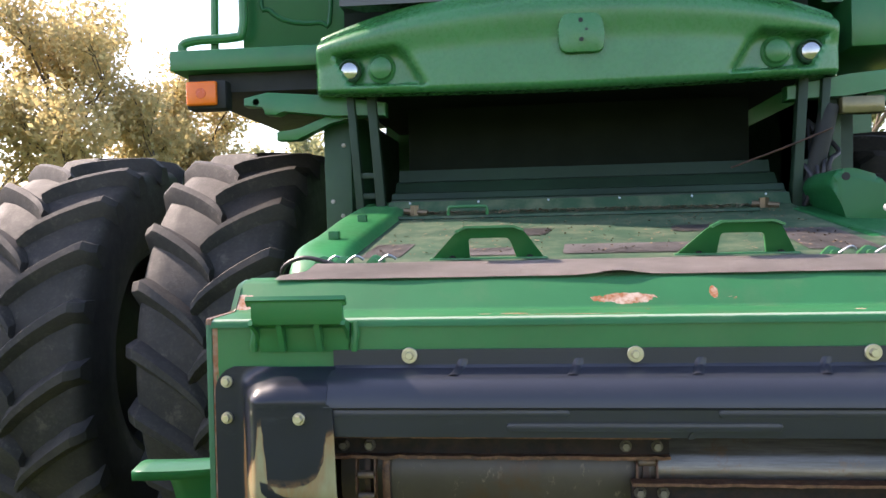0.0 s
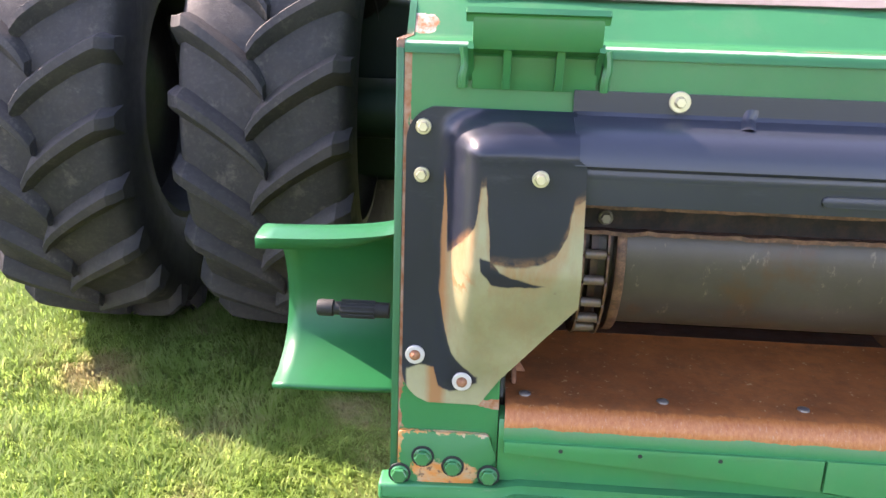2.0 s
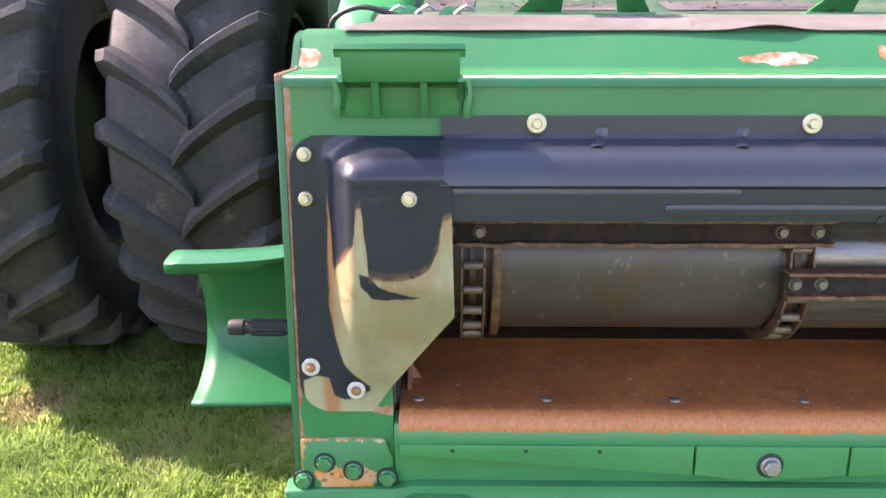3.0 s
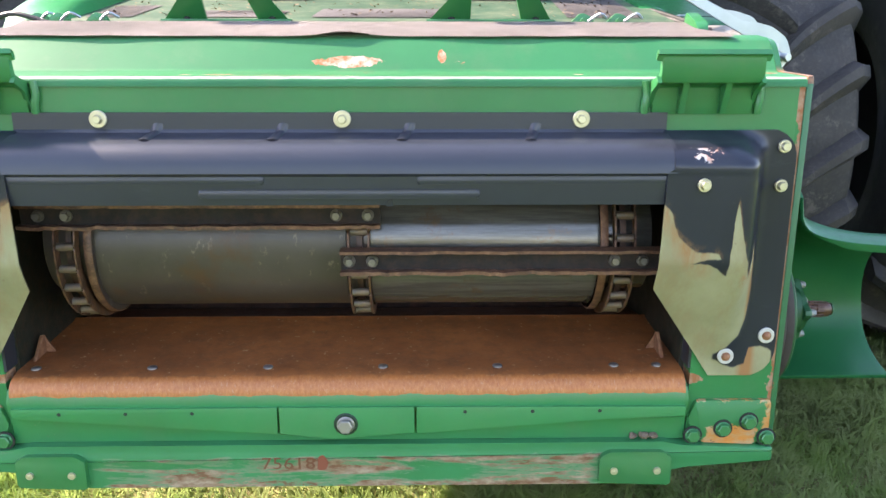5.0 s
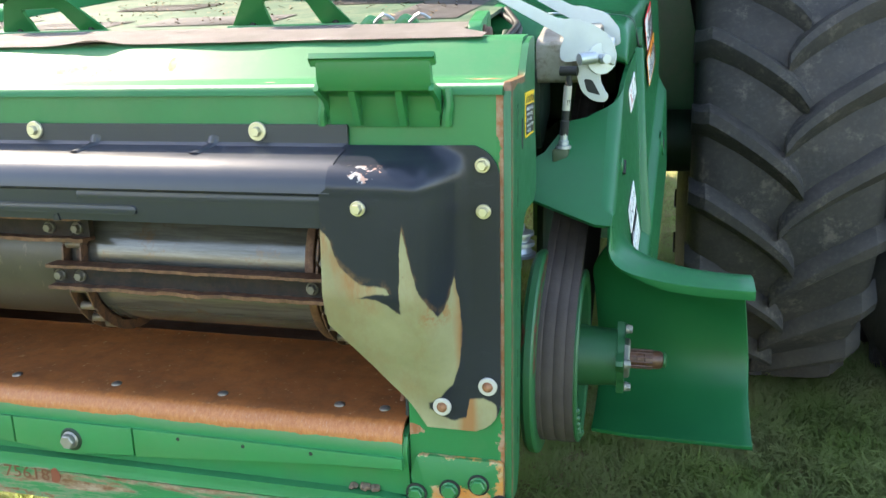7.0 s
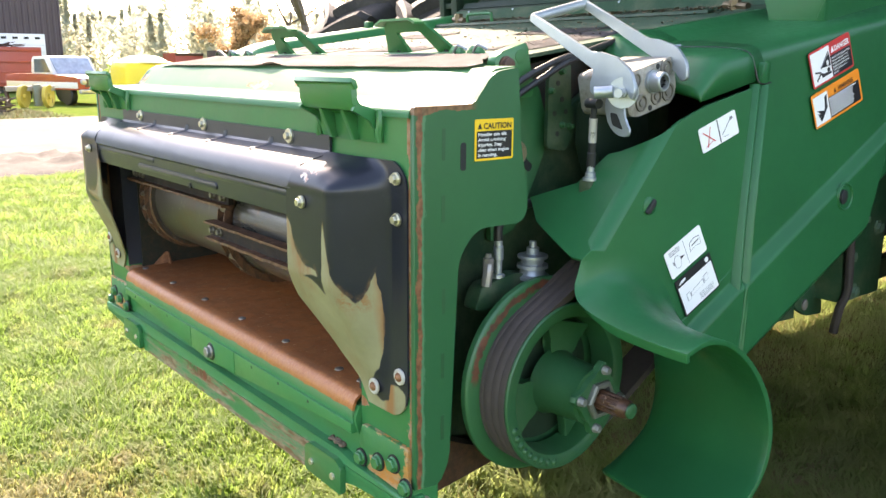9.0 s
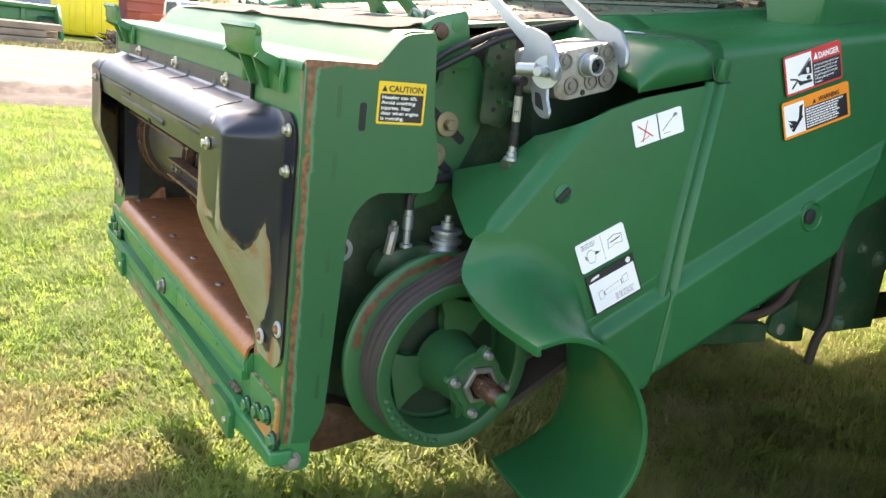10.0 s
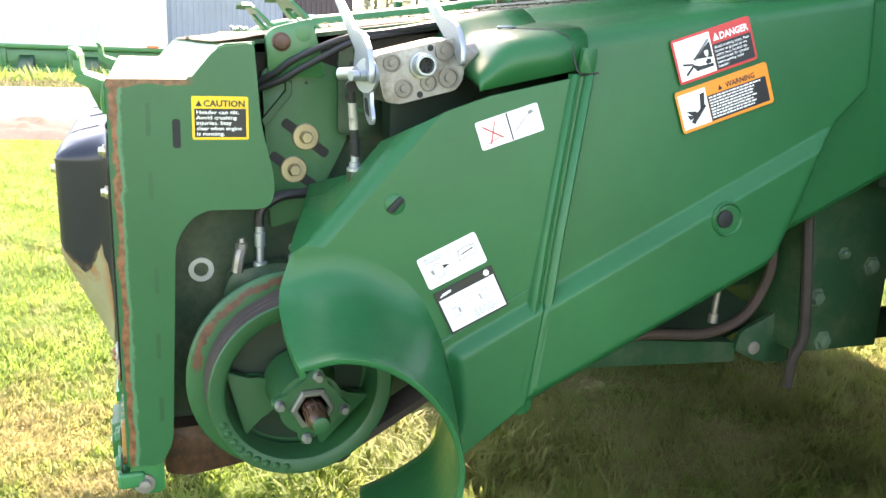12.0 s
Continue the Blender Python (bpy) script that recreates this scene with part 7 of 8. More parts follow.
for sx in (-1, 1):
    for off, lens in ((0.850, True), (0.722, False)):
        x = -0.03 + sx * off
        y = fairing_y(x) + (0.042 if lens else 0.065)
        bm = bmesh.new()
        if lens:
            lathe(bm, (x, y, 2.208), (-sx * 0.15, -1, 0), [(-0.03, 0.046), (0.018, 0.044), (0.022, 0.038), (0.012, 0.034), (0.010, 0)], 28)
            lamp = part("work_lamp", bm, MAT_FRAME, combine, "small round work lamp")
            bm = bmesh.new()
            lathe(bm, (x, y - 0.012, 2.208), (-sx * 0.15, -1, 0), [(-0.004, 0.034), (0.006, 0.030), (0.010, 0.018), (0.011, 0)], 24)
            part("lamp_lens", bm, MAT_LENS, lamp, "clear bright lens")
        else:
            lathe(bm, (x, y, 2.208), (0, -1, 0), [(-0.03, 0.058), (0.012, 0.056), (0.018, 0.050), (0.020, 0.046), (0.032, 0.040), (0.038, 0.024), (0.040, 0)], 32)
            part("lamp_blank", bm, MAT_FAIRING, combine)
bm = bmesh.new()
pts = rounded([(-0.085, 2.205), (0.065, 2.205), (0.075, 2.26), (0.06, 2.345), (-0.08, 2.345), (-0.095, 2.28)], 0.035, 5)
ring = [[bm.verts.new((0.0 + px * f, fairing_y(px) - dy - 0.012, 2.275 + (pz - 2.275) * f)) for px, pz in pts] for dy, f in ((0.0, 1.0), (0.012, 0.97), (0.014, 0.9))]
for p, q in zip(ring, ring[1:]):
    for k in range(len(p)):
        bm.faces.new((p[k], p[(k + 1) % len(p)], q[(k + 1) % len(p)], q[k]))
bm.faces.new(ring[-1])
badge = part("badge_plate", bm, MAT_FAIRING, combine)
for x, z, r in ((-0.012, 2.318, 0.008), (0.008, 2.285, 0.005), (-0.010, 2.250, 0.008)):
    bm = bmesh.new()
    lathe(bm, (x, 1.2735, z), (0, -1, 0), [(0, r), (0.0015, r), (0.0015, 0)], 12)
    part("screw_hole", bm, MAT_DARK, badge)

# recess under the cab, its shade painted near black, with its frame
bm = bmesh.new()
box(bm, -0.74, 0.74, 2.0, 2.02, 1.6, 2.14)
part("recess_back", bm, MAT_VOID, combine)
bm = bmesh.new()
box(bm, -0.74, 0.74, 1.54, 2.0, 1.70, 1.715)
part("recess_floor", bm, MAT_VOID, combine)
# rail and struts use the green that has shade in its colour
bm = bmesh.new()
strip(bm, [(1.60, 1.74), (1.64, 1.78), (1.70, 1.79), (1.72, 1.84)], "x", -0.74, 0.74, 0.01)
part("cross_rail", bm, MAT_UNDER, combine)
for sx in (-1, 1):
    # right wall takes the darker green: its shade is put into the colour
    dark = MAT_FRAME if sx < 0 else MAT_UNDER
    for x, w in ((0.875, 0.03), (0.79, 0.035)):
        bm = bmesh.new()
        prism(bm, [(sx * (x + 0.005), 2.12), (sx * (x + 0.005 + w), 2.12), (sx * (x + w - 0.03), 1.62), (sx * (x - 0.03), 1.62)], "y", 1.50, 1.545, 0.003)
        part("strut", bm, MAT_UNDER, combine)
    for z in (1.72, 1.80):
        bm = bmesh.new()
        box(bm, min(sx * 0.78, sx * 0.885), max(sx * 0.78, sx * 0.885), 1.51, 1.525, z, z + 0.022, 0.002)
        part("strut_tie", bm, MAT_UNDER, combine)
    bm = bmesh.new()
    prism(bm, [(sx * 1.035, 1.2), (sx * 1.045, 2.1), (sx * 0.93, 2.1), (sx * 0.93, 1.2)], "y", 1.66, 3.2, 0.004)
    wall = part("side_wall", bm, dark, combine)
    for x, z in ((0.96, 1.95), (1.01, 1.72), (0.97, 1.66)):
        bm = bmesh.new()
        lathe(bm, (sx * x, 1.66, z), (0, -1, 0), [(0, 0.010), (0.006, 0.009), (0.007, 0)], 6)
        part("bolt", bm, MAT_STEEL, wall)
    # swinging arms below the platform: channels with open, angular ends
    bm = bmesh.new()
    prism(bm, [(sx * 1.335, 2.105), (sx * 1.335, 2.138), (sx * 1.24, 2.158), (sx * 0.98, 2.135), (sx * 0.76, 2.100), (sx * 0.76, 2.045), (sx * 0.97, 2.055), (sx * 1.17, 2.085), (sx * 1.20, 2.065), (sx * 1.25, 2.070), (sx * 1.255, 2.105)], "y", 1.53, 1.60, 0.005)
    arm = part("support_arm", bm, MAT_GREEN, combine)
    bm = bmesh.new()
    lathe(bm, (sx * 1.285, 1.531, 2.120), (0, -1, 0), [(0, 0.014), (0.001, 0.014), (0.001, 0)], 14)
    part("pin_hole", bm, MAT_DARK, arm)
    x0, x1 = (1.215, 0.86) if sx < 0 else (1.36, 1.06)
    bm = bmesh.new()
    prism(bm, [(sx * x0, 1.968), (sx * x0, 2.005), (sx * (x0 - 0.10), 2.012), (sx * (x0 - 0.24), 2.075), (sx * x1, 2.09), (sx * x1, 2.055), (sx * (x0 - 0.22), 2.035), (sx * (x0 - 0.09), 1.968)], "y", 1.57, 1.63, 0.005)
    part("support_arm", bm, MAT_GREEN, combine)
# access platform with rail, lamp and panel
bm = bmesh.new()
box(bm, -1.65, -0.99, 1.55, 2.9, 2.262, 2.345, 0.006)
part("platform", bm, MAT_GREEN, combine, "green access platform edge")
bm = bmesh.new()
box(bm, -1.60, -0.99, 1.62, 2.9, 2.18, 2.258)
part("platform_frame", bm, MAT_DARK, combine)
bm = bmesh.new()
tube(bm, [(-1.62, 1.62, 2.35), (-1.62, 1.62, 2.385), (-1.55, 1.62, 2.40), (-1.40, 1.62, 2.405), (-1.365, 1.62, 2.43), (-1.36, 1.62, 2.6), (-1.38, 1.62, 3.4)], 0.019, 10, 4)
part("hand_rail", bm, MAT_GREEN, combine)
bm = bmesh.new()
tube(bm, [(-1.50, 1.66, 2.35), (-1.49, 1.66, 2.8), (-1.47, 1.66, 3.4)], 0.017, 10, 3)
part("hand_rail", bm, MAT_GREEN, combine)
bm = bmesh.new()
prism(bm, rounded([(-1.375, 2.34), (-0.92, 2.34), (-0.92, 3.4), (-1.375, 3.4)], 0.02), "y", 1.66, 1.70, 0.01)
side_panel = part("cab_side_panel", bm, MAT_SHIELD, combine)
bm = bmesh.new()
tube(bm, [(-1.30, 1.658, 3.3), (-1.30, 1.658, 2.60), (-1.26, 1.658, 2.52), (-1.18, 1.658, 2.47), (-1.05, 1.658, 2.46), (-1.0, 1.658, 2.52), (-0.99, 1.658, 3.3)], 0.010, 8, 4)
part("pressed_bead", bm, MAT_SHIELD, side_panel)
bm = bmesh.new()
box(bm, -1.585, -1.42, 1.56, 1.64, 2.105, 2.222, 0.008)
lampbox = part("marker_lamp_case", bm, MAT_DARK, combine)
bm = bmesh.new()
box(bm, -1.578, -1.452, 1.535, 1.562, 2.118, 2.215, 0.008, 3)
part("amber_lens", bm, plain("amber lens", (0.85, 0.16, 0.01), 0.2, 0.0, 0.1, 60, 0.2), lampbox, "amber marker lamp lens")
bm = bmesh.new()
lathe(bm, (-1.515, 1.536, 2.166), (0, -1, 0), [(0, 0.022), (0.003, 0.02), (0.004, 0.0)], 20)
part("lens_ring", bm, plain("deep amber", (0.65, 0.09, 0.01), 0.25, 0, 0.1, 40), lampbox)
bm = bmesh.new()
box(bm, 1.02, 1.6, 1.60, 2.6, 2.25, 2.45, 0.01)
part("tank_box", bm, MAT_GREEN, combine)
# unseen upper bulk, added to take sky light off the side shield
bm = bmesh.new()
prism(bm, [(1.75, 2.46), (1.75, 3.6), (2.9, 3.8), (2.9, 2.46)], "x", 0.96, 1.6, 0.02)
part("unseen_side_body", bm, MAT_GREEN, combine)
bm = bmesh.new()
tube(bm, [(0.80, 1.56, 1.60), (0.84, 1.53, 1.75), (0.88, 1.52, 1.90), (0.91, 1.53, 2.02)], 0.034, 14, 5)
part("cable_sleeve", bm, MAT_DARK, combine, "black cable sleeve")
bm = bmesh.new()
box(bm, 0.945, 1.10, 1.50, 1.56, 1.985, 2.05, 0.012)
part("reflector", bm, plain("dirty amber reflector", (0.24, 0.21, 0.11), 0.2, 0.3, 0.4, 25, 0.3), combine, "dirty clear and amber reflector")
bm = bmesh.new()
tube(bm, [(0.55, 1.52, 1.80), (0.72, 1.50, 1.86), (0.90, 1.47, 1.93)], 0.004, 6, 3)
part("stay_wire", bm, MAT_RUST_DARK, combine)
bm = bmesh.new()
prism(bm, rounded([(0.80, 1.715), (0.825, 1.762), (0.87, 1.768), (0.96, 1.74), (1.00, 1.68), (1.00, 1.56), (0.86, 1.56), (0.84, 1.64)], 0.025, 4), "y", 1.22, 1.62, 0.022, 4)
pod = part("hood_pod", bm, MAT_SHIELD, combine, "green moulded hood end beside the deck", 60)
bm = bmesh.new()
lathe(bm, (0.853, 1.219, 1.738), (0, -1, 0), [(0, 0.014), (0.0015, 0.013), (0.0015, 0)], 14)
part("pin_hole", bm, MAT_DARK, pod)
for k in range(4):
    bm = bmesh.new()
    tube(bm, [(0.80 + k * 0.035, 1.52, 1.62), (0.83 + k * 0.02, 1.48, 1.74 + k * 0.02), (0.80 + k * 0.05, 1.56, 1.86), (0.86, 1.62, 1.98)], 0.009, 8, 4)
    part("hose", bm, MAT_HOSE, combine)

# chassis parts seen below the shield, then unseen bulk behind them
bm = bmesh.new()
prism(bm, [(1.545, 0.782), (1.80, 0.777), (1.80, 1.40), (1.47, 1.40)], "x", 0.70, 0.98, 0.004)
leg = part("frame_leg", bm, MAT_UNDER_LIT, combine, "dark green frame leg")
for y, z, r in ((1.645, 1.029, 0.011), (1.579, 0.922, 0.017), (1.619, 0.806, 0.018), (1.741, 0.992, 0.017)):
    bm = bmesh.new()
    lathe(bm, (0.98, y, z), (1, 0, 0), [(0, r * 1.5), (0.003, r * 1.5), (0.003, r), (0.014, r * 0.95), (0.016, r * 0.7), (0.016, 0)], 6)
    part("bolt", bm, plain("scuffed green bolt", (0.10, 0.17, 0.11), 0.45, 0.2, 0.4, 40), leg)
bm = bmesh.new()
prism(bm, [(0.80, 0.775), (0.80, 0.855), (1.014, 0.836), (1.421, 0.791), (1.429, 0.738), (1.020, 0.766)], "x", 0.80, 0.90, 0.004)
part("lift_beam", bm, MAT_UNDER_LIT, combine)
bm = bmesh.new()
prism(bm, rounded([(1.424, 0.770), (1.437, 0.816), (1.568, 0.872), (1.60, 0.722), (1.501, 0.732)], 0.012), "x", 0.885, 0.90, 0.002)
gusset = part("gusset_plate", bm, MAT_UNDER_LIT, combine, "green triangular gusset plate")
bm = bmesh.new()
lathe(bm, (0.90, 1.482, 0.771), (1, 0, 0), [(0, 0.017), (0.004, 0.017), (0.006, 0.014), (0.006, 0)], 18)
part("plug", bm, plain("pale worn plug", (0.22, 0.20, 0.17), 0.6, 0.2, 0.3, 40), gusset, "pale worn round plug")
# dark plate and tube added to fill the shaded gap behind the beam
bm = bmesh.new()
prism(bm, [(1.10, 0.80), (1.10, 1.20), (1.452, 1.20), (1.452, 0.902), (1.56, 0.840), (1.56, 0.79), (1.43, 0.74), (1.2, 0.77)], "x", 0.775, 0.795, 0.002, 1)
part("gap_plate", bm, MAT_UNDER, combine, "dark green plate added behind the beam for shade")
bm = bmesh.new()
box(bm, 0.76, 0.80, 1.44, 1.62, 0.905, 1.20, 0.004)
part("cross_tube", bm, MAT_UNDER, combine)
bm = bmesh.new()
tube(bm, [(0.93, 1.04, 0.850), (0.93, 1.115, 0.848), (0.93, 1.177, 0.845), (0.93, 1.307, 0.836), (0.93, 1.403, 0.864), (0.93, 1.453, 0.925), (0.93, 1.476, 0.995), (0.92, 1.474, 1.08)], 0.0125, 10, 5)
part("hose", bm, plain("dusty hose", (0.060, 0.036, 0.026), 0.7, 0, 0.3, 30), combine, "dusty brown hydraulic hose")
bm = bmesh.new()
tube(bm, [(0.998, 1.500, 1.15), (0.998, 1.508, 1.085), (0.998, 1.530, 0.935), (0.998, 1.540, 0.828), (0.985, 1.530, 0.770), (0.970, 1.540, 0.690)], 0.013, 10, 5)
part("drain_pipe", bm, plain("grimy drain hose", (0.040, 0.030, 0.027), 0.7, 0, 0.4, 30), combine, "dark dirty rubber drain hose")
bm = bmesh.new()
lathe(bm, (0.90, 1.345, 0.850), (0.0, 0.08, 1), [(0, 0.012), (0.022, 0.012), (0.024, 0.0075), (0.09, 0.0075), (0.09, 0)], 12)
part("hose_fitting", bm, MAT_STEEL, combine)
bm = bmesh.new()
prism(bm, [(1.78, 0.735), (1.78, 0.818), (2.30, 0.818), (2.30, 0.745)], "x", 0.82, 0.86, 0.004)
part("axle_beam", bm, MAT_UNDER, combine, "dark green beam towards the axle")
# axle darkened to hold the shade of the gap between wheels
bm = bmesh.new()
rod(bm, (-2.1, AXLE_Y, AXLE_Z), (2.1, AXLE_Y, AXLE_Z), 0.14, 24)
part("axle", bm, MAT_UNDER, combine)
# rear bulk, out of view, enlarged so its shadow covers the ground
bm = bmesh.new()
prism(bm, [(2.9, 0.9), (2.9, 3.5), (3.6, 3.9), (7.6, 3.8), (8.0, 2.6), (8.0, 1.0), (5.0, 0.7)], "x", -1.0, 1.6)
part("rear_body", bm, MAT_GREEN, combine)
# unseen box added behind the wheel to keep sun off the ground
bm = bmesh.new()
box(bm, -1.72, -0.98, 2.92, 3.76, 0.58, 1.5, 0.05, 3)
part("sun_blocker", bm, MAT_UNDER, combine, "unseen dark box added to block the sun")
bm = bmesh.new()
prism(bm, [(1.60, 1.05), (1.60, 2.1), (2.2, 2.1), (2.2, 1.05)], "x", 0.93, 0.976, 0.004)
part("side_frame", bm, MAT_FRAME, combine)
bm = bmesh.new()
box(bm, 0.93, 0.97, 1.79, 2.1, 0.95, 1.28, 0.006)
part("gearbox_flange", bm, MAT_DARK, combine)

# ---- farmyard beyond the drive ----
def clad_wall(name, x, y0, y1, h, mat, label, pitch=0.3):
    """A metal shed seen broadside: ribbed cladding, eaves and a roof plane."""
    root = thing(name, (x, (y0 + y1) / 2, 0), label, "shed", "sheds across the yard")
    bm = bmesh.new()
    line = []
    y = y0
    while y < y1 - pitch * 0.5:
        line += [(x, y), (x, y + pitch * 0.55), (x + 0.05, y + pitch * 0.65), (x + 0.05, y + pitch * 0.9)]
        y += pitch
    line.append((x, y1))
    lo, hi = [bm.verts.new((p, q, 0)) for p, q in line], [bm.verts.new((p, q, h)) for p, q in line]
    for k in range(len(line) - 1):
        bm.faces.new((lo[k], lo[k + 1], hi[k + 1], hi[k]))
    part("wall", bm, mat, root, "", 20)
    bm = bmesh.new()
    prism(bm, [(x + 0.4, h - 0.05), (x - 9, h + 3.5), (x - 9, h + 3.7), (x + 0.4, h + 0.12)], "y", y0 - 0.3, y1 + 0.2)
    part("roof", bm, plain("shed roofing", (0.35, 0.36, 0.38), 0.5, 0.2, 0.15, 2), root)
    bm = bmesh.new()
    box(bm, x - 12, x - 0.06, y0 + 0.02, y1 - 0.02, 0, h - 0.1)
    part("shed_body", bm, mat, root)
    return root


clad_wall("white_shed", -46, -30, 1.95, 8.5, plain("white cladding", (0.62, 0.64, 0.66), 0.45, 0, 0.08, 2), "long white metal clad shed")
clad_wall("grey_shed", -46.5, 1.98, 8.28, 8.5, plain("blue grey cladding", (0.25, 0.29, 0.35), 0.45, 0, 0.1, 2), "blue-grey metal clad shed")
shed = clad_wall("maroon_shed", -47, 8.33, 12.45, 9.5, plain("dark maroon cladding", (0.065, 0.045, 0.055), 0.5, 0, 0.15, 2), "dark maroon metal clad shed")
bm = bmesh.new()
box(bm, -46.93, -46.85, 9.2, 11.6, 0.1, 3.0, 0.02)
part("door", bm, plain("white door", (0.72, 0.72, 0.72), 0.5, 0, 0.1, 4), shed, "white roller door")
for k in range(4):
    bm = bmesh.new()
    box(bm, -46.86, -46.83, 9.45 + k * 0.55, 9.70 + k * 0.55, 2.72, 2.84)
    part("door_light", bm, MAT_DARK, shed)
for k in range(7):
    bm = bmesh.new()
    box(bm, -46.86, -46.84, 9.22, 11.58, 0.3 + k * 0.35, 0.33 + k * 0.35)
    part("door_rib", bm, plain("door rib", (0.6, 0.6, 0.6), 0.5), shed)

# yellow tank
tank = thing("water_tank", (-32, 4.6, 0), "large bright yellow plastic tank standing on grass", "tank")
MAT_YELLOW = plain("yellow plastic", (0.80, 0.60, 0.03), 0.45, 0, 0.1, 3)
bm = bmesh.new()
box(bm, -33.2, -31.2, 3.35, 5.45, 0.05, 1.72, 0.12, 4)
body = part("body", bm, MAT_YELLOW, tank)
for y in (3.85, 4.4, 4.95):
    bm = bmesh.new()
    box(bm, -31.24, -31.14, y - 0.12, y + 0.12, 0.2, 1.58, 0.05)
    part("rib", bm, MAT_YELLOW, body)
bm = bmesh.new()
lathe(bm, (-32.2, 4.4, 1.70), (0, 0, 1), [(0, 0.62), (0.05, 0.55), (0.08, 0.3), (0.10, 0.25), (0.10, 0)], 24)
part("lid", bm, MAT_YELLOW, tank)


tank2 = thing("water_tank", (-26.4, 9.4, 0), "yellow plastic tank with a paler top", "tank")
bm = bmesh.new()
box(bm, -27.2, -25.5, 8.5, 10.3, 0.05, 1.55, 0.25, 4)
part("body", bm, MAT_YELLOW, tank2)
bm = bmesh.new()
lathe(bm, (-26.35, 9.4, 1.50), (0, 0, 1), [(0, 0.85), (0.12, 0.72), (0.22, 0.45), (0.25, 0.22), (0.30, 0.22), (0.30, 0)], 28)
part("domed_top", bm, plain("pale yellow plastic", (0.78, 0.72, 0.42), 0.5, 0, 0.1, 4), tank2, "pale domed top")
for x, y, w, d, h, col, label in ((-39.5, 16.2, 1.5, 1.6, 2.0, (0.36, 0.06, 0.04), "faded red steel bin on skids"), (-38.7, 18.3, 1.7, 1.5, 2.15, (0.035, 0.036, 0.04), "dark steel bin on skids")):
    bin_root = thing("steel_bin", (x, y, 0), label, "bin", "bins beyond the yard")
    bm = bmesh.new()
    prism(bm, [(y - w / 2 + 0.15, 0.2), (y - w / 2, h), (y + w / 2, h), (y + w / 2 - 0.15, 0.2)], "x", x - d / 2, x + d / 2, 0.03)
    part("box", bm, plain("bin paint", col, 0.55, 0, 0.25, 4), bin_root)
    for o in (-0.4, 0.4):
        bm = bmesh.new()
        box(bm, x - d / 2 - 0.1, x + d / 2 + 0.1, y + o - 0.06, y + o + 0.06, 0, 0.2, 0.01)
        part("skid", bm, MAT_RUST_DARK, bin_root)
    bm = bmesh.new()
    box(bm, x + d / 2, x + d / 2 + 0.05, y - w / 2 + 0.02, y + w / 2 - 0.02, h - 0.12, h, 0.01)
    part("rim_rail", bm, MAT_RUST_DARK, bin_root)


def road_wheel(parent, x, y, r, w, hubmat, treadmat=None):
    bm = bmesh.new()
    lathe(bm, (x - w / 2, y, r), (1, 0, 0), [(0, r * 0.55), (0, r * 0.9), (w * 0.15, r), (w * 0.85, r), (w, r * 0.9), (w, r * 0.55)], 24)
    t = part("wheel", bm, treadmat or MAT_HOSE, parent)
    bm = bmesh.new()
    lathe(bm, (x - w * 0.3, y, r), (1, 0, 0), [(0, 0), (0, r * 0.55), (w * 0.7, r * 0.57), (w * 0.7, 0)], 18)
    part("rim", bm, hubmat, t)


# pickup truck, red and white, seen from its front corner
TRUCK_X, TRUCK_Y = -31.4, 8.2
truck = thing("pickup_truck", (TRUCK_X, TRUCK_Y, 0), "old red and white pickup truck parked by the sheds", "pickup truck")
MAT_TRED = plain("faded red car paint", (0.35, 0.06, 0.035), 0.4, 0, 0.2, 3)
MAT_TWHITE = plain("white car paint", (0.68, 0.67, 0.64), 0.4, 0, 0.1, 3)
TR = Matrix.Translation((TRUCK_X, TRUCK_Y, 0)) @ Matrix.Rotation(radians(-75.6), 4, "Z")


def tpart(name, build, mat, parent, label=""):
    bm = bmesh.new()
    build(bm)
    bmesh.ops.transform(bm, matrix=TR, verts=bm.verts)
    return part(name, bm, mat, parent, label)


cab_body = tpart("body", lambda b: prism(b, rounded([(-2.5, 0.55), (-2.5, 1.08), (-0.5, 1.10), (0.9, 1.08), (2.45, 1.0), (2.55, 0.9), (2.55, 0.55)], 0.08), "x", -0.95, 0.95, 0.05), MAT_TRED, truck)
tpart("side_stripe", lambda b: prism(b, [(-2.45, 0.6), (-2.45, 0.82), (2.5, 0.82), (2.5, 0.6)], "x", -0.965, 0.965, 0.02), MAT_TWHITE, cab_body)
cabin = tpart("cabin", lambda b: prism(b, rounded([(-0.75, 1.05), (-0.62, 1.72), (0.35, 1.74), (0.85, 1.05)], 0.1), "x", -0.85, 0.85, 0.05), MAT_TWHITE, truck)
# sky's reflection is painted into the glass as pale blue
tpart("windscreen", lambda b: prism(b, [(0.42, 1.66), (0.85, 1.10), (0.87, 1.10), (0.45, 1.67)], "x", -0.74, 0.74), plain("windscreen glass with sky painted in", (0.30, 0.36, 0.44), 0.10), cabin)
tpart("side_window", lambda b: prism(b, [(-0.5, 1.15), (-0.45, 1.62), (0.25, 1.64), (0.6, 1.15)], "x", 0.84, 0.862), plain("car glass", (0.06, 0.08, 0.09), 0.08), cabin)
tpart("side_window", lambda b: prism(b, [(-0.5, 1.15), (-0.45, 1.62), (0.25, 1.64), (0.6, 1.15)], "x", -0.862, -0.84), plain("car glass", (0.06, 0.08, 0.09), 0.08), cabin)
tpart("grille", lambda b: box(b, -0.7, 0.7, 2.53, 2.58, 0.66, 0.95, 0.01), plain("dark grille", (0.05, 0.05, 0.05), 0.4), truck)
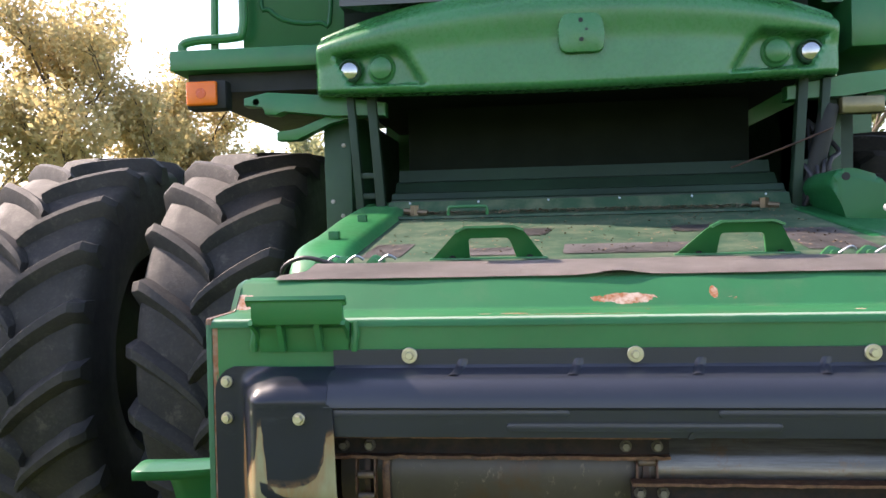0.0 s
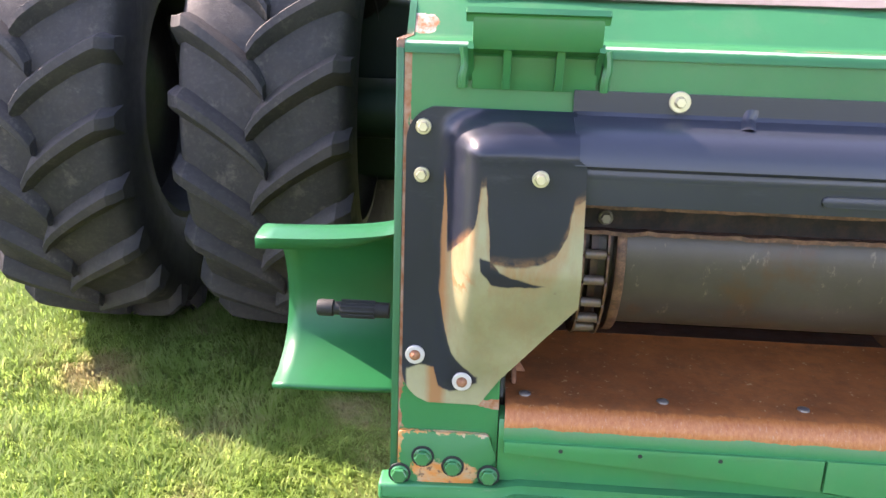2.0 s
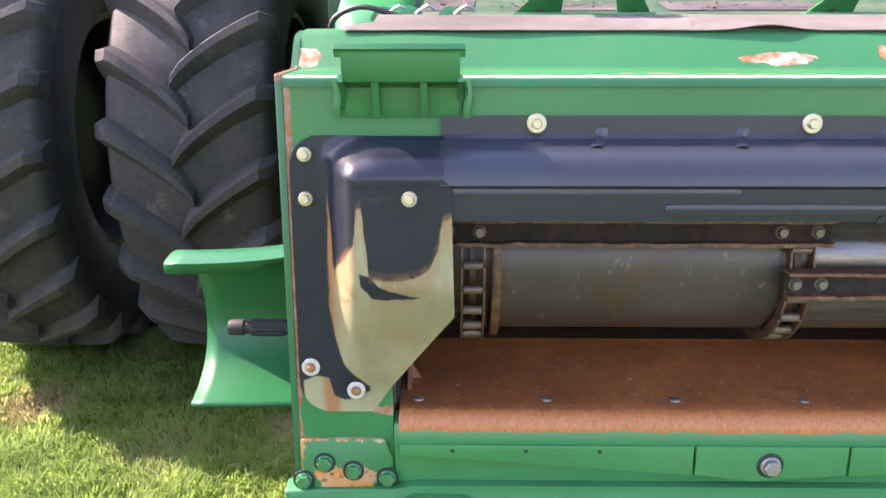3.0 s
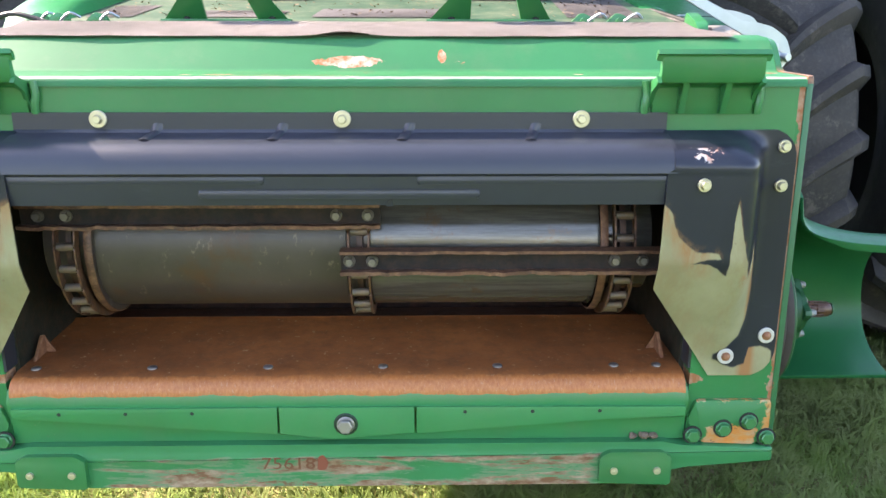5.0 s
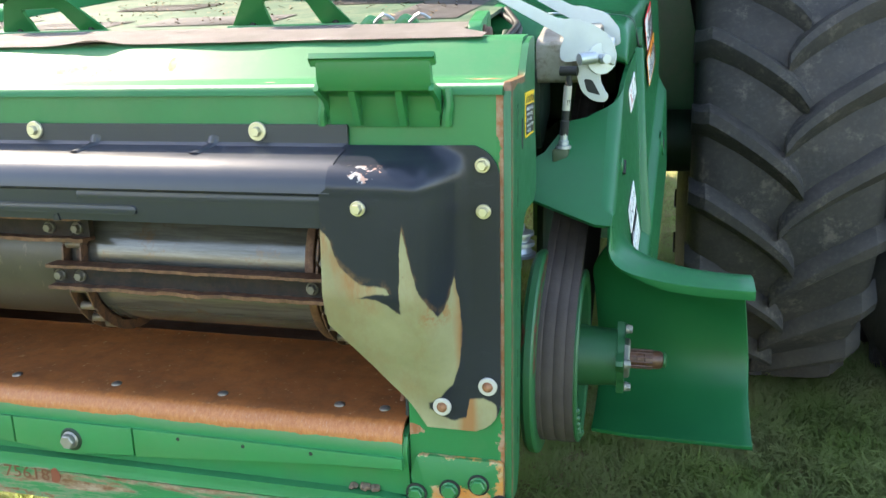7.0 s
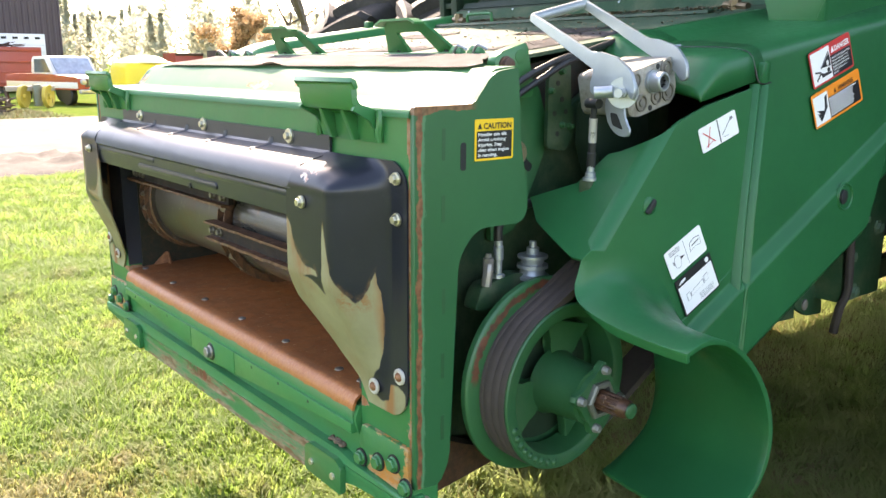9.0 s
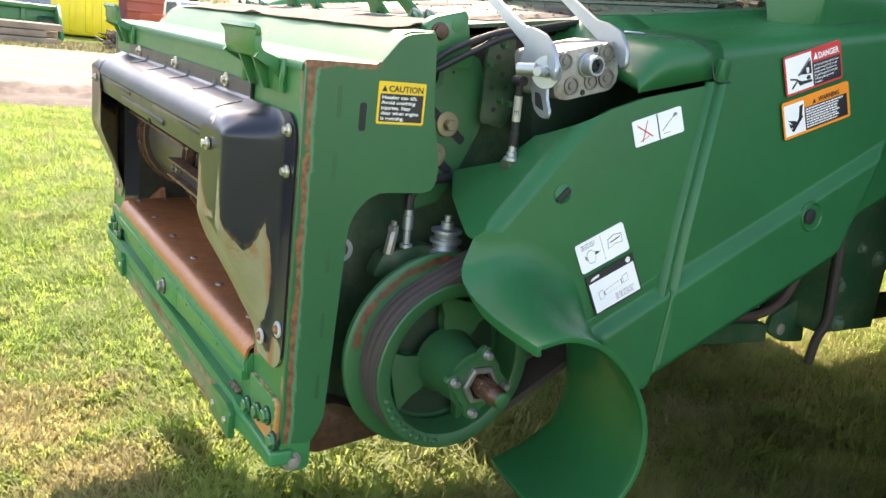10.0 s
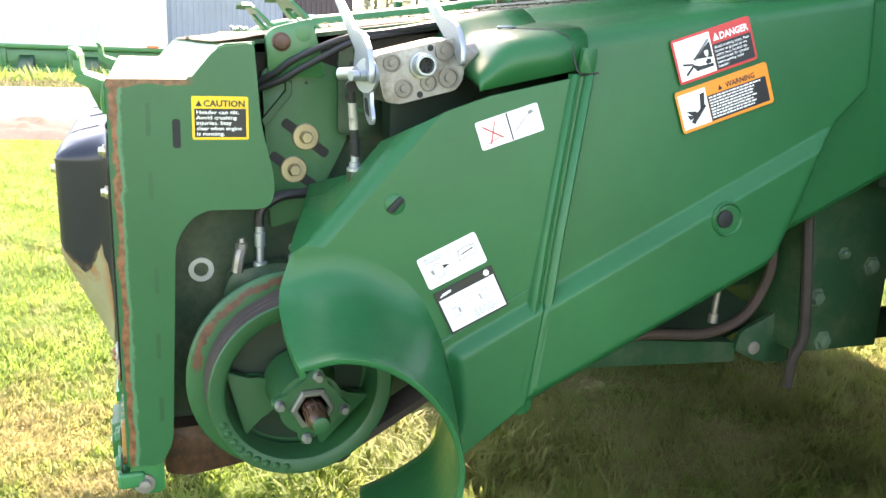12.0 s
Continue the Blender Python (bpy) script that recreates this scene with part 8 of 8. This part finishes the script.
tpart("bumper", lambda b: box(b, -0.95, 0.95, 2.5, 2.68, 0.42, 0.58, 0.04), MAT_ZINC, truck)
for sx in (-0.78, 0.78):
    tpart("headlamp", lambda b: lathe(b, (sx, 2.55, 0.84), (0, 1, 0), [(0, 0.11), (0.05, 0.11), (0.07, 0.08), (0.07, 0)], 16), MAT_ZINC, truck)
    for y in (-1.5, 1.65):
        tpart("wheel", lambda b: lathe(b, (sx - 0.1, y, 0.36), (1, 0, 0), [(0, 0), (0, 0.34), (0.04, 0.37), (0.2, 0.37), (0.24, 0.34), (0.24, 0)], 22), MAT_HOSE, truck)

# red wagon behind the truck
wagon = thing("grain_wagon", (-44.4, 9.2, 0), "faded red steel wagon loaded with dry brush", "wagon")
bm = bmesh.new()
prism(bm, rounded([(8.05, 0.35), (7.96, 2.25), (10.5, 2.25), (10.41, 0.35)], 0.04), "x", -45.6, -43.4, 0.03)
wb = part("box", bm, MAT_TRED, wagon)
for z in (0.55, 1.05, 1.55, 2.12):
    bm = bmesh.new()
    box(bm, -43.42, -43.32, 8.0, 10.46, z - 0.06, z + 0.06, 0.015)
    part("side_rib", bm, MAT_TRED, wb)
bm = bmesh.new()
brng = random.Random(5)
for k in range(60):
    p = Vector((-44.4 + brng.uniform(-0.8, 0.9), brng.uniform(8.1, 9.3), 2.24 + brng.uniform(0.0, 0.16)))
    rod(bm, p, p + Vector((brng.uniform(-0.5, 0.5), brng.uniform(-0.5, 0.7), brng.uniform(0.0, 0.14))), 0.03, 5, 0.012)
part("brush_load", bm, MAT_RUST_DARK, wagon, "dry brush heaped on top")
for y in (8.5, 9.95):
    road_wheel(wagon, -43.7, y, 0.36, 0.25, MAT_RUST_DARK)

# yellow-wheeled implement
imp = thing("yellow_implement", (-28.4, 6.45, 0), "small farm implement with bare yellow steel wheels", "implement")
MAT_OLD_YELLOW = plain("faded yellow paint", (0.50, 0.36, 0.06), 0.6, 0, 0.35, 6)
bm = bmesh.new()
box(bm, -28.75, -28.55, 5.55, 7.1, 0.55, 0.72, 0.03)
part("beam", bm, plain("rust-stained white paint", (0.42, 0.36, 0.30), 0.7, 0, 0.4, 5), imp)
bm = bmesh.new()
box(bm, -28.62, -28.42, 6.38, 6.62, 0.05, 0.78, 0.03)
part("stand", bm, plain("grey green cast stand", (0.20, 0.22, 0.17), 0.7, 0, 0.3, 8), imp)
for y in (5.62, 6.95):
    bm = bmesh.new()
    rod(bm, (-28.6, y, 0.02), (-28.65, y - 0.05, 0.7), 0.07, 8)
    part("shank", bm, MAT_RUST_DARK, imp)
for y in (6.05, 6.82):
    bm = bmesh.new()
    lathe(bm, (-28.42, y, 0.385), (0.62, 0.78, 0), [(-0.05, 0), (-0.05, 0.30), (-0.07, 0.36), (-0.05, 0.385), (0.05, 0.385), (0.07, 0.36), (0.03, 0.30), (0.02, 0.10), (0.09, 0.08), (0.09, 0)], 28)
    part("wheel", bm, MAT_OLD_YELLOW, imp)

# timber pile and brush heap
logs = thing("timber_stack", (-25.0, 1.3, 0), "stack of old weathered timber on the yard edge", "timber stack")
trng = random.Random(8)
MAT_TIMBER = plain("weathered timber", (0.27, 0.21, 0.16), 0.85, 0, 0.3, 8, 0.4)
for lay in range(3):
    for k in range(4):
        bm = bmesh.new()
        y0 = 0.80 + trng.uniform(-0.15, 0.15)
        box(bm, -25.5 + k * 0.26, -25.28 + k * 0.26, y0, y0 + 1.75 + trng.uniform(-0.25, 0.25), 0.0 + lay * 0.2, 0.18 + lay * 0.2, 0.02)
        part("plank", bm, MAT_TIMBER, logs)
bm = bmesh.new()
for k in range(110):
    a = trng.uniform(0, 6.28)
    p = Vector((-25.0 + trng.gauss(0, 0.3), 4.38 + trng.gauss(0, 0.18), trng.uniform(0.03, 0.5)))
    d = Vector((math.cos(a), math.sin(a), trng.uniform(-0.2, 0.5))) * trng.uniform(0.15, 0.38)
    rod(bm, p, p + d, trng.uniform(0.03, 0.075), 6, 0.02)
solo("brush_heap", bm, plain("dark root wood", (0.12, 0.085, 0.06), 0.85, 0, 0.5, 8, 0.4), "tangled heap of roots and dead branches", "brush heap", kind="stuff")

# long green implement in front of the sheds
head = thing("green_header", (-29, -6, 0), "long green harvester header parked on the grass", "header")
bm = bmesh.new()
box(bm, -28.4, -28.2, -20, 3.0, 0.90, 1.06, 0.03)
part("top_beam", bm, MAT_GREEN, head)
bm = bmesh.new()
box(bm, -28.5, -28.38, -20, 2.95, 0.20, 0.92, 0.01)
part("back_panel", bm, MAT_GREEN, head)
bm = bmesh.new()
box(bm, -28.4, -27.9, -20, 2.95, 0.16, 0.30, 0.03)
part("lower_beam", bm, MAT_GREEN, head)
bm = bmesh.new()
prism(bm, [(-28.6, 0.0), (-28.6, 1.1), (-28.1, 1.1), (-27.2, 0.45), (-27.0, 0.0)], "y", 2.96, 3.06, 0.02)
part("end_panel", bm, MAT_GREEN, head)
for k in range(12):
    y = -19.5 + k * 1.95
    bm = bmesh.new()
    box(bm, -28.39, -28.27, y, y + 0.12, 0.28, 0.92, 0.01)
    part("post", bm, MAT_GREEN, head)
    bm = bmesh.new()
    prism(bm, [(-28.3, 0.0), (-28.3, 0.70), (-27.6, 0.42), (-27.2, 0.0)], "y", y + 0.5, y + 0.95, 0.02)
    part("snout", bm, MAT_FRAME, head)
bm = bmesh.new()
box(bm, -28.3, -28.16, 0.55, 0.95, 1.04, 1.13, 0.02)
part("reflector", bm, plain("orange reflector", (0.75, 0.14, 0.04), 0.4), head, "orange reflector plate")


# implements far across the lawn
def far_implement(x, y, turn, label, mat, mat2):
    root = thing("farm_implement", (x, y, 0), label, "implement", "implements beyond the lawn")
    m = Matrix.Translation((x, y, 0)) @ Matrix.Rotation(turn, 4, "Z")

    def fp(name, build, mt):
        bm = bmesh.new()
        build(bm)
        bmesh.ops.transform(bm, matrix=m, verts=bm.verts)
        part(name, bm, mt, root)

    fp("main_beam", lambda b: box(b, -4, 4, -0.15, 0.15, 0.9, 1.2, 0.03), mat)
    fp("tongue", lambda b: box(b, -0.1, 0.1, -3.5, 0, 0.7, 0.9, 0.02), mat)
    for k in range(7):
        fp("shank", lambda b: tube(b, [(-3.6 + k * 1.2, 0, 1.0), (-3.6 + k * 1.2, 0.5, 1.0), (-3.6 + k * 1.2, 0.7, 0.5), (-3.6 + k * 1.2, 0.5, 0.05)], 0.05, 6, 3), mat2)
    for sx in (-1.6, 1.6):
        fp("wheel", lambda b: lathe(b, (sx - 0.15, -0.6, 0.5), (1, 0, 0), [(0, 0), (0, 0.45), (0.06, 0.5), (0.24, 0.5), (0.3, 0.45), (0.3, 0)], 20), MAT_HOSE)


far_implement(-33, 36, 0.5, "dark green folded tillage implement parked on the far lawn", MAT_UNDER, MAT_RUST_DARK)
far_implement(-38, 42, 0.9, "pale grey implement parked below the trees", plain("pale paint", (0.5, 0.5, 0.48), 0.5), MAT_RUST_DARK)


# ---- trees ----
def leaf_mat(name, colors):
    m = Mat(name, 0.7)
    g = m.node("ShaderNodeNewGeometry")
    r = m.node("ShaderNodeValToRGB")
    m.link(g.outputs["Random Per Island"], r.inputs[0])
    els = r.color_ramp.elements
    while len(els) < len(colors):
        els.new(0.5)
    for k, c in enumerate(colors):
        els[k].position = k / (len(colors) - 1)
        els[k].color = (*c, 1)
    m.color(r.outputs[0])
    half = m.node("ShaderNodeVectorMath", operation="SCALE")
    m.link(g.outputs["Normal"], half.inputs[0])
    half.inputs["Scale"].default_value = 1.0
    lift = m.node("ShaderNodeVectorMath", operation="ADD")
    m.link(half.outputs[0], lift.inputs[0])
    lift.inputs[1].default_value = (0, 0, 1)
    unit = m.node("ShaderNodeVectorMath", operation="NORMALIZE")
    m.link(lift.outputs[0], unit.inputs[0])
    m.link(unit.outputs[0], m.b.inputs["Normal"])
    m.b.inputs["Specular IOR Level"].default_value = 0.15
    t = m.node("ShaderNodeBsdfTranslucent")
    m.link(r.outputs[0], t.inputs[0])
    mx = m.node("ShaderNodeMixShader")
    mx.inputs[0].default_value = 0.6
    m.link(m.b.outputs[0], mx.inputs[1])
    m.link(t.outputs[0], mx.inputs[2])
    m.link(mx.outputs[0], m.t.nodes["Material Output"].inputs[0])
    return m.m


def leaves_mesh(name, spots, size, rng, mat):
    """Many small leaf clumps: bent diamonds at the given spots."""
    n = len(spots)
    P = np.array(spots)
    g = np.random.default_rng(rng)
    a, b = g.normal(size=(n, 3)), g.normal(size=(n, 3))
    a /= np.linalg.norm(a, axis=1)[:, None]
    b -= a * (a * b).sum(1)[:, None]
    b /= np.linalg.norm(b, axis=1)[:, None]
    s = size * g.uniform(0.5, 1.3, (n, 1))
    V = np.stack([P - a * s, P + b * s * 0.5, P + a * s, P - b * s * 0.5], 1).reshape(-1, 3)
    me = bpy.data.meshes.new(name)
    me.from_pydata(V.tolist(), [], np.arange(4 * n).reshape(-1, 4).tolist())
    me.materials.append(mat)
    return me


MAT_BARK = plain("grey bark", (0.11, 0.085, 0.065), 0.9, 0, 0.35, 12, 0.6)


def tree(x, y, h, spread_r, seed, mat, label, leaves=5200, leaf=0.13, base=0.25, group="autumn trees"):
    rng = random.Random(seed)
    root = thing("tree", (x, y, 0), label, "tree", group)
    bm = bmesh.new()
    tips = []

    def limb(p, d, length, r, level):
        pts = [p]
        for k in range(3):
            d = (d + Vector((rng.gauss(0, 0.16), rng.gauss(0, 0.16), rng.gauss(0.05, 0.10)))).normalized()
            pts.append(pts[-1] + d * length / 3)
        tube(bm, pts, r, 7 if level < 2 else 5, 2, r * 0.45)
        if level >= 2:
            tips.extend(pts[1:])
        if level < 4:
            for k in range(rng.choice((2, 3, 3)) if level else 5):
                s = pts[rng.choice((1, 2, 3))] if k else pts[-1]
                out = Vector((rng.gauss(0, 1), rng.gauss(0, 1), rng.uniform(0.1, 0.9))).normalized()
                limb(s, (d * 0.5 + out * 0.75).normalized(), length * rng.uniform(0.55, 0.78), r * 0.5, level + 1)

    limb(Vector((x, y, 0)), Vector((0, 0, 1)), h * 0.42, h * 0.022, 0)
    part("trunk", bm, MAT_BARK, root)
    spots = []
    for k in range(leaves):
        t = rng.choice(tips)
        spots.append((t.x + rng.gauss(0, 0.07) * spread_r, t.y + rng.gauss(0, 0.07) * spread_r, max(h * base * 0.6, t.z + rng.gauss(0, 0.06) * spread_r)))
    part("crown", leaves_mesh("crown", spots, leaf, seed, mat), None, root)
    return root


YELLOW = leaf_mat("yellow autumn leaves", [(0.58, 0.43, 0.19), (0.60, 0.49, 0.24), (0.52, 0.42, 0.20), (0.46, 0.42, 0.21), (0.58, 0.42, 0.18)])
OLIVE = leaf_mat("olive autumn leaves", [(0.28, 0.29, 0.15), (0.36, 0.35, 0.18), (0.22, 0.25, 0.13), (0.45, 0.40, 0.18)])
# orange dulled and lightened, which puts haze into the leaf colour
ORANGE = leaf_mat("orange autumn leaves", [(0.46, 0.27, 0.13), (0.42, 0.29, 0.15), (0.50, 0.34, 0.19), (0.36, 0.27, 0.15)])


def polar(az, dist):
    return math.sin(radians(az)) * dist, math.cos(radians(az)) * dist


for az, dist, h, sr, seed, mat, label, n, leaf in (
    (-31, 24, 9.0, 4.0, 11, YELLOW, "wide yellow-leaved autumn tree", 20000, 0.095),
    (-24, 26, 8.0, 3.6, 12, YELLOW, "yellow-leaved autumn tree on the lawn", 17000, 0.095),
    (-39, 25, 8.5, 3.4, 13, YELLOW, "yellow-leaved autumn tree with thick trunk", 22000, 0.09),
    (-18, 34, 7.0, 3.2, 14, OLIVE, "olive green tree turning to autumn", 5000, 0.16),
    (-13, 38, 7.5, 3.2, 15, OLIVE, "olive green tree turning to autumn", 5000, 0.16),
    (-47, 38, 9.0, 3.6, 16, YELLOW, "yellow-leaved autumn tree on the lawn", 4500, 0.15),
    (-58.5, 36, 12.0, 4.0, 17, ORANGE, "tall orange tree with bare limbs", 1500, 0.10),
    (-55, 46, 6.0, 3.0, 18, ORANGE, "orange-leaved autumn tree before the woods", 6000, 0.11),
    (-63, 62, 6.0, 3.0, 19, ORANGE, "orange-leaved autumn tree before the woods", 6000, 0.13),
    (20, 30, 9.0, 3.8, 20, OLIVE, "olive green tree turning to autumn", 4000, 0.16),
    (36, 32, 9.0, 3.8, 21, YELLOW, "yellow-leaved autumn tree on the lawn", 4000, 0.16)):
    x, y = polar(az, dist)
    tree(x, y, h, sr, seed, mat, label, n, leaf)

# woods along the horizon
wrng = random.Random(77)
spots = []
for k in range(760):
    # clumps from 640 on are unseen, added to lower light from the horizon
    az = wrng.uniform(-112, 60) if k < 640 else wrng.uniform(60, 248)
    dist = wrng.uniform(112, 150)
    x, y = polar(az, dist)
    h = wrng.uniform(5.5, 10.5) * (0.8 if az > -30 else 1.0)
    w = wrng.uniform(1.6, 3.0)
    slim = wrng.random() < 0.3
    for j in range(190):
        t = wrng.random() ** 0.8
        r = w * math.sqrt(max(0.05, 1 - (2 * t - 0.9) ** 2)) * math.sqrt(wrng.random())
        if slim:
            r, t = r * 0.5 * (1.1 - t), t * 1.12
        a = wrng.uniform(0, 6.28)
        spots.append((x + r * math.cos(a), y + r * math.sin(a), 0.3 + h * t))
# distance haze is painted in: pale leaf tones close to each other
WOODS_HAZE = leaf_mat("mixed autumn woods", [(0.47, 0.49, 0.36), (0.50, 0.50, 0.37), (0.54, 0.51, 0.37), (0.47, 0.49, 0.37), (0.55, 0.50, 0.37)])
tagged(new("far_woods", leaves_mesh("far_woods", spots, 0.52, 5, WOODS_HAZE)), "hazy mixed autumn woods along the horizon", "woods", kind="stuff")


# ---- grass ----
def grass_mat():
    m = Mat("grass blades", 0.6)
    g = m.node("ShaderNodeNewGeometry")
    r = m.node("ShaderNodeValToRGB")
    m.link(g.outputs["Random Per Island"], r.inputs[0])
    els = r.color_ramp.elements
    cols = [(0.212, 0.325, 0.070), (0.230, 0.348, 0.082), (0.252, 0.370, 0.095), (0.280, 0.382, 0.111), (0.308, 0.382, 0.127)]
    while len(els) < len(cols):
        els.new(0.5)
    for k, c in enumerate(cols):
        els[k].position = (0.0, 0.35, 0.7, 0.9, 1.0)[k]
        els[k].color = (*c, 1)
    straw = m.ramp(m.noise(2.6, 7, 0.72), 0.53, 0.65)
    lush = m.mix(m.ramp(m.noise(5.5, 5, 0.65), 0.42, 0.56), (0.182, 0.296, 0.060), r.outputs[0])
    c = m.mix(m.math("MULTIPLY", straw, 0.48), lush, (0.36, 0.30, 0.155))
    c = dry_spots(m, c, (0.38, 0.29, 0.16), (0.22, 0.15, 0.085))
    # drier blades under the machine, painted paler to offset its shadow
    under = m.math("MULTIPLY", band(m, m.axis(0), -1.2, 3.4, 0.5), band(m, m.axis(1), 0.55, 9.0, 0.35))
    c = m.mix(m.math("MULTIPLY", under, m.math("MULTIPLY", m.ramp(m.noise(3.5, 6, 0.7), 0.30, 0.60), 0.7)), c, (0.37, 0.385, 0.18))
    m.color(c)
    m.b.inputs["Specular IOR Level"].default_value = 0.2
    half = m.node("ShaderNodeVectorMath", operation="SCALE")
    m.link(g.outputs["Normal"], half.inputs[0])
    half.inputs["Scale"].default_value = 0.16
    lift = m.node("ShaderNodeVectorMath", operation="ADD")
    m.link(half.outputs[0], lift.inputs[0])
    lift.inputs[1].default_value = (0, 0, 1)
    unit = m.node("ShaderNodeVectorMath", operation="NORMALIZE")
    m.link(lift.outputs[0], unit.inputs[0])
    m.link(unit.outputs[0], m.b.inputs["Normal"])
    t = m.node("ShaderNodeBsdfTranslucent")
    m.link(c, t.inputs[0])
    mx = m.node("ShaderNodeMixShader")
    mx.inputs[0].default_value = 0.58
    m.link(m.b.outputs[0], mx.inputs[1])
    m.link(t.outputs[0], mx.inputs[2])
    m.link(mx.outputs[0], m.t.nodes["Material Output"].inputs[0])
    return m.m


def dry_mat():
    m = Mat("dry weeds", 0.8)
    g = m.node("ShaderNodeNewGeometry")
    m.color(m.mix(m.ramp(g.outputs["Random Per Island"], 0.55, 0.9), (0.36, 0.28, 0.14), (0.13, 0.17, 0.05)))
    return m.m


def grass_patch(name, n, box2, size, seed, label, fine_blades=True):
    g = np.random.default_rng(seed)
    x, y = g.uniform(box2[0], box2[1], n), g.uniform(box2[2], box2[3], n)
    clump = np.sin(x * 5.1 + np.sin(y * 3.7) * 2) * np.sin(y * 4.7 + np.sin(x * 4.3) * 2)
    tuft = np.sin(x * 23 + 3 * np.sin(y * 17)) * np.sin(y * 21 + 2 * np.sin(x * 19))
    h = size * (0.60 + 0.34 * clump + 0.24 * tuft + g.uniform(0, 0.6, n))
    for px, py, r in DRY_SPOTS:
        h = h * (1 - 0.45 * np.exp(-((x - px) ** 2 + (y - py) ** 2) / (r * r)))
    h = np.clip(h, size * 0.25, None)
    rim = np.minimum(np.minimum(x - box2[0], box2[1] - x), np.minimum(y - box2[2], box2[3] - y))
    fade = rim + 0.35 * np.sin(x * 2.3) * np.sin(y * 1.9) > g.uniform(-0.3, 0.7, n)
    keep = fade & ((x > -9.95 - 2.6 * np.clip(y - 6.0, 0, 6)) | (name == "weeds"))
    x, y, h, clump, tuft = x[keep], y[keep], h[keep], clump[keep], tuft[keep]
    n = len(x)
    # blades of a tuft lie much the same way
    az = np.where(g.random(n) < 0.6, 2.6 * np.sin(x * 3.1 + 2 * np.sin(y * 2.3)) + 2.2 * tuft + g.normal(0, 0.5, n), g.uniform(0, 2 * np.pi, n))
    lean = g.uniform(0.35, 1.25, n)
    w = size * (g.uniform(0.040, 0.068, n) if fine_blades else g.uniform(0.07, 0.12, n))
    z = np.zeros(n) - 0.006
    cx, cy = np.cos(az), np.sin(az)
    px, py = -cy * w, cx * w
    m1x, m1y, m1z = x + cx * h * lean * 0.35, y + cy * h * lean * 0.35, z + h * 0.6
    tx, ty, tz = x + cx * h * lean, y + cy * h * lean, z + h * np.sqrt(np.clip(1 - (lean * 0.6) ** 2, 0.12, 1))
    base, k = np.arange(n), 5 if fine_blades else 3
    rows = [np.stack([x - px, y - py, z], 1), np.stack([x + px, y + py, z], 1)]
    if fine_blades:
        rows += [np.stack([m1x + px * 0.8, m1y + py * 0.8, m1z], 1), np.stack([m1x - px * 0.8, m1y - py * 0.8, m1z], 1)]
        loops = np.stack([base * 5 + q for q in (0, 1, 2, 3, 3, 2, 4)], 1).reshape(-1)
        starts = np.stack([base * 7, base * 7 + 4], 1).reshape(-1)
    else:
        loops, starts = np.arange(3 * n), base * 3
    V = np.stack(rows + [np.stack([tx, ty, tz], 1)], 1).reshape(-1, 3)
    me = bpy.data.meshes.new(name)
    me.vertices.add(len(V))
    me.vertices.foreach_set("co", V.astype(np.float32).reshape(-1))
    me.loops.add(len(loops))
    me.loops.foreach_set("vertex_index", loops.astype(np.int32))
    me.polygons.add(len(starts))
    me.polygons.foreach_set("loop_start", starts.astype(np.int32))
    me.update(calc_edges=True)
    me.validate()
    me.materials.append(GRASS)
    return tagged(new(name, me), label, "grass", kind="stuff")


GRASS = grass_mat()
grass_patch("grass", 430000, (-4.9, 3.7, -2.1, 5.0), 0.056, 1, "short green lawn grass with dry blades")
grass_patch("grass", 260000, (-10.6, -3.9, -5.0, 8.6), 0.056, 2, "lawn grass stretching to the drive", False)
grass_patch("grass", 130000, (-24.0, -4.2, 8.0, 26.0), 0.085, 7, "lawn grass reaching to the far trees", False)
grass_patch("grass", 45000, (0.2, 3.2, 0.6, 3.4), 0.070, 8, "thin shaded grass beside the machine")
grass_patch("grass", 70000, (-4.6, 5.5, 4.2, 10.0), 0.062, 4, "lawn grass behind the machine", False)
grass_patch("grass", 70000, (-4.6, 4.5, -5.0, -1.4), 0.058, 6, "lawn grass in front of the machine", False)
grass_patch("grass", 100000, (3.3, 9.6, -5.2, 10.0), 0.060, 12, "lawn grass on the shaded side", False)
grass_patch("grass", 80000, (-8.0, 9.6, -9.6, -4.4), 0.062, 13, "lawn grass behind the path", False)
weeds = grass_patch("weeds", 26000, (-27.4, -22.2, -16.0, 6.0), 0.13, 9, "dry weeds and tall straw along the drive's far edge", False)
weeds.data.materials[0] = dry_mat()
grass_patch("weeds", 1500, (-27.2, -24.6, -15.0, 0.6), 0.42, 11, "tall green weed stalks before the parked header", False)
grass_patch("tall_grass", 3000, (-0.6, 0.6, 0.45, 1.5), 0.10, 5, "taller uncut grass under the feeder house")
